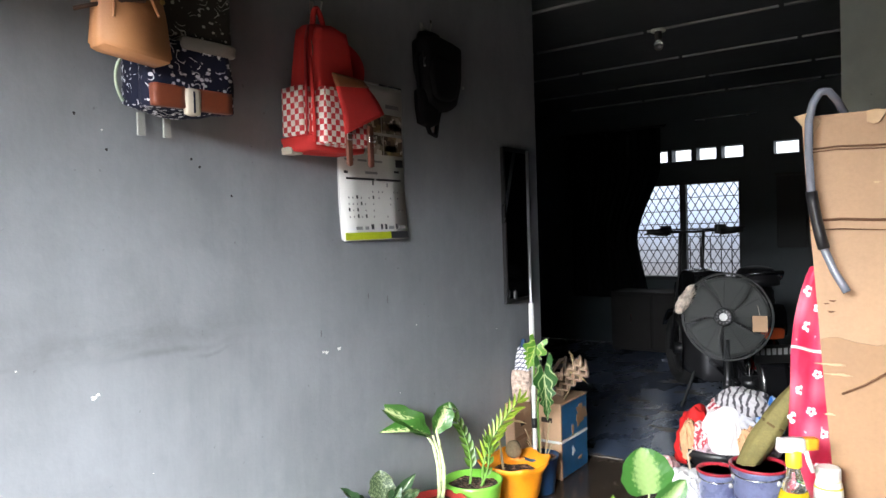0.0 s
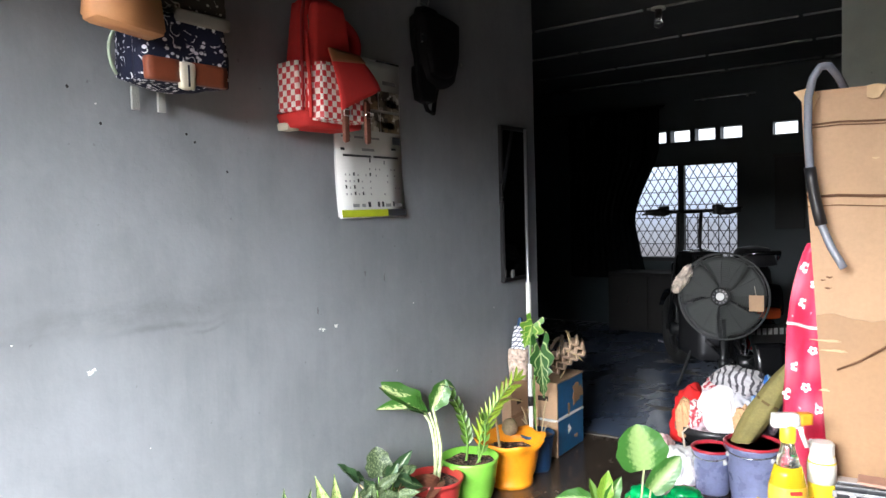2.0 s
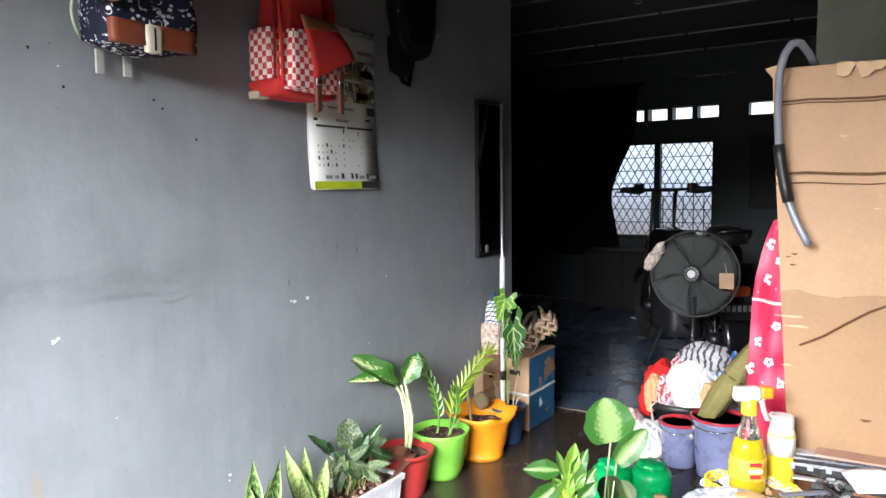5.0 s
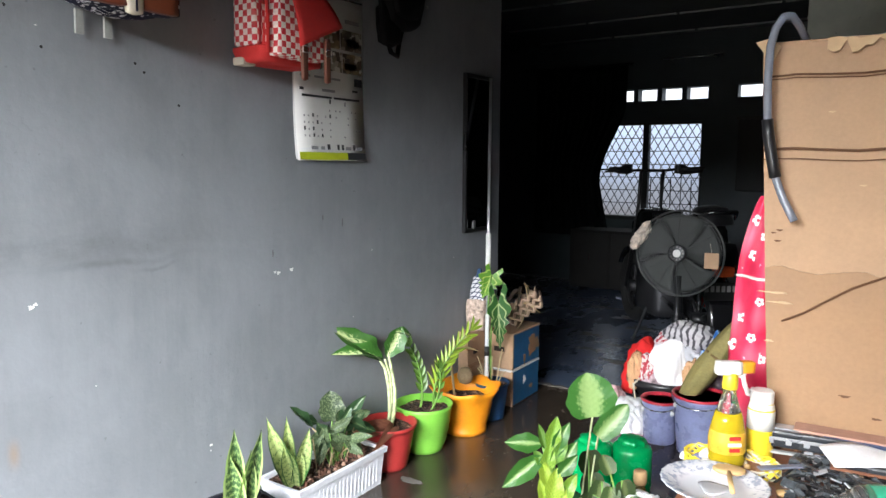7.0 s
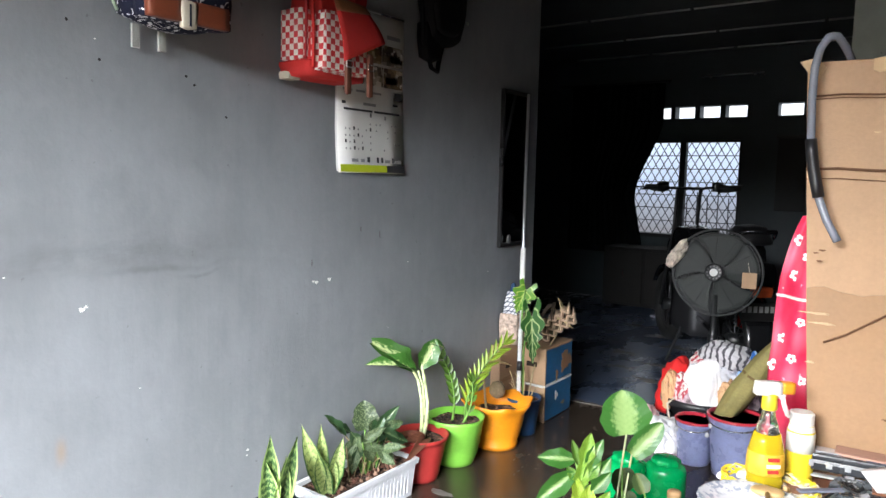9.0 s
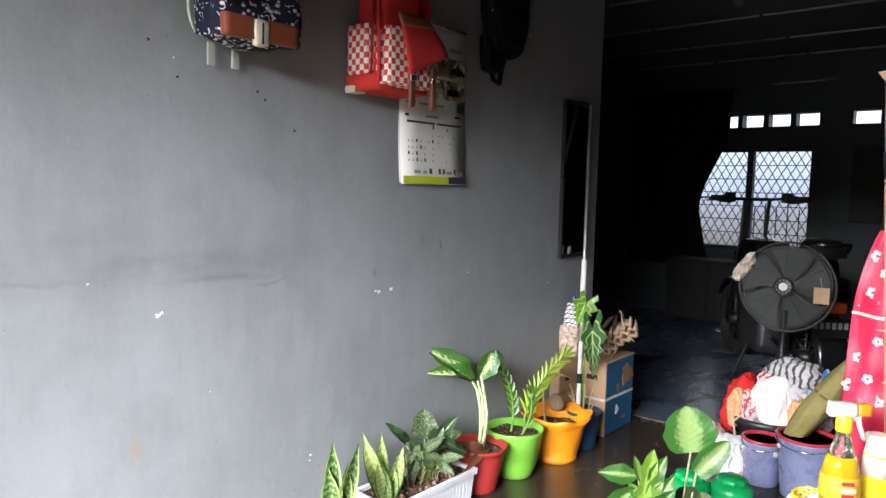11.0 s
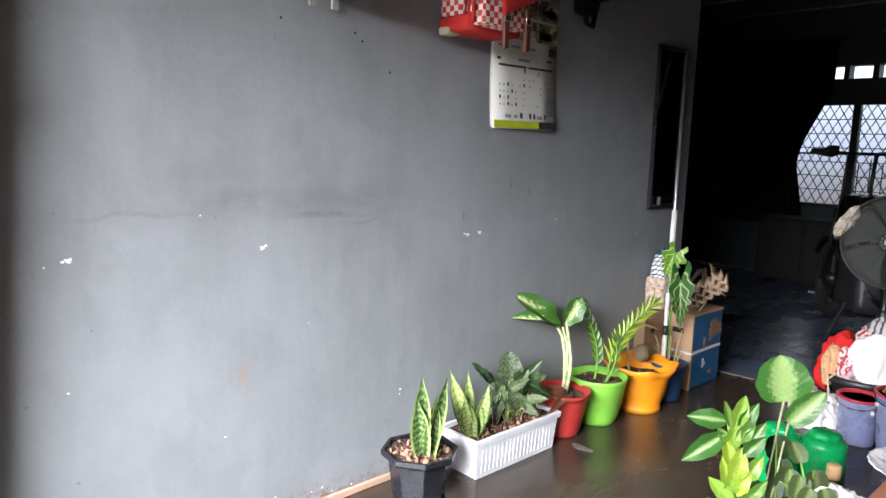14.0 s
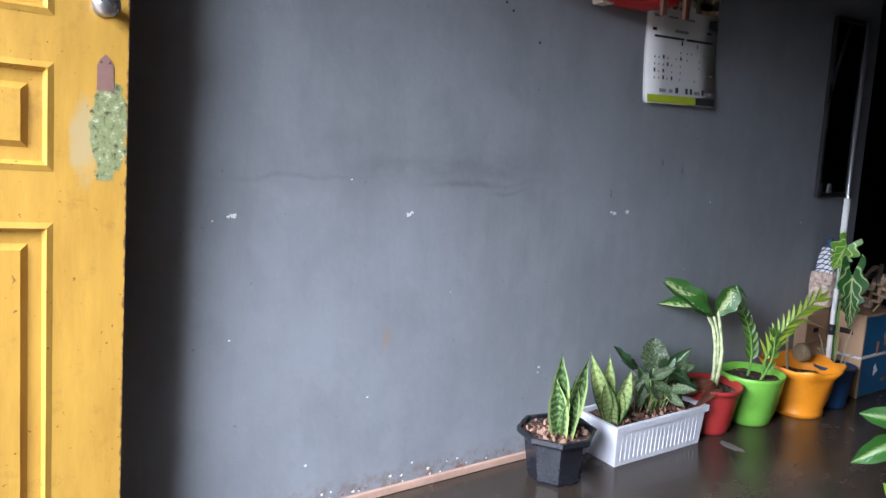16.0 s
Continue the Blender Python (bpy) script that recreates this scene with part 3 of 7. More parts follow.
def leaf_between(parent, a, b, width, mat, shape="lance", droop=0.15, fold=0.25, face=(0.55, -0.75, 0.45), wave=0.3):
    """A leaf from a to b, both in the room."""
    inv = parent.matrix_basis.inverted()
    a, b = inv @ Vector(a), inv @ Vector(b)
    d = b - a
    fc = inv.to_3x3() @ Vector(face)
    return leaf(parent, a, math.degrees(math.atan2(d.y, d.x)), math.degrees(math.asin(d.z / d.length)), d.length, width, mat, shape, droop, fold, face=fc, wave=wave)


def stem_between(parent, a, b, r=0.0045, mat=None, bow=(0, 0, 0.01)):
    inv = parent.matrix_basis.inverted()
    part("stem", tube(arc_points(inv @ Vector(a), inv @ Vector(b), bow, 6), r, 6), mat or STEM_GREEN, parent, smooth=True)


snake = bpy.data.objects["potted_plant"]
for a, b, w, dr in (((0.145, 1.77, 0.146), (0.14, 1.772, 0.418), 0.062, -0.04), ((0.172, 1.752, 0.146), (0.162, 1.735, 0.342), 0.066, 0.05),
                    ((0.16, 1.785, 0.146), (0.203, 1.827, 0.425), 0.052, -0.14), ((0.18, 1.777, 0.146), (0.197, 1.787, 0.352), 0.05, 0.06), ((0.165, 1.768, 0.146), (0.178, 1.762, 0.25), 0.036, 0.12)):
    leaf_between(snake, a, b, w, SANSE, "blade", dr, 0.55, face=(0.85, -0.75, 0.1), wave=0.6)
for a, b, w, dr in (((0.13, 2.02, 0.138), (0.085, 1.955, 0.37), 0.06, 0.14), ((0.105, 2.036, 0.138), (0.098, 2.031, 0.366), 0.045, 0.02), ((0.14, 2.028, 0.138), (0.176, 2.064, 0.325), 0.056, 0.1),
                    ((0.15, 2.01, 0.138), (0.133, 1.985, 0.29), 0.056, 0.05), ((0.15, 2.03, 0.138), (0.16, 2.035, 0.26), 0.045, 0.08)):
    leaf_between(t, a, b, w, PALE_SANSE, "blade", dr, 0.5, face=(0.85, -0.75, 0.1), wave=0.5)
rnd = random.Random(8)
foliage = [((0.12, 2.236, 0.292), (0.118, 2.232, 0.402), 0.098, POTHOS, 0.15), ((0.075, 2.18, 0.272), (0.05, 2.075, 0.372), 0.04, SLIM, -0.12),
           ((0.125, 2.268, 0.256), (0.196, 2.339, 0.375), 0.05, SLIM, 0.1), ((0.13, 2.241, 0.251), (0.21, 2.312, 0.318), 0.052, SLIM, 0.2),
           ((0.174, 2.24, 0.235), (0.228, 2.286, 0.188), 0.053, POTHOS, 0.3), ((0.14, 2.2, 0.269), (0.18, 2.234, 0.182), 0.053, POTHOS, 0.3),
           ((0.117, 2.19, 0.275), (0.1, 2.14, 0.2), 0.044, POTHOS, 0.25), ((0.06, 2.22, 0.274), (0.035, 2.16, 0.31), 0.04, SLIM, 0.1), ((0.18, 2.26, 0.295), (0.23, 2.31, 0.268), 0.044, SLIM, 0.25)]
for k in range(22):
    c = Vector((0.14 + rnd.uniform(-0.045, 0.045), 2.255 + rnd.uniform(-0.07, 0.08), rnd.uniform(0.2, 0.31)))
    d = Vector((rnd.uniform(-0.2, 0.8), rnd.uniform(-0.9, 0.9), rnd.uniform(-0.9, 0.75))).normalized() * rnd.uniform(0.06, 0.1)
    foliage.append((tuple(c), tuple(c + d), rnd.uniform(0.034, 0.05), POTHOS if k % 3 else SLIM, rnd.uniform(0.1, 0.5)))
for a, b, w, mat, dr in foliage:
    stem_between(t, (0.13 + rnd.uniform(-0.02, 0.02), 2.24 + rnd.uniform(-0.04, 0.05), 0.13), a, 0.0026, STEM_DRY if rnd.random() < 0.4 else None)
    leaf_between(t, a, b, w, mat, "heart" if w > 0.09 else "lance", dr, 0.35, face=(0.8, -0.6 + rnd.uniform(-0.5, 0.5), rnd.uniform(0.1, 0.9)), wave=1.2)
for k in range(9):
    y = rnd.uniform(2.12, 2.36)
    stem_between(t, (rnd.uniform(0.1, 0.16), y, 0.13), (rnd.uniform(0.13, 0.2), y + rnd.uniform(-0.05, 0.05), rnd.uniform(0.19, 0.27)), 0.0022, STEM_DRY)

# red pot with a dumb cane
RED_POT = plastic("brick_red_plastic", (0.4, 0.035, 0.032), 0.4)
t = thing("potted_plant", 0.127, 2.565, 0, "dumb cane with splashed leaves in a red plastic pot", "plant")
prof = [(0.073, 0.0), (0.076, 0.01)] + [(0.078 + 0.03 * k / 10 + 0.0016 * (k % 2), 0.012 + 0.156 * k / 10) for k in range(1, 11)] + [(0.115, 0.17), (0.118, 0.186)]
part("pot", lathe(shell(prof, 0.03, 0.008), 48), RED_POT, t, smooth=True)
soil_disc(t, 0.1, 0.163)
for pts, r in (((( 0.0, 0.0, 0.15), (0.004, 0.004, 0.24), (0.0, 0.004, 0.33), (-0.012, -0.006, 0.41), (-0.03, -0.026, 0.455)), 0.0085), (((0.006, 0.008, 0.15), (0.016, 0.018, 0.23), (0.018, 0.022, 0.31), (0.006, 0.012, 0.41), (-0.004, 0.004, 0.48)), 0.0085), (((-0.004, 0.006, 0.15), (0.008, 0.012, 0.28), (0.004, 0.008, 0.38), (-0.01, -0.01, 0.45)), 0.0065)):
    line = [Vector(a).lerp(Vector(b), f / 4) for a, b in zip(pts, pts[1:]) for f in range(4)] + [Vector(pts[-1])]
    part("stalk", tube(line, r, 9, taper=0.7), STEM, t, "cream and green stalk", True)
leaf_between(t, (0.103, 2.545, 0.445), (0.045, 2.375, 0.605), 0.085, DIEFF, "paddle", 0.3, 0.5, face=(0.75, -0.45, 0.5), wave=1.4)
leaf_between(t, (0.105, 2.537, 0.452), (0.05, 2.365, 0.53), 0.06, DIEFF, "paddle", 0.34, 0.75, face=(0.6, -0.4, 0.75), wave=1.3)
leaf_between(t, (0.12, 2.567, 0.455), (0.17, 2.6, 0.578), 0.085, DIEFF, "paddle", 0.12, 0.5, face=(0.75, -0.65, 0.1), wave=1.1)
leaf_between(t, (0.15, 2.585, 0.56), (0.2, 2.64, 0.56), 0.04, DIEFF, "lance", 0.6, 0.5, face=(0.5, -0.4, 0.8), wave=0.6)
for az, ln in ((250, 0.17), (285, 0.14), (310, 0.13)):
    leaf(t, (0.04, -0.02, 0.178), az, 26, ln, 0.042, DRY_LEAF, "lance", 1.1, 0.4, face=(0.7, -0.3, 0.8))


def zz_stem(parent, base, tip, bow, pairs, ln, w, mat, face):
    """A bowed stalk with paired fleshy leaflets."""
    pts = arc_points(base, tip, bow, 12)
    part("stem", tube(pts, 0.006, 7, taper=0.5), STEM_GREEN, parent, smooth=True)
    for k in range(pairs):
        f = 0.3 + 0.7 * k / (pairs - 1)
        i = min(11, int(f * 12))
        p = pts[i].lerp(pts[i + 1], f * 12 - i)
        d = (pts[i + 1] - pts[i]).normalized()
        s = d.cross(Vector(face)).normalized()
        for sgn in (-1, 1):
            dv = (s * sgn * 0.62 + d * 1.1 + Vector((0, 0, 0.18 * math.sin(k * 2.3 + sgn)))).normalized()
            leaf(parent, p, math.degrees(math.atan2(dv.y, dv.x)), math.degrees(math.asin(max(-1, min(1, dv.z)))), ln * (1 - 0.25 * f), w, mat, "lance", 0.08, 0.25, face=face)
    d = (pts[-1] - pts[-2]).normalized()
    leaf(parent, pts[-1], math.degrees(math.atan2(d.y, d.x)), math.degrees(math.asin(d.z)), ln * 0.8, w, mat, "lance", 0.05, 0.25, face=face)


# lime green pot
LIME = plastic("lime_green_plastic", (0.2, 0.5, 0.06), 0.4)
t = thing("potted_plant", 0.145, 2.793, 0, "fleshy leaved stems and feathery frond in a lime green pot", "plant")
prof = [(0.078, 0.0), (0.083, 0.008), (0.098, 0.05), (0.106, 0.09), (0.109, 0.093), (0.109, 0.118), (0.112, 0.121), (0.117, 0.16), (0.123, 0.19), (0.126, 0.205)]
part("pot", lathe(shell(prof, 0.035, 0.007), 44), LIME, t, smooth=True)
soil_disc(t, 0.108, 0.178)
zz_stem(t, (-0.018, -0.008, 0.165), (-0.05, -0.035, 0.455), (0.022, 0.018, 0), 7, 0.062, 0.022, ZZ_DARK, (1, -0.6, 0.3))
zz_stem(t, (0.03, 0.0, 0.165), (0.06, 0.03, 0.36), (0.016, 0.01, 0), 4, 0.05, 0.02, ZZ_DARK, (1, -0.3, 0.5))
zz_stem(t, (0.036, 0.028, 0.165), (0.1, 0.215, 0.495), (-0.02, -0.075, 0.0), 12, 0.1, 0.0155, YOUNG, (1, -0.6, 0.3))

# scalloped orange pot
ORANGE = plastic("orange_plastic", (0.78, 0.27, 0.01), 0.38)
t = thing("potted_plant", 0.178, 3.08, 0, "dry stake and round husk in a scalloped orange pot", "plant")


def scallop(a, i):
    k = {5: 0.35, 6: 0.7, 7: 1.0, 8: 1.0, 9: 0.6}.get(i, 0.0)
    c = math.cos(8 * a)
    return 1 + 0.05 * k * c, (0.006 * c * k if i in (7, 8) else 0.0)


prof = [(0.1, 0.0), (0.102, 0.018), (0.097, 0.024), (0.114, 0.07), (0.126, 0.13), (0.13, 0.155), (0.144, 0.182), (0.165, 0.212), (0.157, 0.215), (0.132, 0.172), (0.118, 0.142), (0.004, 0.135)]
part("pot", lathe(prof, 60, scallop), ORANGE, t, smooth=True)
soil_disc(t, 0.116, 0.152)
part("stake", tube([(-0.045, -0.02, 0.15), (-0.065, -0.032, 0.38)], 0.006, 7), STEM_DRY, t)
for az, rise, ln in ((300, 30, 0.12), (70, 30, 0.14), (40, 15, 0.13), (95, 38, 0.12)):
    leaf(t, (-0.06, -0.03, 0.37), az, rise, ln, 0.016, STRAW_LEAF, "lance", 0.3, 0.3)
part("husk", lathe([(0.008, 0), (0.028, 0.01), (0.038, 0.03), (0.036, 0.055), (0.022, 0.075), (0.004, 0.082)], 18, lambda a, i: (1 + 0.06 * math.sin(3 * a + i), 0)), surface("coconut_husk", (0.22, 0.16, 0.09), 0.95, vary=0.5, grain=90, bump=0.9), t, "round dry husk", True).location = (-0.03, 0.05, 0.2)

# dark blue bucket with a mop stood in it
BLUE = plastic("dark_blue_plastic", (0.015, 0.05, 0.12), 0.4)
t = thing("bucket", 0.20, 3.29, 0, "small dark blue plastic bucket with dry stalks", "bucket")
part("bucket_body", lathe(shell([(0.06, 0.0), (0.064, 0.01), (0.082, 0.165), (0.088, 0.168), (0.089, 0.18)], 0.02, 0.006), 32), BLUE, t, smooth=True)
soil_disc(t, 0.078, 0.162)
rnd = random.Random(2)
for k in range(7):
    a = rnd.uniform(0, 6.3)
    part("dry_stalk", tube(arc_points((0.03 * math.cos(a), 0.03 * math.sin(a), 0.16), (0.07 * math.cos(a), 0.07 * math.sin(a), rnd.uniform(0.22, 0.36)), (0, 0, 0.02), 5), 0.003, 5), STEM_DRY, t)
ALU = surface("dull_aluminium", (0.62, 0.63, 0.65), 0.35, 0.9, vary=0.1)
WHITE_PL = plastic("white_plastic", (0.72, 0.72, 0.7), 0.45)
mop = thing("mop_pole", 0.2, 3.24, 0.16, "slim aluminium mop pole with white plastic sleeves", "pole")
top = Vector((0.05, 3.51, 1.66)) - Vector((0.2, 3.24, 0.16))
part("pole", tube([(0, 0, 0), top], 0.008, 10), ALU, mop, smooth=True)
part("lower_sleeve", tube([top * 0.03, top * 0.23], 0.0105, 12), WHITE_PL, mop, "white plastic sleeve", True)
part("upper_sleeve", tube([top * 0.38, top * 0.49], 0.0135, 12), WHITE_PL, mop, "white plastic sleeve", True)
part("collar", tube([top * 0.1, top * 0.13], 0.0125, 12), plastic("black_plastic", (0.02, 0.02, 0.022)), mop, "black collar", True)

# planters on the floor beside the table
BLACK_TR = plastic("black_trough_plastic", (0.02, 0.021, 0.026), 0.35)
t = thing("planter_trough", 1.13, 1.99, 0, "black trough with dry stalks and one pale round leaf", "planter", turn=80)
part("trough", trough("trough", 0.38, 0.16, 0.14, BLACK_TR), BLACK_TR, t)
add_ribs(t, 0.38, 0.16, 0.14, BLACK_TR)
soil_bed(t, 0.35, 0.135, 0.118, 15)
leaf_between(t, (1.0, 2.02, 0.118), (0.945, 1.985, 0.17), 0.07, AGLA, "round", 0.3)
leaf_between(t, (1.0, 2.03, 0.118), (0.95, 2.06, 0.19), 0.05, OLIVE_LEAF, "round", 0.3)
rnd = random.Random(21)
for k in range(9):
    a = rnd.uniform(0, 6.3)
    part("dry_stalk", tube([(rnd.uniform(-0.05, 0.05), rnd.uniform(-0.15, 0.1), 0.118), (0.05 * math.cos(a), rnd.uniform(-0.15, 0.1), rnd.uniform(0.14, 0.19))], 0.0025, 5), STEM_DRY, t)

t = thing("planter_trough", 1.15, 2.30, 0, "white trough of lime foliage and broad pale caladium leaves", "planter", turn=-53)
part("trough", trough("trough", 0.42, 0.17, 0.14, WHITE_TROUGH), WHITE_TROUGH, t)
add_ribs(t, 0.42, 0.17, 0.14, WHITE_TROUGH)
soil_bed(t, 0.39, 0.145, 0.12, 25)
foot = Vector((1.022, 2.262, 0.118))
for a, b, w, mat, dr in (
    ((0.977, 2.214, 0.409), (0.885, 2.15, 0.415), 0.058, AGLA, 0.14), ((0.975, 2.214, 0.371), (0.9, 2.115, 0.29), 0.062, AGLA, 0.22),
    ((0.984, 2.217, 0.393), (0.965, 2.209, 0.47), 0.025, ZZ_DARK, 0.05), ((0.996, 2.222, 0.396), (1.015, 2.231, 0.493), 0.047, ZZ, 0.1),
    ((1.006, 2.227, 0.39), (1.048, 2.245, 0.476), 0.043, AGLA, 0.15), ((1.022, 2.233, 0.338), (1.07, 2.254, 0.421), 0.047, AGLA, 0.15),
    ((1.03, 2.216, 0.323), (1.079, 2.236, 0.386), 0.044, AGLA, 0.2), ((1.0, 2.209, 0.29), (0.98, 2.194, 0.36), 0.038, YOUNG, 0.05),
    ((1.015, 2.203, 0.242), (1.03, 2.207, 0.344), 0.056, YOUNG, 0.15), ((1.03, 2.219, 0.243), (1.079, 2.236, 0.329), 0.046, ZZ, 0.15),
    ((1.02, 2.194, 0.178), (0.961, 2.164, 0.247), 0.047, ZZ, 0.15), ((1.03, 2.188, 0.178), (0.982, 2.163, 0.229), 0.04, ZZ, 0.15),
    ((1.04, 2.213, 0.178), (1.097, 2.232, 0.263), 0.04, ZZ_DARK, 0.15), ((0.99, 2.209, 0.321), (1.004, 2.215, 0.418), 0.044, ZZ, 0.1),
    ((1.0, 2.204, 0.284), (0.988, 2.198, 0.366), 0.037, YOUNG, 0.1), ((1.005, 2.2, 0.22), (0.985, 2.185, 0.31), 0.042, YOUNG, 0.12),
    ((1.02, 2.205, 0.2), (1.055, 2.215, 0.285), 0.042, YOUNG, 0.2), ((1.01, 2.2, 0.19), (1.01, 2.19, 0.27), 0.04, ZZ, 0.15),
    ((1.005, 2.22, 0.35), (1.045, 2.24, 0.43), 0.04, ZZ_DARK, 0.1), ((0.995, 2.215, 0.33), (0.955, 2.2, 0.39), 0.034, ZZ_DARK, 0.1),
):
    stem_between(t, foot + Vector((0.012 * math.sin(a[2] * 90), 0.012 * math.cos(a[2] * 70), 0)), a, 0.0036)
    leaf_between(t, a, b, w, mat, "lance", dr, 0.35, wave=0.9)
for k, (a, b, w, mat, dr) in enumerate((
    ((1.04, 2.448, 0.432), (1.02, 2.45, 0.572), 0.165, CALADIUM, 0.1),
    ((1.062, 2.445, 0.373), (1.145, 2.475, 0.483), 0.075, CALADIUM, 0.14),
    ((1.046, 2.406, 0.338), (1.064, 2.4, 0.255), 0.079, OLIVE_LEAF, 0.25),
    ((1.06, 2.40, 0.27), (1.075, 2.385, 0.19), 0.08, OLIVE_LEAF, 0.1),
    ((1.10, 2.39, 0.255), (1.10, 2.35, 0.18), 0.07, OLIVE_LEAF, 0.2),
    ((1.135, 2.38, 0.25), (1.14, 2.345, 0.175), 0.065, OLIVE_LEAF, 0.1),
    ((1.16, 2.40, 0.27), (1.185, 2.40, 0.20), 0.065, OLIVE_LEAF, 0.2),
    ((1.12, 2.41, 0.275), (1.09, 2.42, 0.33), 0.055, OLIVE_LEAF, 0.2),
    ((1.17, 2.36, 0.23), (1.165, 2.325, 0.16), 0.06, OLIVE_LEAF, 0.1),
    ((1.08, 2.36, 0.22), (1.06, 2.32, 0.16), 0.06, OLIVE_LEAF, 0.2),
    ((1.20, 2.37, 0.24), (1.23, 2.36, 0.18), 0.055, OLIVE_LEAF, 0.2),
)):
    stem_between(t, (1.06 + 0.016 * k, 2.30 + 0.012 * k, 0.118), a, 0.0032, STEM if k < 2 else STEM_GREEN)
    leaf_between(t, a, b, w, mat, "heart", dr, 0.3, wave=0.6)

# ---- yellow door ----
def door_paint():
    """Old yellow gloss with stains, knocks, and a place by the lock scraped down to the green undercoat."""
    m, nt, p = nodes_of("worn_yellow_door_paint")
    v = coords(nt)
    a = ramp_of(nt, noise_of(nt, coords(nt, (6, 6, 1)), 3.0, 6.0, 0.7), [(0.3, (0.34, 0.185, 0.028)), (0.7, (0.46, 0.27, 0.042))])
    blot = ramp_of(nt, noise_of(nt, v, 14.0, 8.0, 0.75), [(0.55, (0, 0, 0)), (0.75, (0.6,) * 3)])
    c = mix_of(nt, blot, a, (0.2, 0.105, 0.024))
    cuts = ramp_of(nt, noise_of(nt, coords(nt, (4, 3, 26)), 6.0, 4.0, 0.6), [(0.7, (0, 0, 0)), (0.73, (0.8,) * 3)])
    c = mix_of(nt, cuts, c, (0.17, 0.085, 0.025))
    specks = ramp_of(nt, noise_of(nt, v, 75.0, 2.0, 0.5), [(0.7, (0, 0, 0)), (0.74, (0.85,) * 3)])
    c = mix_of(nt, specks, c, (0.1, 0.05, 0.02))
    sep = nt.nodes.new("ShaderNodeSeparateXYZ")
    nt.links.new(v, sep.inputs[0])

    def blob(cy, cz, ry, rz, ragged, scale):
        """One inside an oval with a ragged edge, nought outside it."""
        y = calc(nt, "DIVIDE", calc(nt, "SUBTRACT", sep.outputs["Y"], cy), ry)
        z = calc(nt, "DIVIDE", calc(nt, "SUBTRACT", sep.outputs["Z"], cz), rz)
        d = calc(nt, "ADD", calc(nt, "MULTIPLY", y, y), calc(nt, "MULTIPLY", z, z))
        return calc(nt, "ADD", d, calc(nt, "MULTIPLY", calc(nt, "SUBTRACT", noise_of(nt, v, scale, 6.0, 0.65), 0.5), ragged))
    thin = ramp_of(nt, blob(-0.082, 1.045, 0.03, 0.1, 2.2, 22.0), [(0.35, (0.75,) * 3), (1.0, (0, 0, 0))])
    c = mix_of(nt, thin, c, (0.36, 0.29, 0.15))
    scrape = ramp_of(nt, blob(-0.036, 1.066, 0.037, 0.108, 2.6, 30.0), [(0.88, (1, 1, 1)), (0.99, (0, 0, 0))])
    green = ramp_of(nt, noise_of(nt, v, 60.0, 6.0, 0.7), [(0.38, (0.05, 0.045, 0.022)), (0.44, (0.17, 0.19, 0.085)), (0.57, (0.22, 0.245, 0.115)), (0.64, (0.55, 0.56, 0.42))])
    c = mix_of(nt, scrape, c, green)
    edge = ramp_of(nt, calc(nt, "ADD", calc(nt, "MULTIPLY", sep.outputs["Y"], 90.0), calc(nt, "MULTIPLY", noise_of(nt, coords(nt, (1, 1, 1)), 38.0, 5.0, 0.7), 2.2)), [(0.93, (0, 0, 0)), (1.0, (0.9,) * 3)])
    c = mix_of(nt, edge, c, (0.1, 0.055, 0.03))
    nt.links.new(c, p.inputs["Base Color"])
    p.inputs["Roughness"].default_value = 0.42
    h = mix_of(nt, 0.5, noise_of(nt, coords(nt, (8, 8, 3)), 6.0, 5.0), scrape)
    bump_of(nt, p, h, 0.25, 0.004)
    return m


YELLOW = door_paint()
BARE = surface("bare_reddish_wood", (0.17, 0.092, 0.072), 0.75, grain=60, vary=0.25, bump=0.3)
STEEL = surface("worn_steel", (0.5, 0.5, 0.5), 0.3, 0.9, vary=0.15)

DX, DY0, DY1, DT = 0.155, -0.412, 0.436, 0.038     # leaf's face, hinge edge, free edge, thickness
door = thing("door", DX, DY1, 0.012, "open yellow panelled door with chipped paint", "door", lean=(-2.9, 0), kind="structure")
STILE, W, HD = 0.137, DY1 - DY0, 2.0
bands = [(0.0, 0.2), (0.872, 0.977), (1.195, 1.285), (1.86, HD)]
bm = bmesh.new()
for y0, y1 in ((-STILE, 0.0), (-W, -W + STILE), (-W / 2 - 0.045, -W / 2 + 0.045)):
    box(bm, (-DT, y0, 0), (0, y1, HD))
for z0, z1 in bands:
    for y0, y1 in ((-W / 2 + 0.045, -STILE), (-W + STILE, -W / 2 - 0.045)):
        box(bm, (-DT + 0.001, y0 - 0.001, z0), (-0.0006, y1 + 0.001, z1))
part("frame", bm, YELLOW, door)


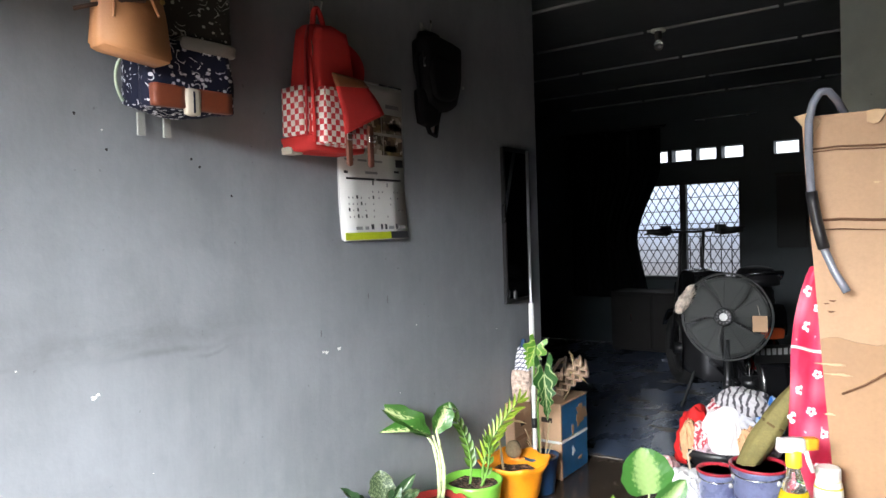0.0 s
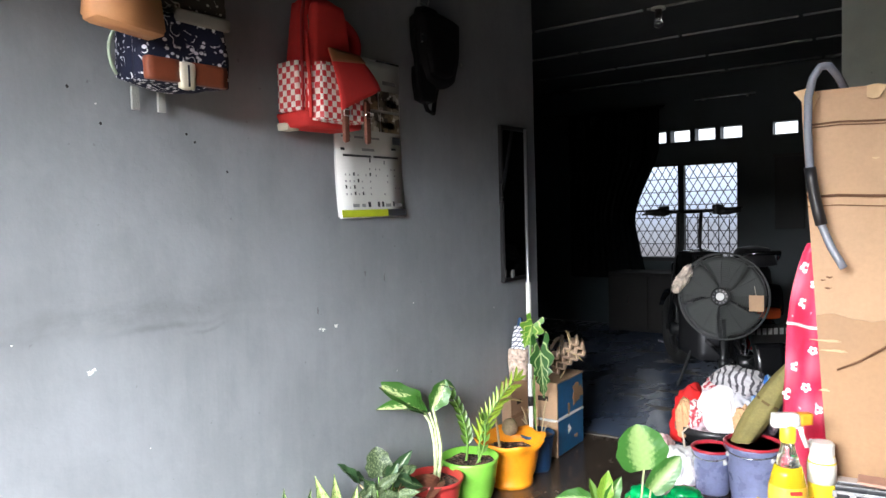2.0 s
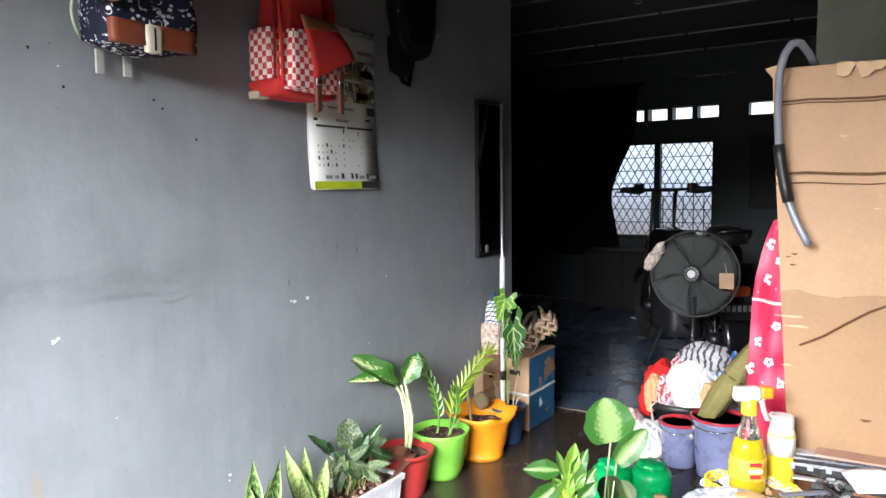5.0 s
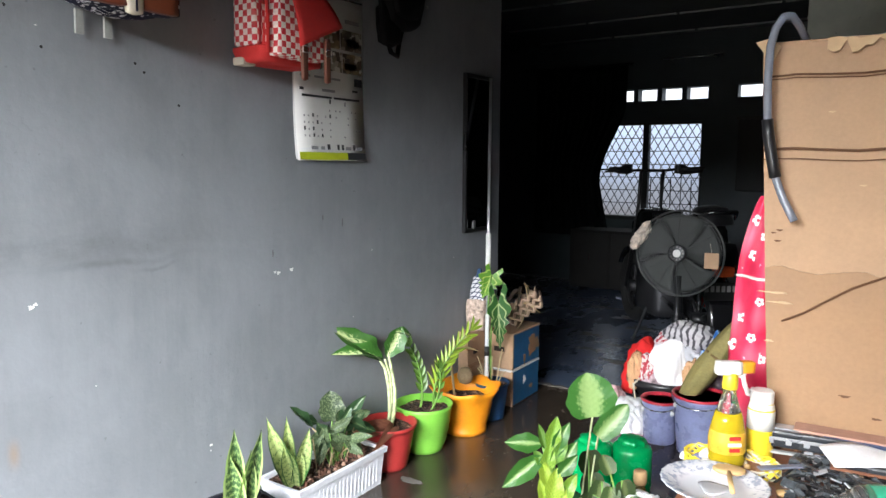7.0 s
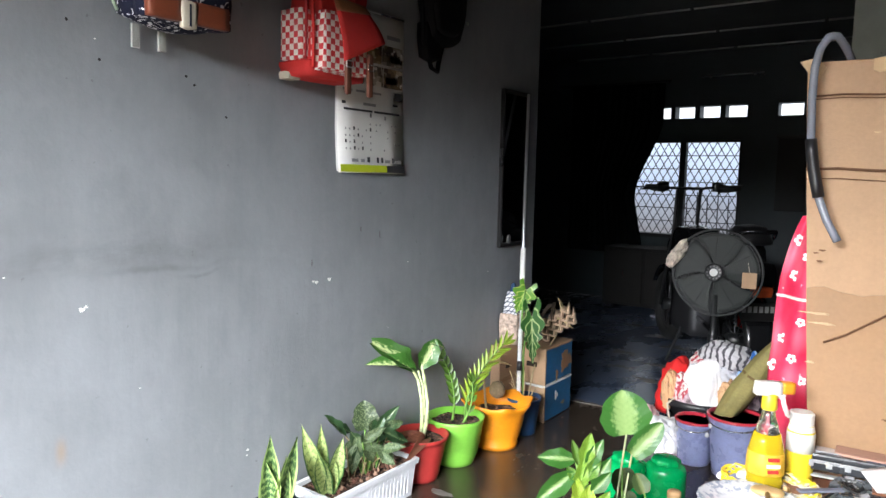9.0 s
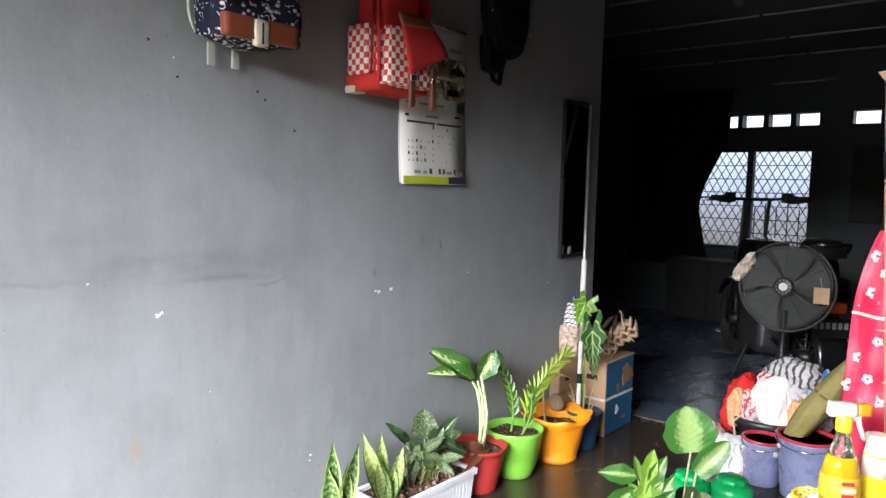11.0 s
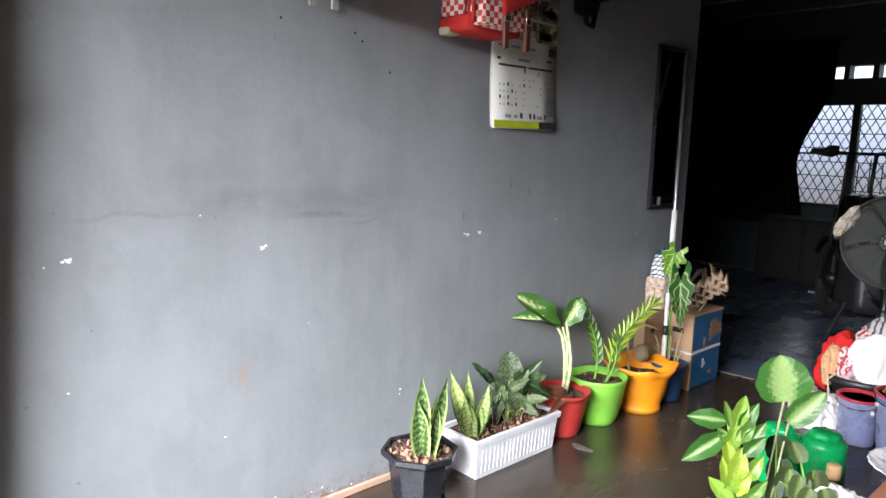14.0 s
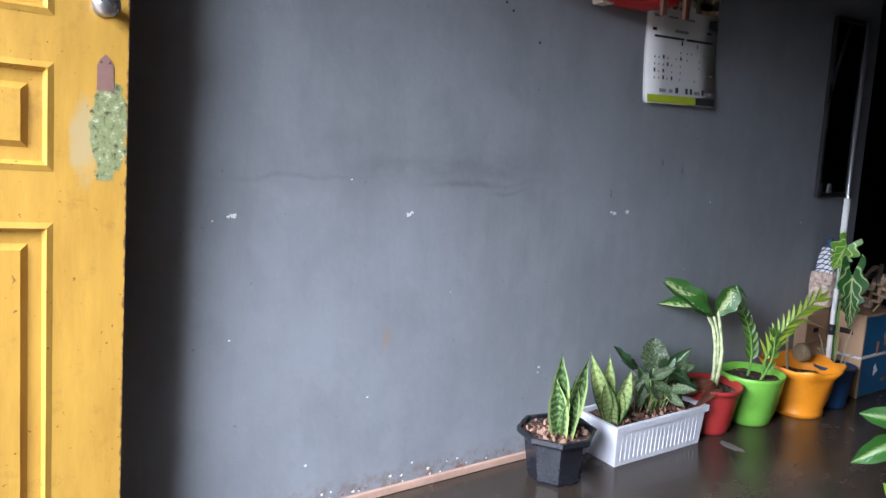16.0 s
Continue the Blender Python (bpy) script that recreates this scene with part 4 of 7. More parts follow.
def door_panel(y0, y1, z0, z1):
    """A raised panel: sloped moulding, flat trench, bevelled field."""
    bm = bmesh.new()
    steps = [(0.0, 0.0), (0.012, 0.004), (0.02, -0.012), (0.045, -0.014), (0.058, -0.003)]
    rings = []
    for o, x in steps:
        rings.append([bm.verts.new((x, y, z)) for y, z in ((y0 + o, z0 + o), (y1 - o, z0 + o), (y1 - o, z1 - o), (y0 + o, z1 - o))])
    for a, b in zip(rings, rings[1:]):
        for i in range(4):
            bm.faces.new((a[i], a[(i + 1) % 4], b[(i + 1) % 4], b[i]))
    bm.faces.new(rings[-1])
    back = [bm.verts.new((-DT + 0.006, y, z)) for y, z in ((y0, z0), (y1, z0), (y1, z1), (y0, z1))]
    for i in range(4):
        bm.faces.new((rings[0][i], rings[0][(i + 1) % 4], back[(i + 1) % 4], back[i]))
    bm.faces.new(back)
    return part("panel", bm, YELLOW, door)


for za, zb in ((0.2, 0.872), (0.977, 1.195), (1.285, 1.86)):
    door_panel(-W / 2 + 0.045, -STILE, za, zb)
    door_panel(-W + STILE, -W / 2 - 0.045, za, zb)


def patch(name, cy, cz, ry, rz, mat, parent, x, seed, label, rough=0.35, thick=0.0012, n=26):
    """A flat flake with a ragged outline on an upright face that looks along +x."""
    rnd = random.Random(seed)
    bm = bmesh.new()
    ph = [rnd.uniform(0, 6.3) for _ in range(4)]
    front, back = [], []
    for k in range(n):
        a = 2 * math.pi * k / n
        r = 1 + rough * (0.5 * math.sin(3 * a + ph[0]) + 0.35 * math.sin(7 * a + ph[1]) + 0.3 * math.sin(11 * a + ph[2])) * 0.8
        front.append(bm.verts.new((x + thick, cy + ry * r * math.cos(a), cz + rz * r * math.sin(a))))
        back.append(bm.verts.new((x, cy + ry * r * math.cos(a), cz + rz * r * math.sin(a))))
    bm.faces.new(front)
    for k in range(n):
        bm.faces.new((front[k], front[(k + 1) % n], back[(k + 1) % n], back[k]))
    return part(name, bm, mat, parent, label)


bm = bmesh.new()
outline = ((-0.06, 1.15), (-0.028, 1.15), (-0.028, 1.2), (-0.033, 1.212), (-0.044, 1.224), (-0.055, 1.212), (-0.06, 1.2))
vs = [bm.verts.new((0.0009, y, z)) for y, z in outline]
ws = [bm.verts.new((0.0, y, z)) for y, z in outline]
bm.faces.new(vs)
for k in range(7):
    bm.faces.new((vs[k], vs[(k + 1) % 7], ws[(k + 1) % 7], ws[k]))
part("lock_scar", bm, BARE, door, "bare wood where a lock plate was")
for y in (-0.052, -0.036):
    patch("screw_hole", y, 1.207, 0.0022, 0.0025, surface("dark_screw_hole", (0.04, 0.025, 0.02), 0.9), door, 0.0011, 61, "", 0.2, n=9)
knob = part("knob", lathe([(0.018, 0), (0.022, 0.004), (0.012, 0.012), (0.012, 0.03), (0.024, 0.038), (0.027, 0.052), (0.02, 0.063), (0.004, 0.066)], 24), STEEL, door, "round steel knob", True)
knob.matrix_basis = pose(0.0, -0.05, 1.318, 0, 90, 0)
for z in (0.25, 1.0, 1.75):
    part("hinge", tube([(0.006, -W - 0.004, z - 0.05), (0.006, -W - 0.004, z + 0.05)], 0.007, 8), STEEL, door, smooth=True)

# ---- marks on the grey wall ----
CHIP = surface("bare_white_plaster", (0.72, 0.72, 0.7), 0.9, vary=0.1)
HOLE = surface("dark_nail_hole", (0.02, 0.02, 0.02), 0.9)
SCRATCH = surface("dark_scratch", (0.13, 0.13, 0.135), 0.8)
spots = [(1.264, 0.866, 0.012), (1.275, 0.872, 0.008), (2.101, 0.849, 0.012), (2.085, 0.853, 0.008), (2.164, 0.853, 0.013), (0.753, 0.876, 0.013), (0.74, 0.874, 0.007), (1.318, 1.567, 0.004),
         (1.081, 0.969, 0.004), (0.738, 0.548, 0.005), (0.949, 0.152, 0.007), (1.224, 0.055, 0.008), (1.793, 0.323, 0.008), (1.79, 0.305, 0.005), (1.141, 0.325, 0.005), (0.70, 0.864, 0.004),
         (1.30, 0.083, 0.006), (1.36, 0.05, 0.009), (1.1, 0.035, 0.008), (1.0, 0.05, 0.007), (1.47, 0.06, 0.006), (0.9, 0.04, 0.009), (2.62, 0.88, 0.005), (3.25, 0.78, 0.005), (1.42, 0.62, 0.003), (2.5, 0.62, 0.003)]
for k, (y, z, r) in enumerate(spots):
    patch("plaster_chip", y, z, r * 0.65, r * 0.5, CHIP, wall_west, 0.0005, 100 + k, n=15, rough=0.5, label="")
for k, (y, z) in enumerate(((1.583, 1.506), (1.61, 1.484), (1.328, 1.516), (1.247, 1.603), (1.72, 1.40))):
    patch("nail_hole", y, z, 0.004, 0.004, HOLE, wall_west, 0.0006, 200 + k, n=9, label="")
for k, (y, z, l) in enumerate(((2.44, 1.005, 0.016), (2.33, 1.03, 0.01), (2.077, 0.921, 0.013))):
    patch("scratch", y, z, 0.0022, l, SCRATCH, wall_west, 0.0006, 230 + k, n=12, label="")
rnd = random.Random(31)
CRUMB = surface("brick_crumb", (0.22, 0.085, 0.05), 0.9, vary=0.3)
for k in range(46):
    patch("plaster_chip", rnd.uniform(0.5, 1.68), abs(rnd.gauss(0, 0.016)) + 0.028, rnd.uniform(0.0015, 0.0048), rnd.uniform(0.0015, 0.0036), CHIP if k % 3 == 0 else CRUMB, wall_west, 0.0005, 300 + k, n=9, rough=0.7, label="")

# pale worn flakes on the floor
WEAR_GLINT = surface("pale_wear_and_glint", (0.115, 0.105, 0.095), 0.55, vary=0.3)
for k, (x, y, rx, ry) in enumerate(((0.245, 1.512, 0.028, 0.034), (0.1, 1.21, 0.022, 0.03), (0.285, 2.5, 0.02, 0.05))):
    ob = patch("wear_glint_patch", 0, 0, rx, ry, WEAR_GLINT, bpy.data.objects["floor"], 0, 400 + k, "pale cement patch for wear and painted window glints", 0.3)
    ob.matrix_basis = Matrix.Translation((x, y, 0.0004)) @ Matrix.Rotation(radians(-90), 4, "Y") @ pose(0, 0, 0, 0, 0, 0)
bm = bmesh.new()
rnd = random.Random(9)
up = [bm.verts.new((0.05 + 0.028 * k, 3.915 + rnd.uniform(0, 0.03), 0.004)) for k in range(12)]
lo = [bm.verts.new((0.05 + 0.028 * k, 3.88 + 0.003 * k - rnd.uniform(0, 0.01), 0.004)) for k in range(12)]
und = [bm.verts.new((v.co.x, v.co.y, -0.004)) for v in lo]
unu = [bm.verts.new((v.co.x, v.co.y, -0.004)) for v in up]
for k in range(11):
    bm.faces.new((lo[k], lo[k + 1], up[k + 1], up[k]))
    bm.faces.new((und[k], und[k + 1], lo[k + 1], lo[k]))
    bm.faces.new((unu[k], up[k], up[k + 1], unu[k + 1]))
tagged(part("threshold", bm, WEAR_GLINT), "worn pale cement edge between two floors", "threshold", kind="structure")

# ---- bags on the wall ----
def cloth(name, colour, rough=0.85, **k):
    return surface(name, colour, rough, grain=260, big=12, bump=0.35, **{"vary": 0.15, "spec": 0.25, **k})


def pillow(lo, hi, bulge=0.25, taper=0.0, n=10, seed=0, sag=0.0):
    """A stuffed box: rounded, tapering upward, slightly lumpy."""
    bm = bmesh.new()
    bmesh.ops.create_cube(bm, size=2.0)
    bmesh.ops.subdivide_edges(bm, edges=list(bm.edges), cuts=n - 1, use_grid_fill=True)
    lo, hi = Vector(lo), Vector(hi)
    c, h = (lo + hi) / 2, (hi - lo) / 2
    for v in bm.verts:
        p = v.co.copy()
        s = p.normalized() * 1.25
        q = p.lerp(s, bulge)
        t = 1 - taper * (q.z + 1) / 2
        w = noise.noise(Vector((q.x * 1.7, q.y * 1.7, q.z * 1.7 + seed * 7.3))) * 0.06
        q = Vector((q.x * t * (1 + w), q.y * t * (1 + w), q.z * (1 + w * 0.4) - sag * (1 - q.y * q.y) * (1 if q.z < -0.7 else 0)))
        v.co = c + Vector((q.x * h.x, q.y * h.y, q.z * h.z))
    return bm


def hook(y, z, name_label="bent steel wall hook"):
    t = thing("wall_hook", 0, y, z, name_label, "hook", "hooks on the grey wall")
    part("plate", block((0.0, -0.012, -0.02), (0.004, 0.012, 0.03), 0.002, 1), STEEL, t)
    part("prong", tube([(0.003, 0, 0.01), (0.03, 0, 0.0), (0.045, 0, -0.012), (0.052, 0, 0.012), (0.05, 0, 0.03)], 0.003, 7), STEEL, t, smooth=True)
    part("prong", tube([(0.003, 0.0, -0.01), (0.025, 0.01, -0.03), (0.035, 0.014, -0.022)], 0.003, 7), STEEL, t, smooth=True)
    return t


hook(1.50, 2.20)
hook(2.09, 2.06)
hook(2.72, 2.12)
hook(1.28, 2.16)

NAVY = cloth("navy_canvas", (0.009, 0.011, 0.028))


def doodle_cloth(name, ground, ink, lines, dashes):
    """Canvas printed with loose outline drawings and short dashes."""
    m, nt, p = nodes_of(name)
    v = coords(nt)
    n = noise_of(nt, v, 15.0, 1.0, 0.4)
    contour = calc(nt, "ABSOLUTE", calc(nt, "SINE", calc(nt, "MULTIPLY", n, 34.0)))
    where = ramp_of(nt, noise_of(nt, v, 24.0, 1.0), [(0.53, (0, 0, 0)), (0.56, (1, 1, 1))])
    line = mix_of(nt, 1.0, ramp_of(nt, contour, [(lines, (1, 1, 1)), (lines + 0.1, (0, 0, 0))]), where, "MULTIPLY")
    vo = nt.nodes.new("ShaderNodeTexVoronoi")
    vo.inputs["Scale"].default_value = 52
    nt.links.new(coords(nt, (1.0, 0.8, 1.2)), vo.inputs["Vector"])
    there = ramp_of(nt, noise_of(nt, v, 17.0, 1.0), [(0.52, (0, 0, 0)), (0.55, (1, 1, 1))])
    dot = mix_of(nt, 1.0, ramp_of(nt, vo.outputs["Distance"], [(dashes, (1, 1, 1)), (dashes + 0.06, (0, 0, 0))]), there, "MULTIPLY")
    nt.links.new(mix_of(nt, mix_of(nt, 1.0, line, dot, "LIGHTEN"), ground, ink), p.inputs["Base Color"])
    p.inputs["Roughness"].default_value = 0.85
    p.inputs["Specular IOR Level"].default_value = 0.25
    bump_of(nt, p, noise_of(nt, v, 260.0), 0.35, 0.003)
    return m


DOODLE = doodle_cloth("navy_printed_canvas", (0.009, 0.011, 0.028), (0.62, 0.62, 0.66), 0.2, 0.3)
CHARCOAL_PRINT = doodle_cloth("charcoal_printed_canvas", (0.03, 0.028, 0.025), (0.4, 0.39, 0.36), 0.16, 0.22)
COGNAC = surface("cognac_leather", (0.17, 0.042, 0.018), 0.5, grain=120, vary=0.2, bump=0.2)
CREAM = cloth("cream_webbing", (0.55, 0.5, 0.4))
GREYFLAP = cloth("grey_canvas", (0.19, 0.18, 0.16))
t = thing("backpack", 0.0, 1.482, 1.592, "navy printed canvas backpack with brown leather band", "backpack", "bags hung on the wall")
part("body", pillow((0.015, -0.145, 0.03), (0.155, 0.155, 0.56), 0.28, 0.12, seed=1), DOODLE, t, smooth=True)
part("front_pocket", pillow((0.12, -0.15, 0.022), (0.2, 0.145, 0.21), 0.22, 0.06, seed=2), DOODLE, t, smooth=True)
for y0, y1 in ((-0.15, -0.045), (0.0, 0.125)):
    part("leather_band", pillow((0.185, y0, 0.022), (0.212, y1, 0.082), 0.12, 0, 5), COGNAC, t, "brown leather band", True)
part("tab", pillow((0.195, -0.046, 0.006), (0.217, 0.002, 0.078), 0.3, -0.1, 5), CREAM, t, "cream webbing tab", True)
part("tab_slot", block((0.2165, -0.024, 0.012), (0.2195, -0.018, 0.07)), NAVY, t)
part("flap_band", pillow((0.175, -0.045, 0.187), (0.208, 0.15, 0.222), 0.2, 0.0, 6), GREYFLAP, t, "grey canvas flap edge", True)
part("upper_flap", pillow((0.13, -0.15, 0.22), (0.195, 0.155, 0.50), 0.25, 0.15, seed=4), CHARCOAL_PRINT, t, smooth=True)
t.scale = (0.92, 0.86, 0.96)
part("carry_loop", tube(arc_points((0.07, -0.03, 0.55), (0.07, 0.05, 0.55), (0, 0, 0.06), 10), 0.008, 8), NAVY, t, smooth=True)
for y in (-0.09, 0.0):
    part("strap_end", pillow((0.02, y, -0.035), (0.03, y + 0.026, 0.03), 0.05, 0.1, 3), cloth("grey_webbing", (0.32, 0.33, 0.31)), t, "dangling grey strap end")
part("side_cord", tube(arc_points((0.09, -0.165, 0.17), (0.06, -0.155, 0.05), (0.01, -0.03, 0), 10), 0.005, 7), cloth("pale_green_cord", (0.4, 0.5, 0.38)), t, smooth=True)

TAN = surface("tan_leatherette", (0.52, 0.25, 0.11), 0.5, grain=160, vary=0.08, bump=0.15)
TAN_DK = surface("dark_tan_trim", (0.2, 0.075, 0.03), 0.5)
t = thing("handbag", 0.215, 1.285, 1.712, "tan leatherette handbag with dark strap", "handbag", "bags hung on the wall")
bm = bmesh.new()
rings = [[bm.verts.new((sx * d, sy * w, z)) for sx, sy in ((-1, -1), (1, -1), (1, 1), (-1, 1))] for w, d, z in ((0.08, 0.03, 0.0), (0.09, 0.036, 0.012), (0.08, 0.032, 0.12), (0.068, 0.022, 0.2))]
for a, b in zip(rings, rings[1:]):
    for i in range(4):
        bm.faces.new((a[i], a[(i + 1) % 4], b[(i + 1) % 4], b[i]))
bm.faces.new(rings[0][::-1]); bm.faces.new(rings[-1])
bmesh.ops.bevel(bm, geom=list(bm.edges), offset=0.006, segments=2, affect="EDGES")
for v in bm.verts:
    v.co.z -= 0.10 * v.co.y
part("body", bm, TAN, t, smooth=True)
part("gusset_fold", tube([(0.036, -0.06, 0.08), (0.034, -0.055, 0.19)], 0.0035, 6), TAN, t)
part("handle", tube(arc_points((0.024, -0.06, 0.19), (0.024, 0.06, 0.185), (0, 0, 0.2), 14), 0.006, 8), TAN_DK, t, "dark tan handle", True)
part("strap", tube([(0.034, 0.02, 0.135), (0.036, -0.03, 0.125), (0.0, -0.09, 0.108), (-0.02, -0.125, 0.095)], 0.0055, 6), surface("dark_strap", (0.04, 0.022, 0.015), 0.5), t, "dark strap")
part("pull", tube([(0.04, 0.028, 0.155), (0.045, 0.05, 0.10)], 0.004, 6), TAN, t)
for y, z in ((0.03, 0.155), (0.066, 0.142), (-0.04, 0.165)):
    part("rivet", lathe([(0.007, 0), (0.006, 0.004), (0.001, 0.006)], 12), surface("brass", (0.6, 0.4, 0.15), 0.3, 0.9), t, "brass rivet").matrix_basis = pose(0.034, y, z, 0, 90, 0)


def check_cloth(name, a, b, size):
    m, nt, p = nodes_of(name)
    ch = nt.nodes.new("ShaderNodeTexChecker")
    ch.inputs["Scale"].default_value = 1.0 / size
    nt.links.new(coords(nt), ch.inputs["Vector"])
    ch.inputs["Color1"].default_value, ch.inputs["Color2"].default_value = (*a, 1), (*b, 1)
    nt.links.new(mix_of(nt, ramp_of(nt, noise_of(nt, coords(nt), 30.0), [(0.4, (0, 0, 0)), (0.7, (0.3,) * 3)]), ch.outputs["Color"], (0.5, 0.3, 0.26)), p.inputs["Base Color"])
    p.inputs["Roughness"].default_value = 0.85
    bump_of(nt, p, noise_of(nt, coords(nt), 300.0), 0.3, 0.003)
    return m


RED = cloth("red_canvas", (0.53, 0.036, 0.034), vary=0.16)
CHECK = check_cloth("red_white_check", (0.8, 0.74, 0.68), (0.55, 0.02, 0.03), 0.0188)
LEATHER = surface("brown_leather", (0.12, 0.04, 0.022), 0.55, grain=120, vary=0.25, bump=0.2)
t = thing("backpack", 0.0, 2.03, 1.55, "red backpack with checked pockets and leather straps", "backpack", "bags hung on the wall")
part("body", pillow((0.015, -0.105, 0.0), (0.14, 0.145, 0.42), 0.24, 0.4, seed=11), RED, t, smooth=True)
part("side_pocket", pillow((0.03, -0.122, 0.045), (0.13, -0.08, 0.205), 0.12, 0.05, 6), CHECK, t, "red and white checked side pocket", True)
part("front_pocket", pillow((0.12, -0.09, 0.012), (0.195, 0.12, 0.20), 0.14, 0.1, seed=13), CHECK, t, "red and white checked front pocket", True)
part("front_panel", pillow((0.105, -0.085, 0.17), (0.165, 0.105, 0.405), 0.35, 0.35, seed=15), RED, t, smooth=True)
part("side_seam", tube([(0.125, -0.105, 0.03), (0.128, -0.102, 0.15), (0.122, -0.092, 0.27), (0.108, -0.075, 0.36), (0.095, -0.05, 0.41)], 0.006, 7), surface("dark_red_binding", (0.3, 0.015, 0.02), 0.7), t, smooth=True)
part("piping", tube(arc_points((0.16, -0.1, 0.02), (0.13, -0.08, 0.3), (0.02, -0.015, 0), 10), 0.006, 7), RED, t, smooth=True)
part("base_panel", pillow((0.015, -0.112, -0.005), (0.155, 0.14, 0.045), 0.2, -0.05, 6), RED, t, smooth=True)
flap = part("flap", sheet(8, 10, lambda u, v: Vector((0.185 + 0.032 * math.sin(v * 1.8), (-0.035 + 0.14 * u) * (1 - v) + (-0.015 + 0.195 * u) * v, (0.245 - 0.005 * u) * (1 - v) + (0.045 + 0.085 * u) * v)), 0.006), RED, t, smooth=True)
part("flap_trim", sheet(8, 4, lambda u, v: Vector((0.1885 + 0.032 * math.sin(v * 0.4), (-0.036 + 0.142 * u) * (1 - v * 0.22) + (-0.016 + 0.197 * u) * v * 0.22, (0.247 - 0.005 * u) * (1 - v * 0.22) + (0.045 + 0.085 * u) * v * 0.22)), 0.007), surface("tan_brown_leather", (0.26, 0.1, 0.045), 0.55, grain=120, vary=0.2, bump=0.2), t, "brown leather trim", True)
for y in (0.01, 0.115):
    s = part("buckle_strap", pillow((0.198, y - 0.010, -0.055), (0.21, y + 0.011, 0.085), 0.15, -0.05, 5), LEATHER, t, "brown leather buckle strap", True)
    part("buckle", tube([(0.214, y - 0.015, 0.03), (0.214, y + 0.015, 0.03), (0.214, y + 0.015, 0.05), (0.214, y - 0.015, 0.05), (0.214, y - 0.015, 0.03)], 0.002, 5), STEEL, s, "small metal buckle")
part("carry_loop", tube(arc_points((0.06, -0.0, 0.40), (0.06, 0.07, 0.385), (0.0, -0.01, 0.10), 12), 0.010, 8), RED, t, smooth=True)
part("shoulder_strap", tube(arc_points((0.06, 0.02, 0.40), (0.06, 0.13, 0.17), (0.05, 0.09, 0.03), 14), 0.022, 8), cloth("dark_red_strap", (0.42, 0.02, 0.025)), t, smooth=True)
part("zip", tube(arc_points((0.125, -0.07, 0.22), (0.08, -0.03, 0.40), (0.035, -0.02, 0), 10), 0.004, 6), LEATHER, t)
part("lining", pillow((0.02, -0.12, -0.012), (0.07, -0.07, 0.012), 0.2, 0, 3), CREAM, t, "pale lining showing at the base")

BLACK = surface("black_nylon", (0.004, 0.004, 0.005), 0.65, grain=200, vary=0.2, bump=0.2, spec=0.15)
t = thing("sling_bag", 0.0, 2.765, 1.66, "black nylon sling bag with hanging strap", "bag", "bags hung on the wall")
part("body", pillow((0.012, -0.1, 0.13), (0.085, 0.1, 0.41), 0.55, -0.4, 12, seed=17), BLACK, t, smooth=True)
part("pocket", pillow((0.05, -0.09, 0.16), (0.1, 0.07, 0.33), 0.6, -0.3, seed=18), BLACK, t, smooth=True)
part("lower_fold", pillow((0.012, -0.12, 0.05), (0.06, -0.02, 0.2), 0.4, -0.2, seed=19), BLACK, t, smooth=True)
part("top_roll", pillow((0.012, -0.12, 0.37), (0.07, 0.02, 0.44), 0.6, 0.2, seed=20), BLACK, t, smooth=True)
part("strap", tube([(0.06, -0.06, 0.42), (0.05, -0.15, 0.32), (0.05, -0.13, 0.12), (0.04, -0.06, 0.02), (0.04, -0.02, 0.01), (0.035, 0.0, 0.07), (0.035, 0.03, 0.15)], 0.010, 7), BLACK, t, smooth=True)
part("zip_pull", block((0.1, 0.096, 0.215), (0.107, 0.108, 0.228), 0.002, 1), STEEL, t, "bright zip pull")
part("zip_pull", block((0.1, -0.172, 0.27), (0.108, -0.164, 0.305), 0.002, 1), STEEL, t, "bright zip pull")
part("zip_pull_cord", tube([(0.1, -0.168, 0.305), (0.07, -0.13, 0.34)], 0.002, 5), BLACK, t)

# ---- calendar ----
PAPER = surface("calendar_paper", (0.62, 0.62, 0.6), 0.5, vary=0.05, bump=0.02)
INK = surface("black_ink", (0.03, 0.03, 0.035), 0.6)
GREYINK = surface("grey_ink", (0.25, 0.25, 0.26), 0.6)
t = thing("wall_calendar", 0.0, 2.378, 1.243, "white paper wall calendar with photo strip and date grid", "calendar")
HC, WC = 0.60, 0.37


def curl(z):
    return 0.006 + 0.014 * max(0.0, 1 - z / 0.25) ** 2


part("front_page", sheet(4, 24, lambda u, v: Vector((curl(v * HC), (u - 0.5) * WC, v * HC)), 0.005), PAPER, t, smooth=True)
part("page_block", sheet(4, 24, lambda u, v: Vector((curl(v * HC) - 0.0065, (u - 0.5) * WC * 1.0 - 0.008 * (1 - v), v * HC + 0.004)), 0.003), surface("page_edges", (0.5, 0.5, 0.49), 0.7), t, smooth=True)


def printed(name, y0, y1, z0, z1, mat, label=""):
    n = max(1, int((z1 - z0) / 0.02))
    return part(name, sheet(1, n, lambda u, v: Vector((curl(z0 + (z1 - z0) * v) + 0.0034, y0 + (y1 - y0) * u, z0 + (z1 - z0) * v)), 0.0008), mat, t, label)


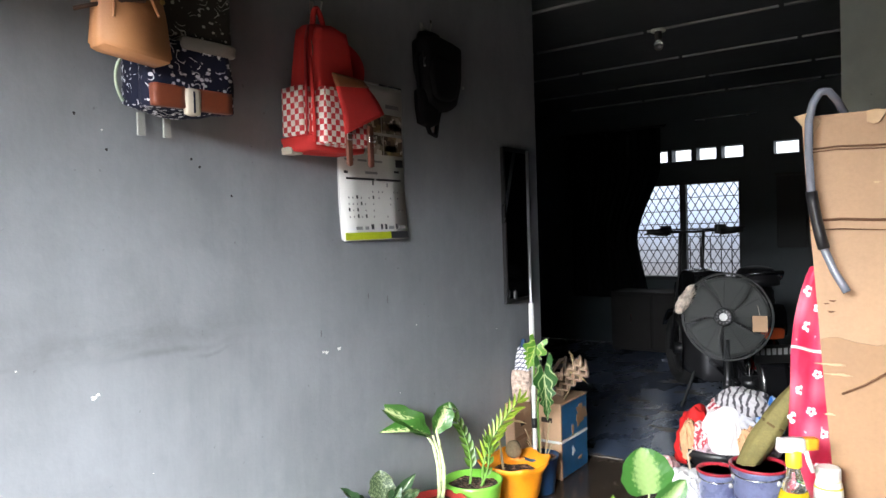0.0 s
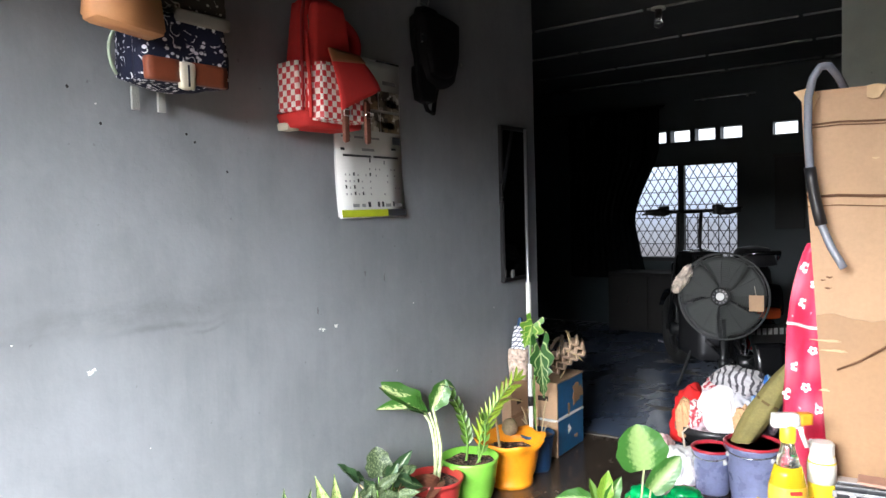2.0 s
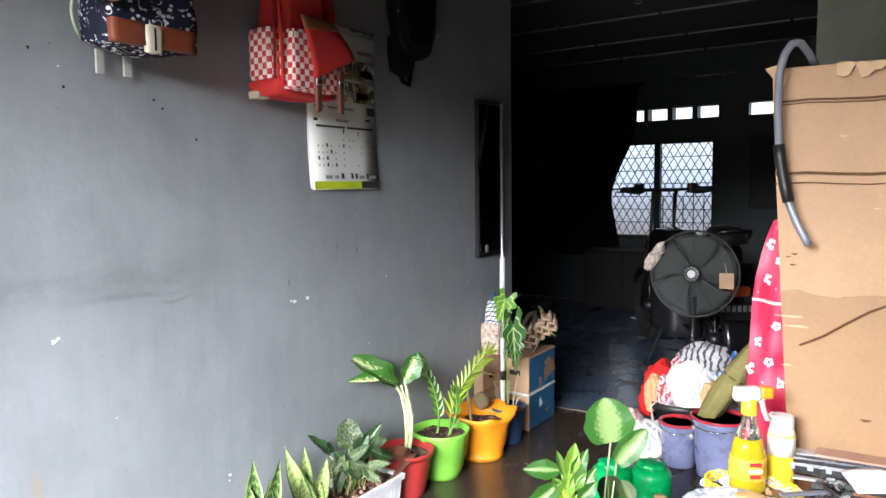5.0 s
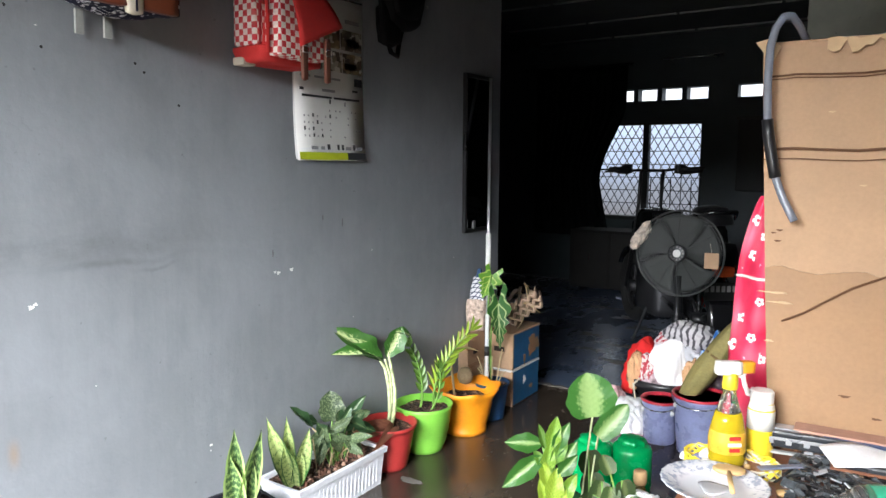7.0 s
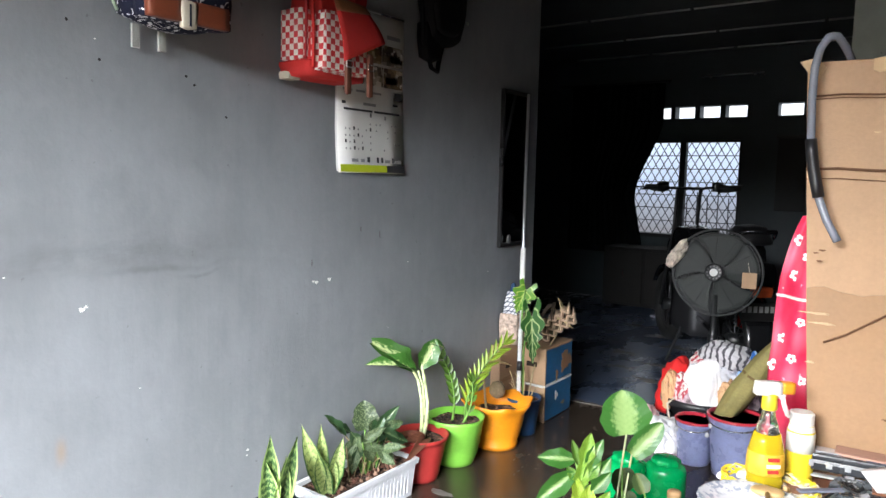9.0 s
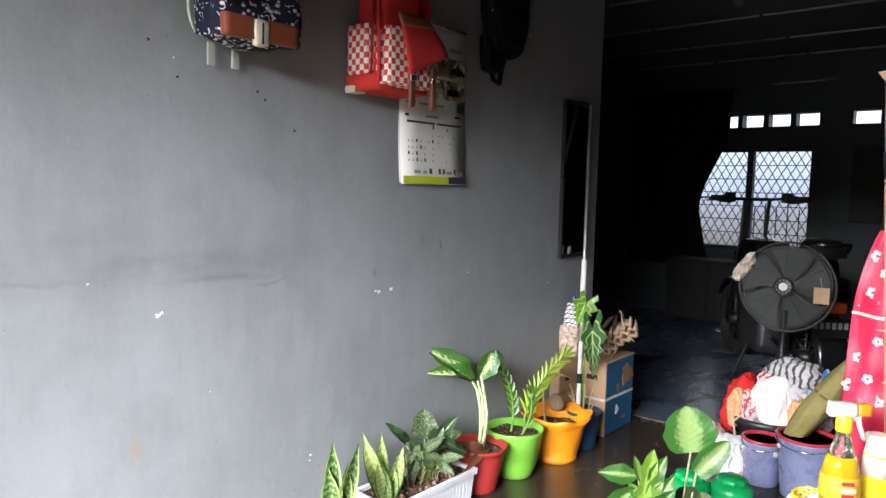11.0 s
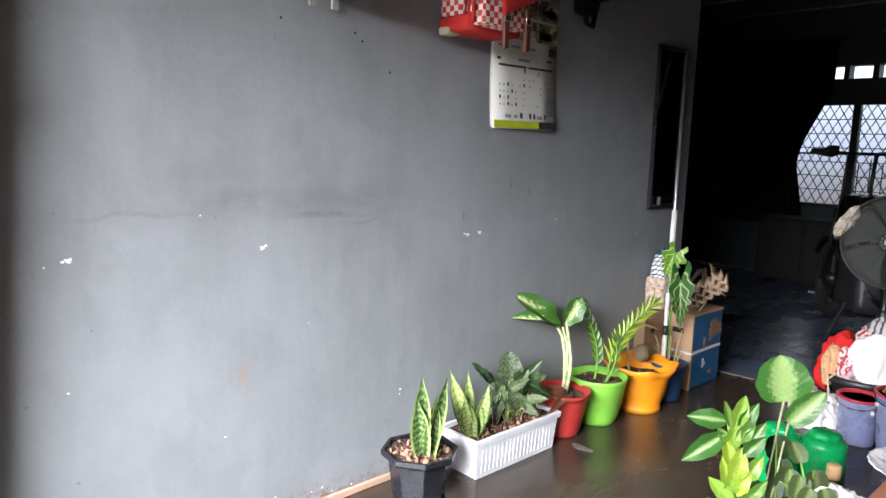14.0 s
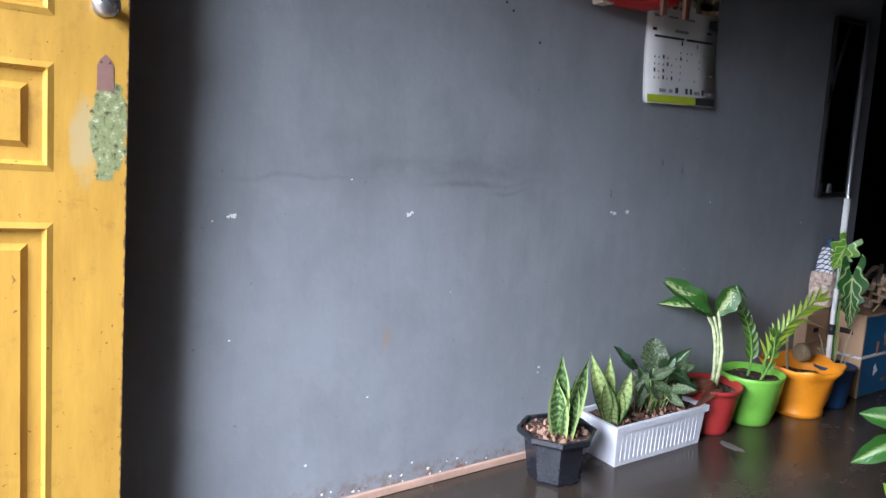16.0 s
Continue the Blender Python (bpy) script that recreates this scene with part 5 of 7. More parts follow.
printed("green_strip", -0.181, 0.075, 0.003, 0.03, surface("lime_print", (0.42, 0.5, 0.02), 0.5), "lime green printed strip")
printed("dark_strip", 0.076, 0.182, 0.003, 0.03, INK, "dark printed strip")
for y0, y1 in ((-0.155, 0.0), (0.012, 0.16)):
    printed("month_bar", y0, y1, 0.228, 0.236, INK)
printed("pointer", -0.012, -0.004, 0.21, 0.226, INK)
printed("pointer", 0.07, 0.078, 0.205, 0.22, GREYINK)
printed("heading", -0.165, -0.145, 0.25, 0.26, INK)
printed("heading", 0.12, 0.15, 0.262, 0.27, INK)
printed("heading", -0.05, 0.02, 0.252, 0.262, GREYINK)
rnd = random.Random(3)
for r in range(5):
    for cI in range(14):
        if rnd.random() < (0.85 if cI < 7 and r < 4 else 0.3):
            y = -0.15 + cI * 0.0225 + (0.012 if cI > 6 else 0)
            z = 0.085 + r * 0.024
            dark = cI < 7 and rnd.random() < 0.5
            printed("date_mark", y, y + (0.008 if dark else 0.006), z, z + (0.013 if dark else 0.007), INK if dark else GREYINK)
for y0, w in ((-0.12, 0.035), (-0.07, 0.02), (-0.035, 0.015), (0.02, 0.012), (0.045, 0.012), (0.068, 0.03), (0.11, 0.012), (0.13, 0.035)):
    printed("footer_mark", y0, y0 + w, 0.04, 0.06 if w < 0.016 else 0.052, INK if w < 0.016 else GREYINK)
printed("corner_logo", 0.13, 0.175, 0.285, 0.315, INK, "dark block mark")


def photo_print(name, stops, scale):
    """A small printed picture: blocks of dark and pale that cannot be made out."""
    m, nt, p = nodes_of(name)
    vo = nt.nodes.new("ShaderNodeTexVoronoi")
    vo.distance = "CHEBYCHEV"
    vo.inputs["Scale"].default_value = scale
    nt.links.new(coords(nt), vo.inputs["Vector"])
    sep = nt.nodes.new("ShaderNodeSeparateXYZ")
    nt.links.new(vo.outputs["Color"], sep.inputs[0])
    nt.links.new(ramp_of(nt, sep.outputs["X"], stops), p.inputs["Base Color"])
    p.inputs["Roughness"].default_value = 0.45
    return m


PHOTO = photo_print("printed_photo", [(0.2, (0.05, 0.035, 0.025)), (0.5, (0.16, 0.11, 0.06)), (0.75, (0.36, 0.28, 0.15)), (0.92, (0.7, 0.68, 0.62))], 38.0)
PHOTO2 = photo_print("printed_photo_pale", [(0.15, (0.06, 0.05, 0.04)), (0.4, (0.2, 0.17, 0.12)), (0.65, (0.45, 0.42, 0.36)), (0.85, (0.72, 0.7, 0.66))], 46.0)
for y0, y1, z0, z1, m in ((-0.17, 0.06, 0.33, 0.405, PHOTO2), (0.065, 0.175, 0.33, 0.405, PHOTO), (-0.17, 0.05, 0.415, 0.49, PHOTO), (0.055, 0.175, 0.415, 0.49, PHOTO2), (0.07, 0.15, 0.345, 0.37, PHOTO2), (0.09, 0.165, 0.43, 0.46, PHOTO)):
    printed("photo", y0, y1, z0, z1 - (0.001 if m is PHOTO else 0), m, "small printed photo")
printed("corner_logo", 0.08, 0.16, 0.515, 0.53, GREYINK)
for y0 in (-0.16, -0.09, 0.0):
    printed("caption", y0, y0 + 0.05, 0.298, 0.306, GREYINK)
part("hanger", tube([(0.008, -0.18, HC + 0.002), (0.008, 0.18, HC + 0.002)], 0.004, 6), STEEL, t, "thin metal hanging bar")

# ---- tall mirror ----
FRAME = surface("black_frame", (0.012, 0.012, 0.013), 0.35)
m, nt, p = nodes_of("mirror_glass")
p.inputs["Base Color"].default_value, p.inputs["Metallic"].default_value = (0.16, 0.17, 0.18, 1), 1.0
nt.links.new(ramp_of(nt, noise_of(nt, coords(nt), 9.0), [(0.3, (0.03,) * 3), (0.7, (0.09,) * 3)]), p.inputs["Roughness"])
t = thing("wall_mirror", 0.0, 3.45, 0.893, "tall narrow black framed wall mirror", "mirror")
part("glass", block((0.006, -0.112, 0.02), (0.012, 0.118, 0.76)), m, t, "dim mirror glass")
bm = bmesh.new()
for lo, hi in (((0, -0.127, 0), (0.022, -0.11, 0.78)), ((0, 0.116, 0), (0.022, 0.133, 0.78)), ((0, -0.1095, 0), (0.022, 0.1155, 0.02)), ((0, -0.1095, 0.76), (0.022, 0.1155, 0.78))):
    box(bm, lo, hi, 0.003, 1)
part("frame", bm, FRAME, t)
part("backing", block((0.001, -0.11, 0.018), (0.005, 0.116, 0.762)), FRAME, t)
part("clip", pillow((0.022, -0.07, 0.02), (0.034, -0.045, 0.06), 0.3, 0.2, 4), plastic("grey_clip", (0.1, 0.1, 0.1)), t, "small plastic clip", True)

# ---- stacked boxes by the passage ----
CARD = surface("brown_cardboard", (0.42, 0.27, 0.165), 0.85, grain=120, big=5, vary=0.14, bump=0.2)
CARD_DARK = surface("oiled_cardboard", (0.32, 0.185, 0.095), 0.6, grain=90, big=4, vary=0.16, bump=0.15)
BLUEBOX = surface("blue_painted_card", (0.02, 0.11, 0.24), 0.45, vary=0.3, big=8)
TRIM = surface("white_edge_tape", (0.6, 0.6, 0.58), 0.6)
for z, tone in ((0.0, 0), (0.193, 1)):
    t = thing("carton", 0.145, 3.66, z, "blue and brown carton with white taped edge", "box", "stacked cartons")
    part("body", block((-0.085, -0.194, 0), (0.073, 0.112, 0.185), 0.003, 1), CARD, t)
    part("blue_side", block((0.0735, -0.185, 0.004), (0.0775, 0.11, 0.18), 0.001, 1), BLUEBOX, t, "blue painted side")
    part("edge_tape", block((0.071, -0.197, 0.0), (0.0795, -0.184, 0.186), 0.001, 1), CARD, t, "bare corner edge")
    part("lid_edge", block((-0.087, -0.196, 0.18), (0.081, 0.115, 0.1915), 0.002, 1), TRIM if tone == 0 else CARD, t, "white taped lid edge" if tone == 0 else "")
    if tone:
        patch("torn_spot", 0.04, 0.09, 0.06, 0.05, CARD_DARK, t, 0.0776, 71, "scraped brown patch", 0.5, n=40)
        patch("torn_spot", -0.06, 0.03, 0.012, 0.03, CARD_DARK, t, 0.0776, 72, "scraped brown patch", 0.5, n=30)
    else:
        patch("torn_spot", -0.06, 0.115, 0.016, 0.02, TRIM, t, 0.0776, 73, "small white scrape", 0.7, n=24)
        patch("torn_spot", 0.02, 0.06, 0.02, 0.01, CARD_DARK, t, 0.0776, 74, "scraped brown patch", 0.5, n=24)
    part("hand_hole", block((-0.03, -0.1955, 0.09), (0.03, -0.193, 0.115), 0.0008, 1), surface("dark_slot", (0.03, 0.02, 0.015), 0.9), t)

m, nt, p = nodes_of("navy_white_lattice")
v = coords(nt, (1, 1, 1))
sep = nt.nodes.new("ShaderNodeSeparateXYZ"); nt.links.new(v, sep.inputs[0])
d1 = calc(nt, "ABSOLUTE", calc(nt, "SINE", calc(nt, "MULTIPLY", calc(nt, "ADD", sep.outputs["Y"], sep.outputs["Z"]), 125.0)))
d2 = calc(nt, "ABSOLUTE", calc(nt, "SINE", calc(nt, "MULTIPLY", calc(nt, "SUBTRACT", calc(nt, "ADD", sep.outputs["X"], sep.outputs["Y"]), sep.outputs["Z"]), 125.0)))
lat = ramp_of(nt, calc(nt, "MINIMUM", d1, d2), [(0.28, (0.02, 0.03, 0.07)), (0.4, (0.62, 0.62, 0.64))])
nt.links.new(lat, p.inputs["Base Color"])
LATTICE = m
t = thing("carton", 0.032, 3.375, 0, "narrow plain brown carton against the wall", "box")
part("body", block((-0.026, -0.085, 0), (0.03, 0.085, 0.395), 0.003, 1), CARD, t)
part("lid_flap", block((-0.026, -0.085, 0.396), (0.031, 0.085, 0.4), 0.001, 1), CARD, t)
part("seam_tape", block((0.0305, -0.085, 0.215), (0.0318, 0.085, 0.235), 0.0005, 1), CARD_DARK, t, "dark packing tape")
part("hand_hole", block((0.0302, -0.03, 0.28), (0.0316, 0.01, 0.30), 0.0005, 1), surface("dark_slot", (0.03, 0.02, 0.015), 0.9), t)
t = thing("shopping_bag", 0.062, 3.435, 0.401, "lattice printed bag stuffed on a brown carton", "bag")
part("upper", pillow((-0.045, -0.075, 0.14), (0.045, 0.075, 0.27), 0.3, 0.3, seed=31), LATTICE, t, "navy and white lattice cloth", True)
part("lower", pillow((-0.05, -0.085, 0.0), (0.05, 0.085, 0.16), 0.25, 0.0, seed=32), surface("beige_spotted_cloth", (0.42, 0.32, 0.26), 0.85, big=45, grain=70, vary=0.9), t, "beige spotted cloth", True)
part("knot", pillow((-0.015, -0.05, 0.26), (0.015, -0.02, 0.31), 0.3, 0.5, 4), BLUE, t, smooth=True)

EGG = surface("egg_tray_pulp", (0.42, 0.3, 0.21), 0.95, grain=150, vary=0.3, bump=0.4)


def egg_tray(u, v):
    """Rows of open cups with raised posts between them."""
    cup = math.sin(u * math.pi * 5) * math.sin(v * math.pi * 4)
    post = max(0.0, abs(math.cos(u * math.pi * 5) * math.cos(v * math.pi * 4)) - 0.3)
    return Vector(((u - 0.5) * 0.2, (v - 0.5) * 0.16, 0.02 * post - 0.016 * abs(cup) + 0.003 * math.sin(u * 4)))


ax = Vector((0.72, 0.36, 0.62)).normalized()
away = Vector((-0.42, 0.9, 0.0))
away = (away - ax * away.dot(ax)).normalized()
tilt = Matrix((ax, away, ax.cross(away))).transposed().to_4x4()
for k in range(3):
    t = thing("egg_tray", 0, 0, 0, "moulded brown pulp egg tray tipped on cartons", "egg tray", "egg trays")
    t.matrix_world = Matrix.Translation(Vector((0.222 + 0.006 * k, 3.62, 0.468)) + ax.cross(away) * 0.034 * k + ax * (0.012 * (k % 2))) @ tilt
    part("tray", sheet(50, 40, egg_tray, 0.004), EGG, t, smooth=True)
t = thing("dry_frond", 0.2, 3.555, 0.388, "withered brown frond lying over egg trays", "leaves")
for k in range(9):
    leaf(t, (0.015, 0.02 * (k % 3), 0.13 + 0.012 * k), 20 + 37 * k, 25 - 9 * (k % 4), 0.08, 0.014, DRY_DARK if k % 4 else STRAW_LEAF, "lance", 1.1, 0.4, twist=0.6)
part("stem", tube(arc_points((0.0, 0.0, 0.0), (0.02, 0.05, 0.22), (0.03, 0, 0.0), 6), 0.004, 6), STEM_DRY, t, smooth=True)

t = thing("potted_plant", 0.20, 3.35, 0.18, "white veined alocasia rising from a dark bucket", "plant")
for a, b, w, mat in (((0.182, 3.31, 0.7), (0.144, 3.289, 0.585), 0.105, ALO_BRIGHT), ((0.225, 3.30, 0.575), (0.239, 3.307, 0.34), 0.1, ALOCASIA)):
    a, b = Vector(a) - t.location, Vector(b) - t.location
    part("stem", tube(arc_points((0.0, -0.06, -0.01), a, (-0.02, 0.0, 0.06), 8), 0.005, 7), STEM_GREEN, t, smooth=True)
    d = b - a
    leaf(t, a, math.degrees(math.atan2(d.y, d.x)), math.degrees(math.asin(d.z / d.length)), d.length, w, mat, "arrow", 0.1, 0.3, face=(0.6, -0.8, 0.25), wave=1.2)

# ---- buckets and laundry ----
PAIL = surface("smoky_blue_plastic", (0.3, 0.33, 0.55), 0.3, grain=80, big=12, vary=0.2, bump=0.05)
RIM = plastic("red_rim_plastic", (0.45, 0.03, 0.05), 0.35)


def pail(x, y, r0, r1, h, label):
    t = thing("bucket", x, y, 0, label, "bucket", "blue buckets")
    prof = [(r0, 0), (r0 + 0.003, 0.008), (r1 - 0.003, h - 0.02), (r1, h - 0.018), (r1, h - 0.012)]
    part("bucket_body", lathe(prof + [(r1 - 0.005, h - 0.012), (r0 - 0.002, 0.012), (0.004, 0.01)], 40), PAIL, t, smooth=True)
    part("rim", lathe([(r1 - 0.004, h - 0.014), (r1 + 0.004, h - 0.012), (r1 + 0.006, h - 0.004), (r1 + 0.002, h), (r1 - 0.006, h - 0.002), (r1 - 0.006, h - 0.014)], 40), RIM, t, "red plastic rim", True)
    for s in (-1, 1):
        part("ear", lathe([(0.012, 0), (0.012, 0.006), (0.006, 0.009), (0.001, 0.01)], 12), plastic("grey_ear", (0.5, 0.5, 0.52)), t, "handle mount").matrix_basis = pose(s * r1 * 0.92 * 0.82, -r1 * 0.92 * 0.57, h - 0.05, 90, 0, 0 if s > 0 else 0)
    part("handle", tube([(r1 * math.cos(a) * 1.02, -abs(r1 * math.sin(a)) * 1.04, h - 0.02 - 0.02 * math.sin(a)) for a in [math.pi * k / 14 for k in range(15)]], 0.003, 6), STEEL, t, smooth=True)
    return t


pail(0.975, 3.46, 0.066, 0.083, 0.20, "small smoky blue bucket with red rim")
pail(1.15, 3.43, 0.085, 0.112, 0.26, "large smoky blue bucket with red rim")

BASIN = plastic("black_basin_plastic", (0.02, 0.02, 0.022), 0.3)
t = thing("basin", 0.90, 3.80, 0, "wide black plastic basin full of laundry", "basin")
part("basin_body", lathe([(0.13, 0), (0.135, 0.008), (0.176, 0.168), (0.19, 0.172), (0.193, 0.205), (0.181, 0.206), (0.168, 0.17), (0.12, 0.02), (0.004, 0.018)], 44), BASIN, t, smooth=True)


def crumple(name, x, y, z, sx, sy, sz, mat, label, seed, category="garment", folds=5.0):
    """A heaped, folded garment with ridged creases."""
    bm = bmesh.new()
    bmesh.ops.create_icosphere(bm, subdivisions=5, radius=1.0)
    for v in bm.verts:
        p = v.co.copy()
        n1 = noise.noise(p * 1.3 + Vector((seed * 3.1, 0, seed)))
        ridge = 1 - abs(noise.noise(p * folds * 0.5 + Vector((0, seed * 2.7, 0)))) * 2
        r2 = 1 - abs(noise.noise(p * folds + Vector((seed, seed * 1.7, 0)))) * 2
        k = 0.78 + 0.25 * n1 + 0.2 * ridge + 0.11 * r2
        q = p * k
        if q.z < -0.35:
            q.z = -0.35 + (q.z + 0.35) * 0.15
        v.co = Vector((q.x * sx, q.y * sy, (q.z + 0.4) * sz))
    ob = part(name, bm, mat, None, smooth=True)
    ob.location = (x, y, z)
    return tagged(ob, label, category, "laundry pile")


def striped(name, a, b, scale, wob=3.0, split=0.4):
    m, nt, p = nodes_of(name)
    w = nt.nodes.new("ShaderNodeTexWave")
    w.inputs["Scale"].default_value, w.inputs["Distortion"].default_value, w.inputs["Detail"].default_value = scale, wob, 2.0
    w.inputs["Detail Scale"].default_value = 1.2
    nt.links.new(coords(nt, (0.6, 1, 1.2)), w.inputs["Vector"])
    nt.links.new(ramp_of(nt, w.outputs["Fac"], [(split, a), (split + 0.12, b)]), p.inputs["Base Color"])
    p.inputs["Roughness"].default_value = 0.9
    bump_of(nt, p, noise_of(nt, coords(nt), 220.0), 0.3, 0.003)
    return m


ZEBRA = striped("grey_striped_knit", (0.07, 0.065, 0.075), (0.5, 0.48, 0.5), 17.0, 6.0, 0.25)
WHITE_CL = cloth("white_cotton", (0.8, 0.79, 0.8))
PRINT = surface("floral_print", (0.4, 0.3, 0.33), 0.9, big=30, grain=60, vary=0.8)
SALMON = cloth("salmon_cotton", (0.62, 0.37, 0.2))
RED_CL = cloth("scarlet_cotton", (0.6, 0.02, 0.02))
BLUE_CL = striped("blue_patterned_cotton", (0.03, 0.14, 0.45), (0.35, 0.5, 0.7), 14.0)
FLORAL = striped("red_cream_print", (0.42, 0.05, 0.07), (0.66, 0.58, 0.56), 17.0, 12.0, 0.3)
crumple("garment", 0.90, 3.81, 0.11, 0.19, 0.15, 0.15, PRINT, "crumpled floral print garment in the basin", 1)
crumple("garment", 1.02, 3.79, 0.37, 0.12, 0.09, 0.085, ZEBRA, "grey striped knit top heaped on laundry", 2, folds=2.6)
crumple("garment", 0.99, 3.78, 0.30, 0.105, 0.09, 0.08, cloth("pale_grey_cotton", (0.5, 0.5, 0.54)), "pale grey cotton garment under knit top", 14, folds=4.0)
crumple("garment", 0.91, 3.80, 0.30, 0.075, 0.08, 0.09, FLORAL, "red and cream printed garment on the heap", 9, folds=4.0)
crumple("garment", 0.94, 3.69, 0.2, 0.09, 0.06, 0.15, WHITE_CL, "bright white folded cotton cloth", 3, folds=1.6)
crumple("garment", 0.785, 3.69, 0.15, 0.04, 0.055, 0.13, SALMON, "salmon cotton sleeve spilling from basin", 4)
crumple("garment", 0.795, 3.785, 0.1, 0.1, 0.1, 0.2, RED_CL, "scarlet cotton garment draped over basin edge", 5, folds=2.4)
crumple("garment", 1.13, 3.80, 0.30, 0.06, 0.07, 0.11, BLUE_CL, "blue patterned garment on the laundry heap", 6)
crumple("garment", 1.12, 3.77, 0.20, 0.065, 0.06, 0.11, PRINT, "crumpled floral print sleeve hanging from laundry", 15)
crumple("garment", 1.06, 3.69, 0.19, 0.05, 0.05, 0.10, SALMON, "salmon cotton sleeve hanging from laundry", 7)
crumple("garment", 0.84, 3.70, 0.20, 0.05, 0.06, 0.09, FLORAL, "red and cream printed sleeve over basin edge", 16, folds=4.0)
cord = thing("cord", 0.83, 3.66, 0.0, "cream drawstring cord hanging over basin", "cord")
part("strand", tube([(0.0, 0.0, 0.22), (-0.03, -0.05, 0.19), (-0.015, -0.065, 0.13), (0.01, -0.085, 0.10), (0.06, -0.09, 0.115), (0.14, -0.08, 0.185)], 0.005, 7), CREAM, cord, smooth=True)
crumple("floor_cloth", 0.80, 3.53, 0.0, 0.11, 0.12, 0.10, WHITE_CL, "white cloth bundle dropped on the floor", 10, "cloth")
crumple("floor_cloth", 0.71, 3.60, 0.02, 0.06, 0.08, 0.10, surface("white_pink_print", (0.6, 0.35, 0.36), 0.9, big=35, vary=0.8), "white and red printed cloth on the floor", 11, "cloth")

OLIVE = surface("olive_canvas", (0.24, 0.20, 0.07), 0.8, grain=120, big=14, vary=0.35, bump=0.3)
t = thing("rolled_umbrella", 1.07, 3.44, 0.20, "rolled olive fabric umbrella leaning in bucket", "umbrella")
d = Vector((0.23, 0.05, 0.40))
bm = bmesh.new()
pts = [d * (k / 12) for k in range(13)]
tube(pts, 0.02, 20, bm)
ax = d.normalized()
for v in bm.verts:
    h = v.co.dot(ax)
    c = ax * h
    o = v.co - c
    f = h / d.length
    ang = math.atan2(o.y, o.x)
    k = (0.8 + 1.7 * math.sin(math.pi * min(1, f * 0.85 + 0.12))) * (1 + 0.13 * math.sin(ang * 7 + f * 5))
    v.co = c + o * k
part("canopy", bm, OLIVE, t, smooth=True)
part("band", tube([d * 0.55, d * 0.57], 0.05, 16), surface("brown_band", (0.14, 0.09, 0.03), 0.8), t, smooth=True)

# ---- green jugs and corked bottle ----
JUG = surface("bright_green_plastic", (0.005, 0.4, 0.11), 0.22, grain=60, big=14, vary=0.2, bump=0.04)


def jug(x, y, turn):
    t = thing("water_jug", x, y, 0, "bright green plastic water jug on the floor", "jug", "green jugs", turn=turn)
    prof = [(0.064, 0), (0.072, 0.008), (0.075, 0.04), (0.0735, 0.045), (0.075, 0.05), (0.075, 0.12), (0.0735, 0.125), (0.075, 0.13), (0.0745, 0.165), (0.068, 0.182), (0.05, 0.192), (0.034, 0.196), (0.03, 0.2), (0.03, 0.205)]
    part("jug_body", lathe(prof, 36), JUG, t, smooth=True)
    part("cap", lathe([(0.048, 0.19), (0.051, 0.195), (0.05, 0.205), (0.042, 0.212), (0.022, 0.215), (0.003, 0.2155)], 48, lambda a, i: (1 + (0.07 * math.cos(8 * a) if i < 4 else 0), 0)), JUG, t, smooth=True)
    part("grip", tube(arc_points((0.05, 0, 0.185), (0.078, 0, 0.09), (0.035, 0, 0.01), 8), 0.008, 8), JUG, t, smooth=True)
    return t


jug(0.90, 2.83, 40)
jug(1.03, 2.90, 70)
GLASSY, nt, p = nodes_of("amber_glass")
p.inputs["Base Color"].default_value, p.inputs["Roughness"].default_value, p.inputs["Transmission Weight"].default_value = (0.45, 0.36, 0.12, 1), 0.08, 0.8
t = thing("corked_bottle", 1.155, 2.60, 0, "small amber glass bottle with cork stopper", "bottle")
part("glass", lathe([(0.024, 0), (0.026, 0.006), (0.026, 0.13), (0.02, 0.16), (0.017, 0.17), (0.017, 0.185)], 24), GLASSY, t, smooth=True)
part("cork", lathe([(0.02, 0.18), (0.022, 0.19), (0.022, 0.222), (0.018, 0.226), (0.002, 0.226)], 20), surface("cork", (0.4, 0.25, 0.12), 0.9, vary=0.3), t, "cork stopper", True)

# ---- table with clutter ----
WOOD = surface("reddish_brown_wood", (0.24, 0.10, 0.055), 0.45, grain=14, big=3, vary=0.3, scale=(1, 10, 10))
TZ = 0.57
t = thing("low_table", 1.478, 1.45, 0, "low reddish brown wooden table covered in clutter", "table")
part("tabletop", block((0, 0, TZ - 0.028), (0.95, 1.35, TZ), 0.005), WOOD, t)
for x in (0.05, 0.88):
    for y in (0.05, 1.28):
        part("leg", block((x - 0.022, y - 0.022, 0), (x + 0.022, y + 0.022, TZ - 0.028), 0.004, 1), WOOD, t)
for lo, hi in (((0.072, 0.035, TZ - 0.1), (0.858, 0.055, TZ - 0.028)), ((0.072, 1.275, TZ - 0.1), (0.858, 1.295, TZ - 0.028)), ((0.035, 0.072, TZ - 0.1), (0.055, 1.258, TZ - 0.028)), ((0.875, 0.072, TZ - 0.1), (0.895, 1.258, TZ - 0.028))):
    part("apron", block(lo, hi, 0.003, 1), WOOD, t)

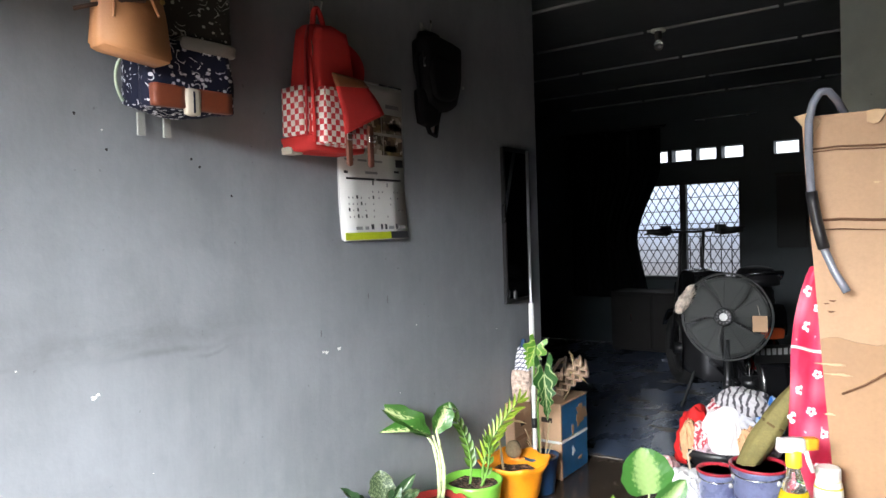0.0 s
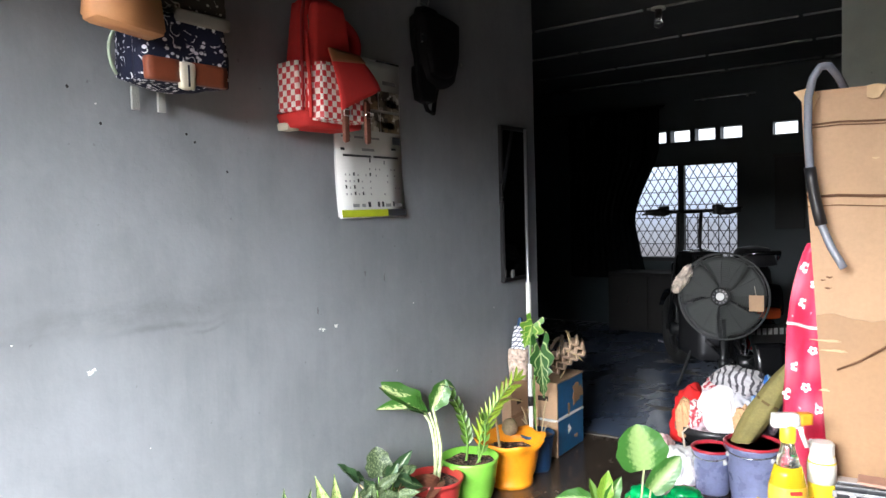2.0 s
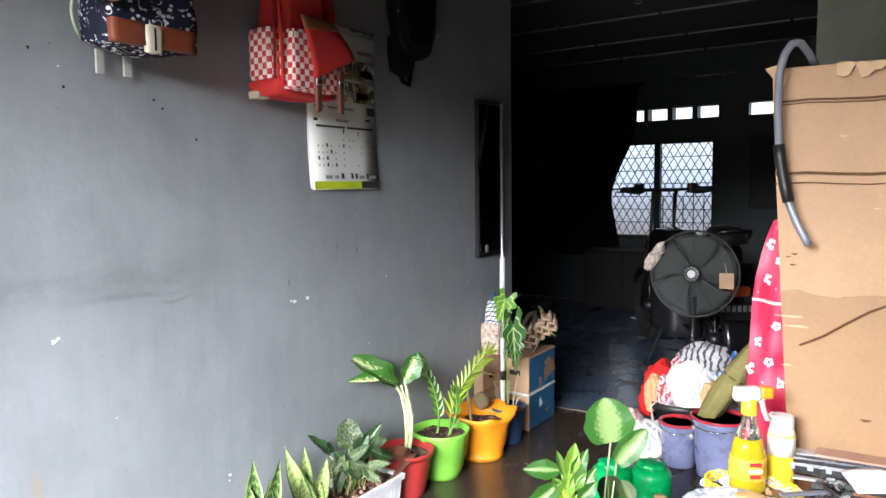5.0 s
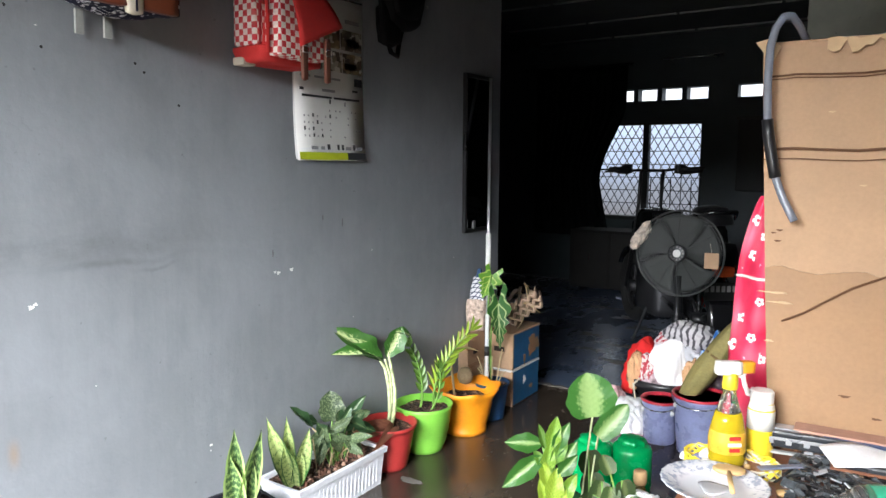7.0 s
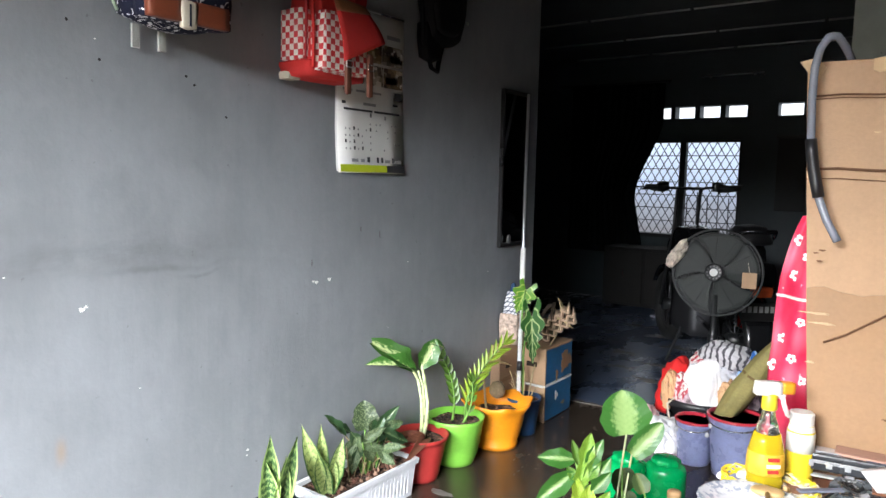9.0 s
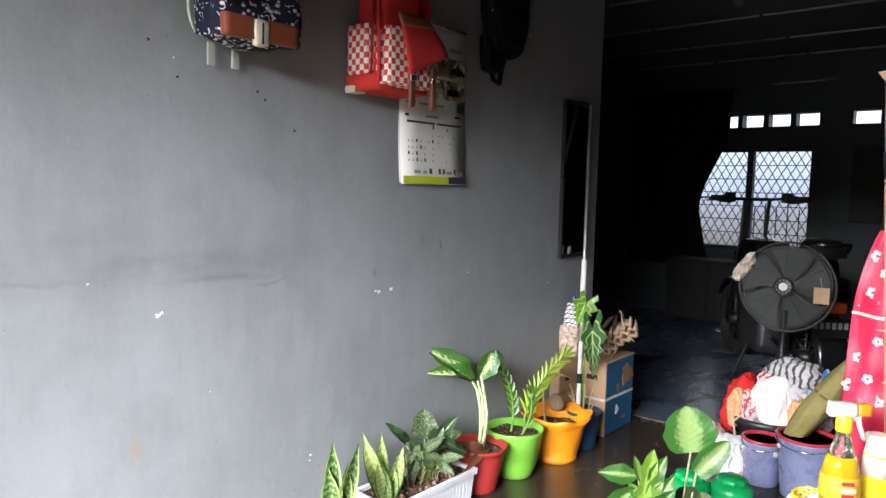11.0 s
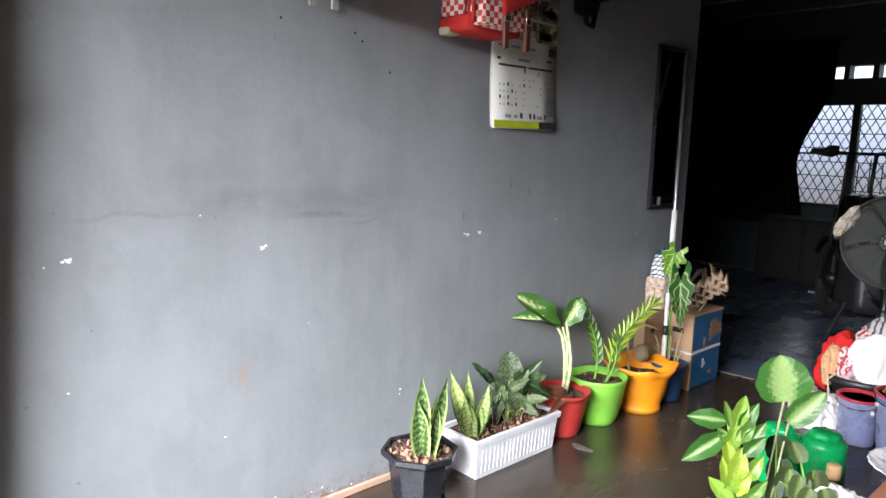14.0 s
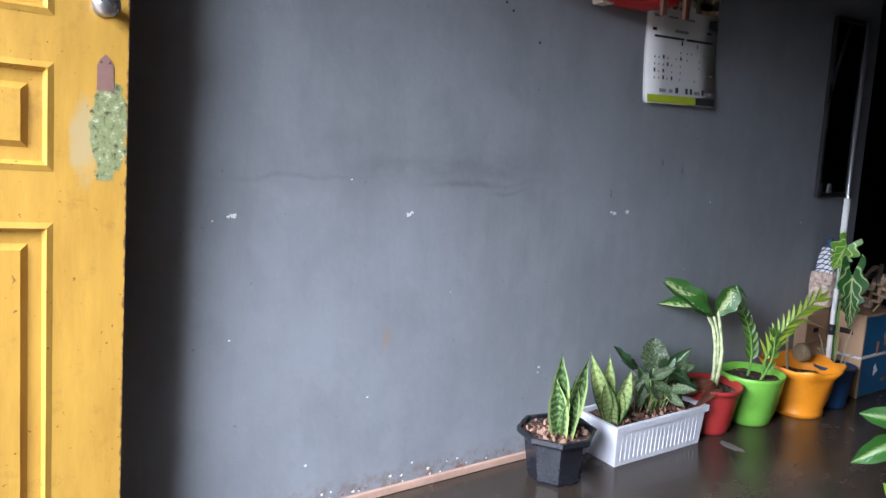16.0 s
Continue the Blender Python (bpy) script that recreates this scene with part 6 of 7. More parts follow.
t = thing("flat_carton", 1.76, 2.105, TZ + 0.062, "flat pinkish carton lid lying on clutter", "box", turn=3)
part("lid", block((-0.11, -0.025, 0), (0.12, 0.03, 0.016), 0.002, 1), surface("pinkish_carton", (0.42, 0.24, 0.18), 0.7, vary=0.2), t)
part("stripe", block((-0.05, -0.0275, 0.003), (0.1, -0.0245, 0.012), 0.0008, 1), surface("navy_stripe", (0.03, 0.04, 0.09), 0.5), t)
# big carton on the table
t = thing("cardboard_box", 1.53, 2.16, TZ, "tall battered brown cardboard box on a low table", "box")
BW, BD, BH = 0.78, 0.5, 0.935


def slant(z):
    return 0.062 * max(0.0, 1 - z / BH) ** 1.2


bm = bmesh.new()
grid = []
for k in range(15):
    z = BH * k / 14
    ring = []
    for x, y in [(slant(z) + (BW - slant(z)) * i / 12, 0) for i in range(13)] + [(BW, BD), (slant(z), BD)]:
        dent = 0.005 * noise.noise(Vector((x * 5, z * 4, 2.0))) + (0.004 * math.sin(z * 9))
        ring.append(bm.verts.new((x, y - (dent if y == 0 else 0), z)))
    grid.append(ring)
for a, b in zip(grid, grid[1:]):
    n = len(a)
    for i in range(n):
        bm.faces.new((a[i], a[(i + 1) % n], b[(i + 1) % n], b[i]))
bm.faces.new(grid[0][::-1])
bm.faces.new(grid[-1])
part("carton_body", bm, CARD, t)
bm = bmesh.new()
rnd = random.Random(12)
cols = []
for i in range(41):
    f = i / 40
    zt = 0.425 + 0.006 * math.sin(f * 30) + rnd.uniform(-0.004, 0.004)
    row = []
    for k in range(9):
        z = zt * k / 8
        x = slant(z) + 0.001 + (BW - 0.01 - slant(z)) * f
        row.append(bm.verts.new((x, -0.011 - 0.003 * math.sin(z * 12 + f * 5), z)))
    cols.append(row)
for a, b in zip(cols, cols[1:]):
    for k in range(8):
        bm.faces.new((a[k], b[k], b[k + 1], a[k + 1]))
bmesh.ops.recalc_face_normals(bm, faces=bm.faces)
bmesh.ops.solidify(bm, geom=list(bm.faces), thickness=0.003)
part("lower_wrap", bm, CARD_DARK, t, "darker smooth cardboard wrap")
CREASE = surface("dark_crease", (0.12, 0.055, 0.025), 0.8)
RAW = surface("torn_card_layer", (0.52, 0.37, 0.22), 0.9, vary=0.2)
for z, r in ((0.862, 0.0022), (0.855, 0.0014), (0.698, 0.0032), (0.676, 0.0012)):
    part("crease", tube([(0.012 + BW * i / 12 * 0.98, -0.008 + 0.002 * math.sin(i), z + 0.003 * math.sin(i * 1.7)) for i in range(13)], r, 6), CREASE, t, "dark pressed crease")
part("string", tube([(0.075, -0.0165, 0.305), (0.12, -0.0175, 0.33), (0.16, -0.018, 0.36), (0.21, -0.0175, 0.395), (0.3, -0.017, 0.44)], 0.0026, 6), CREASE, t, "dark bent twig line")
for k, (x, z, wx) in enumerate(((0.035, 0.37, 0.035), (0.05, 0.348, 0.03), (0.03, 0.255, 0.012))):
    ob = patch("torn_layer", 0, 0, wx * 0.8, 0.0025, RAW, t, 0, 500 + k, "torn pale paper layer", 0.6)
    ob.matrix_basis = Matrix.Translation((x + 0.02, -0.0148, z)) @ Matrix.Rotation(radians(-90), 4, "Z")
for k, (x, z, r) in enumerate(((0.035, 0.515, 0.004), (0.02, 0.508, 0.003), (0.03, 0.49, 0.004), (0.16, 0.15, 0.006), (0.22, 0.11, 0.005), (0.2, 0.62, 0.004), (0.14, 0.78, 0.004), (0.33, 0.3, 0.006))):
    ob = patch("scuff", 0, 0, r * 1.8, r * 0.5, CREASE if k < 5 else RAW, t, 0, 520 + k, "small dark scuff", 0.6, n=12)
    ob.matrix_basis = Matrix.Translation((x + slant(z), -0.0155 if z < 0.42 else -0.0085, z)) @ Matrix.Rotation(radians(-90), 4, "Z")
rnd = random.Random(5)
bm = bmesh.new()
edge = [(0.13 + 0.012 * k, BH - rnd.uniform(0.004, 0.034), BH + rnd.uniform(-0.004, 0.004)) for k in range(16)]
rows = [[bm.verts.new((x, y, z)) for x, zl, zh in edge for z in (zl, zh)] for y in (-0.018, -0.012)]
for k in range(15):
    f, g = rows[0], rows[1]
    i = 2 * k
    bm.faces.new((f[i], f[i + 2], f[i + 3], f[i + 1]))
    bm.faces.new((f[i], g[i], g[i + 2], f[i + 2]))
    bm.faces.new((f[i + 1], f[i + 3], g[i + 3], g[i + 1]))
part("torn_edge", bm, RAW, t, "torn pale paper at the top edge")
bm = bmesh.new()
corner = ((-0.014, BH + 0.004), (0.02, BH + 0.012), (0.04, BH - 0.01), (0.022, BH - 0.045))
f, g = ([bm.verts.new((x, y, z)) for x, z in corner] for y in (-0.019, -0.014))
bm.faces.new(f)
bm.faces.new(g[::-1])
for k in range(4):
    bm.faces.new((f[k], g[k], g[(k + 1) % 4], f[(k + 1) % 4]))
part("corner_flap", bm, RAW, t, "torn corner flap")
part("top_flap", sheet(6, 3, lambda u, v: Vector((0.03 + u * 0.7, -0.006 + 0.24 * v, BH + 0.003 + 0.012 * v * math.sin(u * 3))), 0.004), CARD, t)

# clear hose over the box
HOSE, nt, p = nodes_of("cloudy_clear_hose")
p.inputs["Base Color"].default_value, p.inputs["Roughness"].default_value, p.inputs["Transmission Weight"].default_value = (0.3, 0.33, 0.4, 1), 0.25, 0.5
t = thing("hose", 0, 0, 0, "cloudy clear plastic hose hung over cardboard box", "hose")
HP = [(1.615, 2.25, 1.49), (1.613, 2.19, 1.512), (1.605, 2.13, 1.535), (1.592, 2.10, 1.553), (1.577, 2.095, 1.552), (1.562, 2.097, 1.53), (1.553, 2.10, 1.49), (1.551, 2.105, 1.42), (1.554, 2.11, 1.335), (1.563, 2.115, 1.27), (1.577, 2.115, 1.205), (1.597, 2.11, 1.155), (1.622, 2.105, 1.11)]
part("tubing", tube([Vector(HP[i]).lerp(Vector(HP[i + 1]), f) for i in range(len(HP) - 1) for f in (0, 0.33, 0.66)] + [HP[-1]], 0.0088, 12), HOSE, t, smooth=True)
part("tape_joint", tube([HP[8], (1.558, 2.1125, 1.30), HP[9], (1.57, 2.115, 1.235), HP[10]], 0.0125, 12), surface("black_tape", (0.012, 0.012, 0.014), 0.4), t, "black tape wrapping", True)

# red sheet with white flowers beside the box
m, nt, p = nodes_of("red_flowered_oilcloth")
v = coords(nt)
vo = nt.nodes.new("ShaderNodeTexVoronoi")
vo.inputs["Scale"].default_value = 21
nt.links.new(v, vo.inputs["Vector"])
base = ramp_of(nt, noise_of(nt, v, 9.0), [(0.4, (0.6, 0.02, 0.07)), (0.6, (0.72, 0.05, 0.12))])
rose = nt.nodes.new("ShaderNodeTexVoronoi")
rose.inputs["Scale"].default_value = 9
nt.links.new(v, rose.inputs["Vector"])
base = mix_of(nt, ramp_of(nt, rose.outputs["Distance"], [(0.15, (0.65,) * 3), (0.5, (0, 0, 0))]), base, (0.8, 0.22, 0.3))
c = mix_of(nt, ramp_of(nt, calc(nt, "ADD", vo.outputs["Distance"], calc(nt, "MULTIPLY", noise_of(nt, v, 90.0, 2.0), 0.22)), [(0.16, (1, 1, 1)), (0.2, (0, 0, 0))]), base, (0.8, 0.5, 0.56))
nt.links.new(c, p.inputs["Base Color"])
p.inputs["Roughness"].default_value = 0.35
t = thing("oilcloth", 0, 0, 0, "red oilcloth with white flowers draped beside box", "cloth")


def drape(u, v):
    z = 1.16 - 0.595 * v
    left = 1.535 - 0.064 * min(1, v * 1.6) ** 0.8 - 0.01 * math.sin(v * 7)
    x = left + (1.575 - left) * u
    return Vector((x, 2.185 + 0.02 * math.sin(u * 5 + v * 3) + 0.015 * (1 - u), z))


part("sheet", sheet(10, 24, drape, 0.002), m, t, smooth=True)
rnd = random.Random(17)
PETAL = cloth("white_printed_petal", (0.82, 0.76, 0.78))
for u, v in ((0.3, 0.1), (0.75, 0.16), (0.45, 0.24), (0.75, 0.42), (0.3, 0.5), (0.6, 0.57), (0.85, 0.66), (0.4, 0.72), (0.15, 0.62), (0.7, 0.8), (0.3, 0.9), (0.85, 0.93), (0.12, 0.82)):
    bm = bmesh.new()
    c, turn0, r = drape(u, v), rnd.uniform(0, 1.2), rnd.uniform(0.0065, 0.0095)
    for k in range(5):
        a = turn0 + k * 2 * math.pi / 5
        m4 = Matrix.Translation(c + Vector((r * math.cos(a), -0.0062, r * math.sin(a)))) @ Matrix.Rotation(radians(90), 4, "X")
        bmesh.ops.create_cone(bm, cap_ends=True, segments=10, radius1=r * 0.62, radius2=r * 0.6, depth=0.0016, matrix=m4)
    part("printed_flower", bm, PETAL, t)
part("hem", tube([drape(u / 6, 0.33) - Vector((0, 0.006, 0)) for u in range(7)], 0.004, 6), TRIM, t, "white hem band")

# spray bottle
LIQ, nt, p = nodes_of("yellow_cleaner")
p.inputs["Base Color"].default_value, p.inputs["Roughness"].default_value, p.inputs["Transmission Weight"].default_value = (0.9, 0.7, 0.03, 1), 0.1, 0.6
CLEAR, nt, p = nodes_of("clear_plastic")
p.inputs["Base Color"].default_value, p.inputs["Roughness"].default_value, p.inputs["Transmission Weight"].default_value = (0.95, 0.95, 0.9, 1), 0.08, 0.95
ORANGE_PL = plastic("orange_trigger_plastic", (0.8, 0.3, 0.02), 0.35)
YELLOW_PL = plastic("yellow_label_plastic", (0.8, 0.6, 0.03), 0.4)
SOFTWHITE = plastic("bottle_white", (0.78, 0.77, 0.72), 0.4)
t = thing("spray_bottle", 1.53, 1.985, TZ, "yellow cleaner spray bottle with white orange trigger", "bottle", turn=36)
t.scale = (0.87, 0.87, 1.03)
part("liquid", lathe([(0.034, 0.001), (0.039, 0.006), (0.0405, 0.016), (0.0385, 0.022), (0.04, 0.03), (0.0405, 0.055), (0.038, 0.08), (0.033, 0.102), (0.028, 0.118)], 32, lambda a, i: (1.0 + 0.12 * abs(math.cos(a)), 0)), LIQ, t, "yellow liquid", True)
part("neck", lathe([(0.029, 0.1185), (0.024, 0.135), (0.017, 0.155), (0.0145, 0.17)], 28), CLEAR, t, "clear plastic neck", True)
part("collar", lathe([(0.018, 0.168), (0.019, 0.172), (0.018, 0.2), (0.012, 0.205)], 24), YELLOW_PL, t, "yellow screw collar", True)
part("trigger_head", pillow((-0.04, -0.014, 0.2), (0.028, 0.014, 0.228), 0.18, 0.1, 5), SOFTWHITE, t, "white spray head", True)
part("nozzle", pillow((0.026, -0.012, 0.203), (0.058, 0.012, 0.227), 0.15, 0, 4), ORANGE_PL, t, "orange nozzle", True)
part("trigger", tube([(0.03, 0, 0.203), (0.036, 0, 0.18), (0.048, 0, 0.155)], 0.006, 8), SOFTWHITE, t, "white trigger lever", True)
part("label", lathe([(0.0408, 0.032), (0.0412, 0.034), (0.0412, 0.056), (0.0395, 0.076), (0.039, 0.078)], 32, lambda a, i: (1.0 + 0.12 * abs(math.cos(a)), 0)), surface("orange_yellow_label", (0.75, 0.4, 0.04), 0.4, big=30, vary=0.5), t, "orange and yellow label", True)
for z, w, mm in ((0.066, 0.028, RED), (0.052, 0.034, SOFTWHITE), (0.04, 0.026, RED)):
    part("label_bar", block((-w / 2, -0.0452, z), (w / 2, -0.0405, z + 0.007), 0.0005, 1), mm, t)

t = thing("bottle", 1.585, 2.065, TZ, "white capped bottle with yellow label", "bottle")
part("bottle_body", lathe([(0.026, 0), (0.029, 0.005), (0.029, 0.115), (0.025, 0.125), (0.025, 0.13)], 28), YELLOW_PL, t, "yellow label band", True)
part("shoulder", lathe([(0.0295, 0.07), (0.0297, 0.11), (0.026, 0.127), (0.024, 0.131)], 28), SOFTWHITE, t, smooth=True)
part("cap", lathe([(0.024, 0.13), (0.025, 0.133), (0.025, 0.155), (0.022, 0.158), (0.002, 0.158)], 24, lambda a, i: (1 + 0.02 * (math.cos(16 * a) > 0), 0)), SOFTWHITE, t, "white screw cap")

# plate and spoon
CHINA, nt, p = nodes_of("blue_rimmed_china")
v = coords(nt)
rad = nt.nodes.new("ShaderNodeVectorMath"); rad.operation = "LENGTH"
nt.links.new(v, rad.inputs[0])
ring = ramp_of(nt, calc(nt, "MULTIPLY", rad.outputs["Value"], 8.0), [(0.5, (0, 0, 0)), (0.62, (1, 1, 1)), (0.84, (1, 1, 1)), (0.9, (0, 0, 0))])
sprig = ramp_of(nt, noise_of(nt, v, 70.0, 3.0), [(0.5, (0, 0, 0)), (0.58, (0.8,) * 3)])
nt.links.new(mix_of(nt, mix_of(nt, 1.0, ring, sprig, "MULTIPLY"), (0.6, 0.61, 0.64), (0.24, 0.28, 0.36)), p.inputs["Base Color"])
p.inputs["Roughness"].default_value = 0.2
t = thing("plate", 1.545, 1.797, TZ + 0.0125, "white fluted plate holding a wooden spoon", "plate")
part("dish", lathe([(0.05, 0), (0.055, 0.002), (0.075, 0.008), (0.1, 0.02), (0.104, 0.023), (0.1, 0.024), (0.075, 0.013), (0.055, 0.008), (0.003, 0.007)], 64, lambda a, i: (1 + (0.012 * math.cos(24 * a) if i in (3, 4, 5) else 0), 0)), CHINA, t, smooth=True)
part("food_smear", lathe([(0.03, 0.0085), (0.026, 0.0095), (0.015, 0.010), (0.002, 0.010)], 24, lambda a, i: (1 + 0.2 * math.sin(3 * a + i), 0)), surface("grey_residue", (0.4, 0.4, 0.42), 0.4, vary=0.3), t, "greyish residue", True)
st = thing("wooden_spoon", 1.56, 1.86, TZ + 0.034, "pale wooden spoon resting across plate", "spoon", turn=10)
st.scale = (0.82, 0.82, 0.9)
SPOON = surface("pale_wood", (0.55, 0.36, 0.16), 0.55, vary=0.15, grain=60)
part("bowl", pillow((-0.033, -0.022, 0.0), (0.033, 0.022, 0.012), 0.75, 0, 8), SPOON, st, smooth=True)
part("handle", tube([(0.0, -0.015, 0.006), (0.005, -0.09, 0.012), (0.01, -0.16, 0.02)], 0.006, 8), SPOON, st, smooth=True)
t = thing("wooden_board", 1.56, 1.81, TZ, "thin pinkish board under the plate", "board", turn=12)
part("plank", block((-0.075, -0.13, 0), (0.1, 0.07, 0.012), 0.003, 1), surface("pinkish_board", (0.33, 0.17, 0.13), 0.6, vary=0.2), t)

# shells and net round the bottles
t = thing("net_bag", 1.545, 1.965, TZ, "pale net bag with seashells round bottle feet", "net bag")
rnd = random.Random(44)
for k in range(16):
    a = rnd.uniform(0, 6.3)
    r = rnd.uniform(0.035, 0.085)
    s = rnd.uniform(0.006, 0.015)
    ob = part("shell", pillow((-s, -s * 0.8, 0), (s, s * 0.8, s * 1.2), 0.7, 0.3, 4), (SOFTWHITE, CREAM, SPOON)[k % 3], t, smooth=True)
    ob.location = (r * math.cos(a) * 1.15, r * math.sin(a) * 0.75, 0.001)
for k in range(22):
    a0 = rnd.uniform(0, 6.3)
    pts = [(0.09 * math.cos(a0 + j * 0.25) * 1.1, 0.07 * math.sin(a0 + j * 0.25) * 0.9, 0.014 + 0.012 * math.sin(j * 1.3 + k)) for j in range(8)]
    part("net_strand", tube(pts, 0.0028, 5), YELLOW_PL if k % 3 else CREAM, t)

# trays, cables and scraps
DARKPL = surface("dark_grey_plastic", (0.035, 0.037, 0.042), 0.25, vary=0.3, big=20)
SILVER = surface("scuffed_silver", (0.66, 0.67, 0.7), 0.25, 0.6, vary=0.3)
t = thing("tool_case", 1.665, 2.09, TZ + 0.035, "scuffed dark plastic case with silver edge", "case", turn=8)
t.scale = (1.2, 1.0, 1.25)
part("case_body", block((-0.075, -0.03, 0), (0.075, 0.03, 0.018), 0.004), DARKPL, t)
part("lid", block((-0.073, -0.028, 0.018), (0.073, 0.028, 0.03), 0.004), DARKPL, t)
part("edge_strip", block((-0.075, -0.0325, 0.014), (0.075, -0.0295, 0.02), 0.001, 1), SILVER, t, "silver edge strip")
part("window", block((-0.05, -0.015, 0.03), (0.045, 0.018, 0.0325), 0.001, 1), SILVER, t, "shiny lid inset")
for k in range(4):
    part("catch", block((-0.055 + 0.03 * k, -0.035, 0.008), (-0.045 + 0.03 * k, -0.031, 0.02), 0.001, 1), SILVER, t)
t = thing("tool_tray", 1.80, 2.02, TZ + 0.038, "flat tray of grey metal strips", "tray", turn=4)
part("tray_base", block((-0.07, -0.035, 0), (0.11, 0.035, 0.006), 0.002, 1), WOOD, t)
for k in range(6):
    part("strip", block((-0.06, -0.03 + 0.011 * k, 0.006), (0.1, -0.023 + 0.011 * k, 0.012), 0.001, 1), SILVER if k % 2 else DARKPL, t)
for k, (x, y, ln, tn) in enumerate(((1.675, 2.07, 0.17, 9), (1.73, 1.99, 0.13, 15), (1.65, 1.95, 0.11, 40), (1.80, 1.95, 0.15, -10))):
    t = thing("plastic_strip", x, y, TZ + 0.02 + 0.006 * k, "loose grey plastic strip among scraps", "strip", "loose strips", turn=tn)
    part("bar", block((-ln / 2, -0.008, 0), (ln / 2, 0.008, 0.005), 0.0015, 1), (surface("pale_grey_strip", (0.42, 0.42, 0.4), 0.4, vary=0.2), CARD, surface("slate_strip", (0.16, 0.17, 0.22), 0.5), DARKPL)[k], t)
t = thing("cable_tangle", 1.72, 1.98, TZ, "tangle of black cables and plastic scraps", "cables", kind="stuff")
bm = bmesh.new()
rnd = random.Random(99)
for k in range(150):
    c = Vector((rnd.uniform(-0.04, 0.27), rnd.uniform(-0.16, 0.1), rnd.uniform(0.004, 0.04)))
    a0, r = rnd.uniform(0, 6.3), rnd.uniform(0.012, 0.05)
    tube([c + Vector((r * math.cos(a0 + j * 0.6), r * 0.8 * math.sin(a0 + j * 0.6), 0.008 * math.sin(j + k))) for j in range(rnd.randint(4, 10))], rnd.uniform(0.0015, 0.0035), 5, bm)
part("cables", bm, surface("black_rubber", (0.015, 0.016, 0.018), 0.35), t)
bm = bmesh.new()
for k in range(330):
    c = Vector((rnd.uniform(-0.06, 0.28), rnd.uniform(-0.17, 0.11), rnd.uniform(0.003, 0.042)))
    s = rnd.uniform(0.005, 0.014)
    box_m = Matrix.Translation(c) @ Euler([rnd.uniform(-0.6, 0.6), rnd.uniform(-0.6, 0.6), rnd.uniform(0, 3)]).to_matrix().to_4x4() @ Matrix.Diagonal((s * 2, s * 1.2, s * 0.5, 1))
    bmesh.ops.create_cube(bm, size=1, matrix=box_m)
part("scraps", bm, surface("grey_scrap", (0.065, 0.073, 0.08), 0.35, big=60, grain=30, vary=0.95), t)
bm = bmesh.new()
for k in range(120):
    c = Vector((rnd.uniform(-0.05, 0.25), rnd.uniform(-0.14, 0.11), rnd.uniform(0.012, 0.042)))
    s = rnd.uniform(0.004, 0.011)
    box_m = Matrix.Translation(c) @ Euler([rnd.uniform(-0.6, 0.6), rnd.uniform(-0.6, 0.6), rnd.uniform(0, 3)]).to_matrix().to_4x4() @ Matrix.Diagonal((s * 2.5, s, s * 0.3, 1))
    bmesh.ops.create_cube(bm, size=1, matrix=box_m)
part("foil_scraps", bm, SILVER, bpy.data.objects["cable_tangle"], "bright foil scraps")["kind"] = "stuff"
t = thing("paper_sheet", 1.80, 2.04, TZ + 0.062, "loose white paper sheet among clutter", "paper", turn=25, lean=(6, -4))
part("page", sheet(8, 6, lambda u, v: Vector(((u - 0.5) * 0.17, (v - 0.5) * 0.09, 0.008 * math.sin(u * 5) * v)), 0.001), WHITE_CL, t, smooth=True)
BOTTLEGREEN, nt, p = nodes_of("green_tinted_plastic")
p.inputs["Base Color"].default_value, p.inputs["Roughness"].default_value, p.inputs["Transmission Weight"].default_value = (0.1, 0.75, 0.45, 1), 0.12, 0.6
t = thing("plastic_bottle", 1.885, 1.90, TZ + 0.005, "clear and green plastic bottle lying down", "bottle", turn=-60)
ob = part("bottle_body", lathe([(0.02, 0), (0.031, 0.006), (0.033, 0.03), (0.031, 0.06), (0.033, 0.09), (0.03, 0.11), (0.014, 0.14), (0.012, 0.155)], 24), CLEAR, t, smooth=True)
ob.matrix_basis = pose(0, 0, 0.034, 90, 0, 0)
ob = part("label", lathe([(0.0335, 0.03), (0.034, 0.032), (0.034, 0.088), (0.0335, 0.09)], 24), BOTTLEGREEN, t, "green label band", True)
ob.matrix_basis = pose(0, 0, 0.034, 90, 0, 0)
for k, (x, y) in enumerate(((1.60, 1.93), (1.66, 1.885), (1.77, 1.93))):
    t = thing("shell_scrap", x, y, TZ + 0.001, "rounded brown seed lying among scraps", "scrap", "scattered seeds", turn=40 * k)
    part("seed", pillow((-0.012, -0.008, 0), (0.012, 0.008, 0.01), 0.6, 0, 5), SPOON if k else COGNAC, t, smooth=True)
crumple("plastic_bag", 1.215, 2.435, 0.128, 0.09, 0.09, 0.07, WHITE_CL, "crumpled white plastic bag on planter", 23, "bag", 6.0)

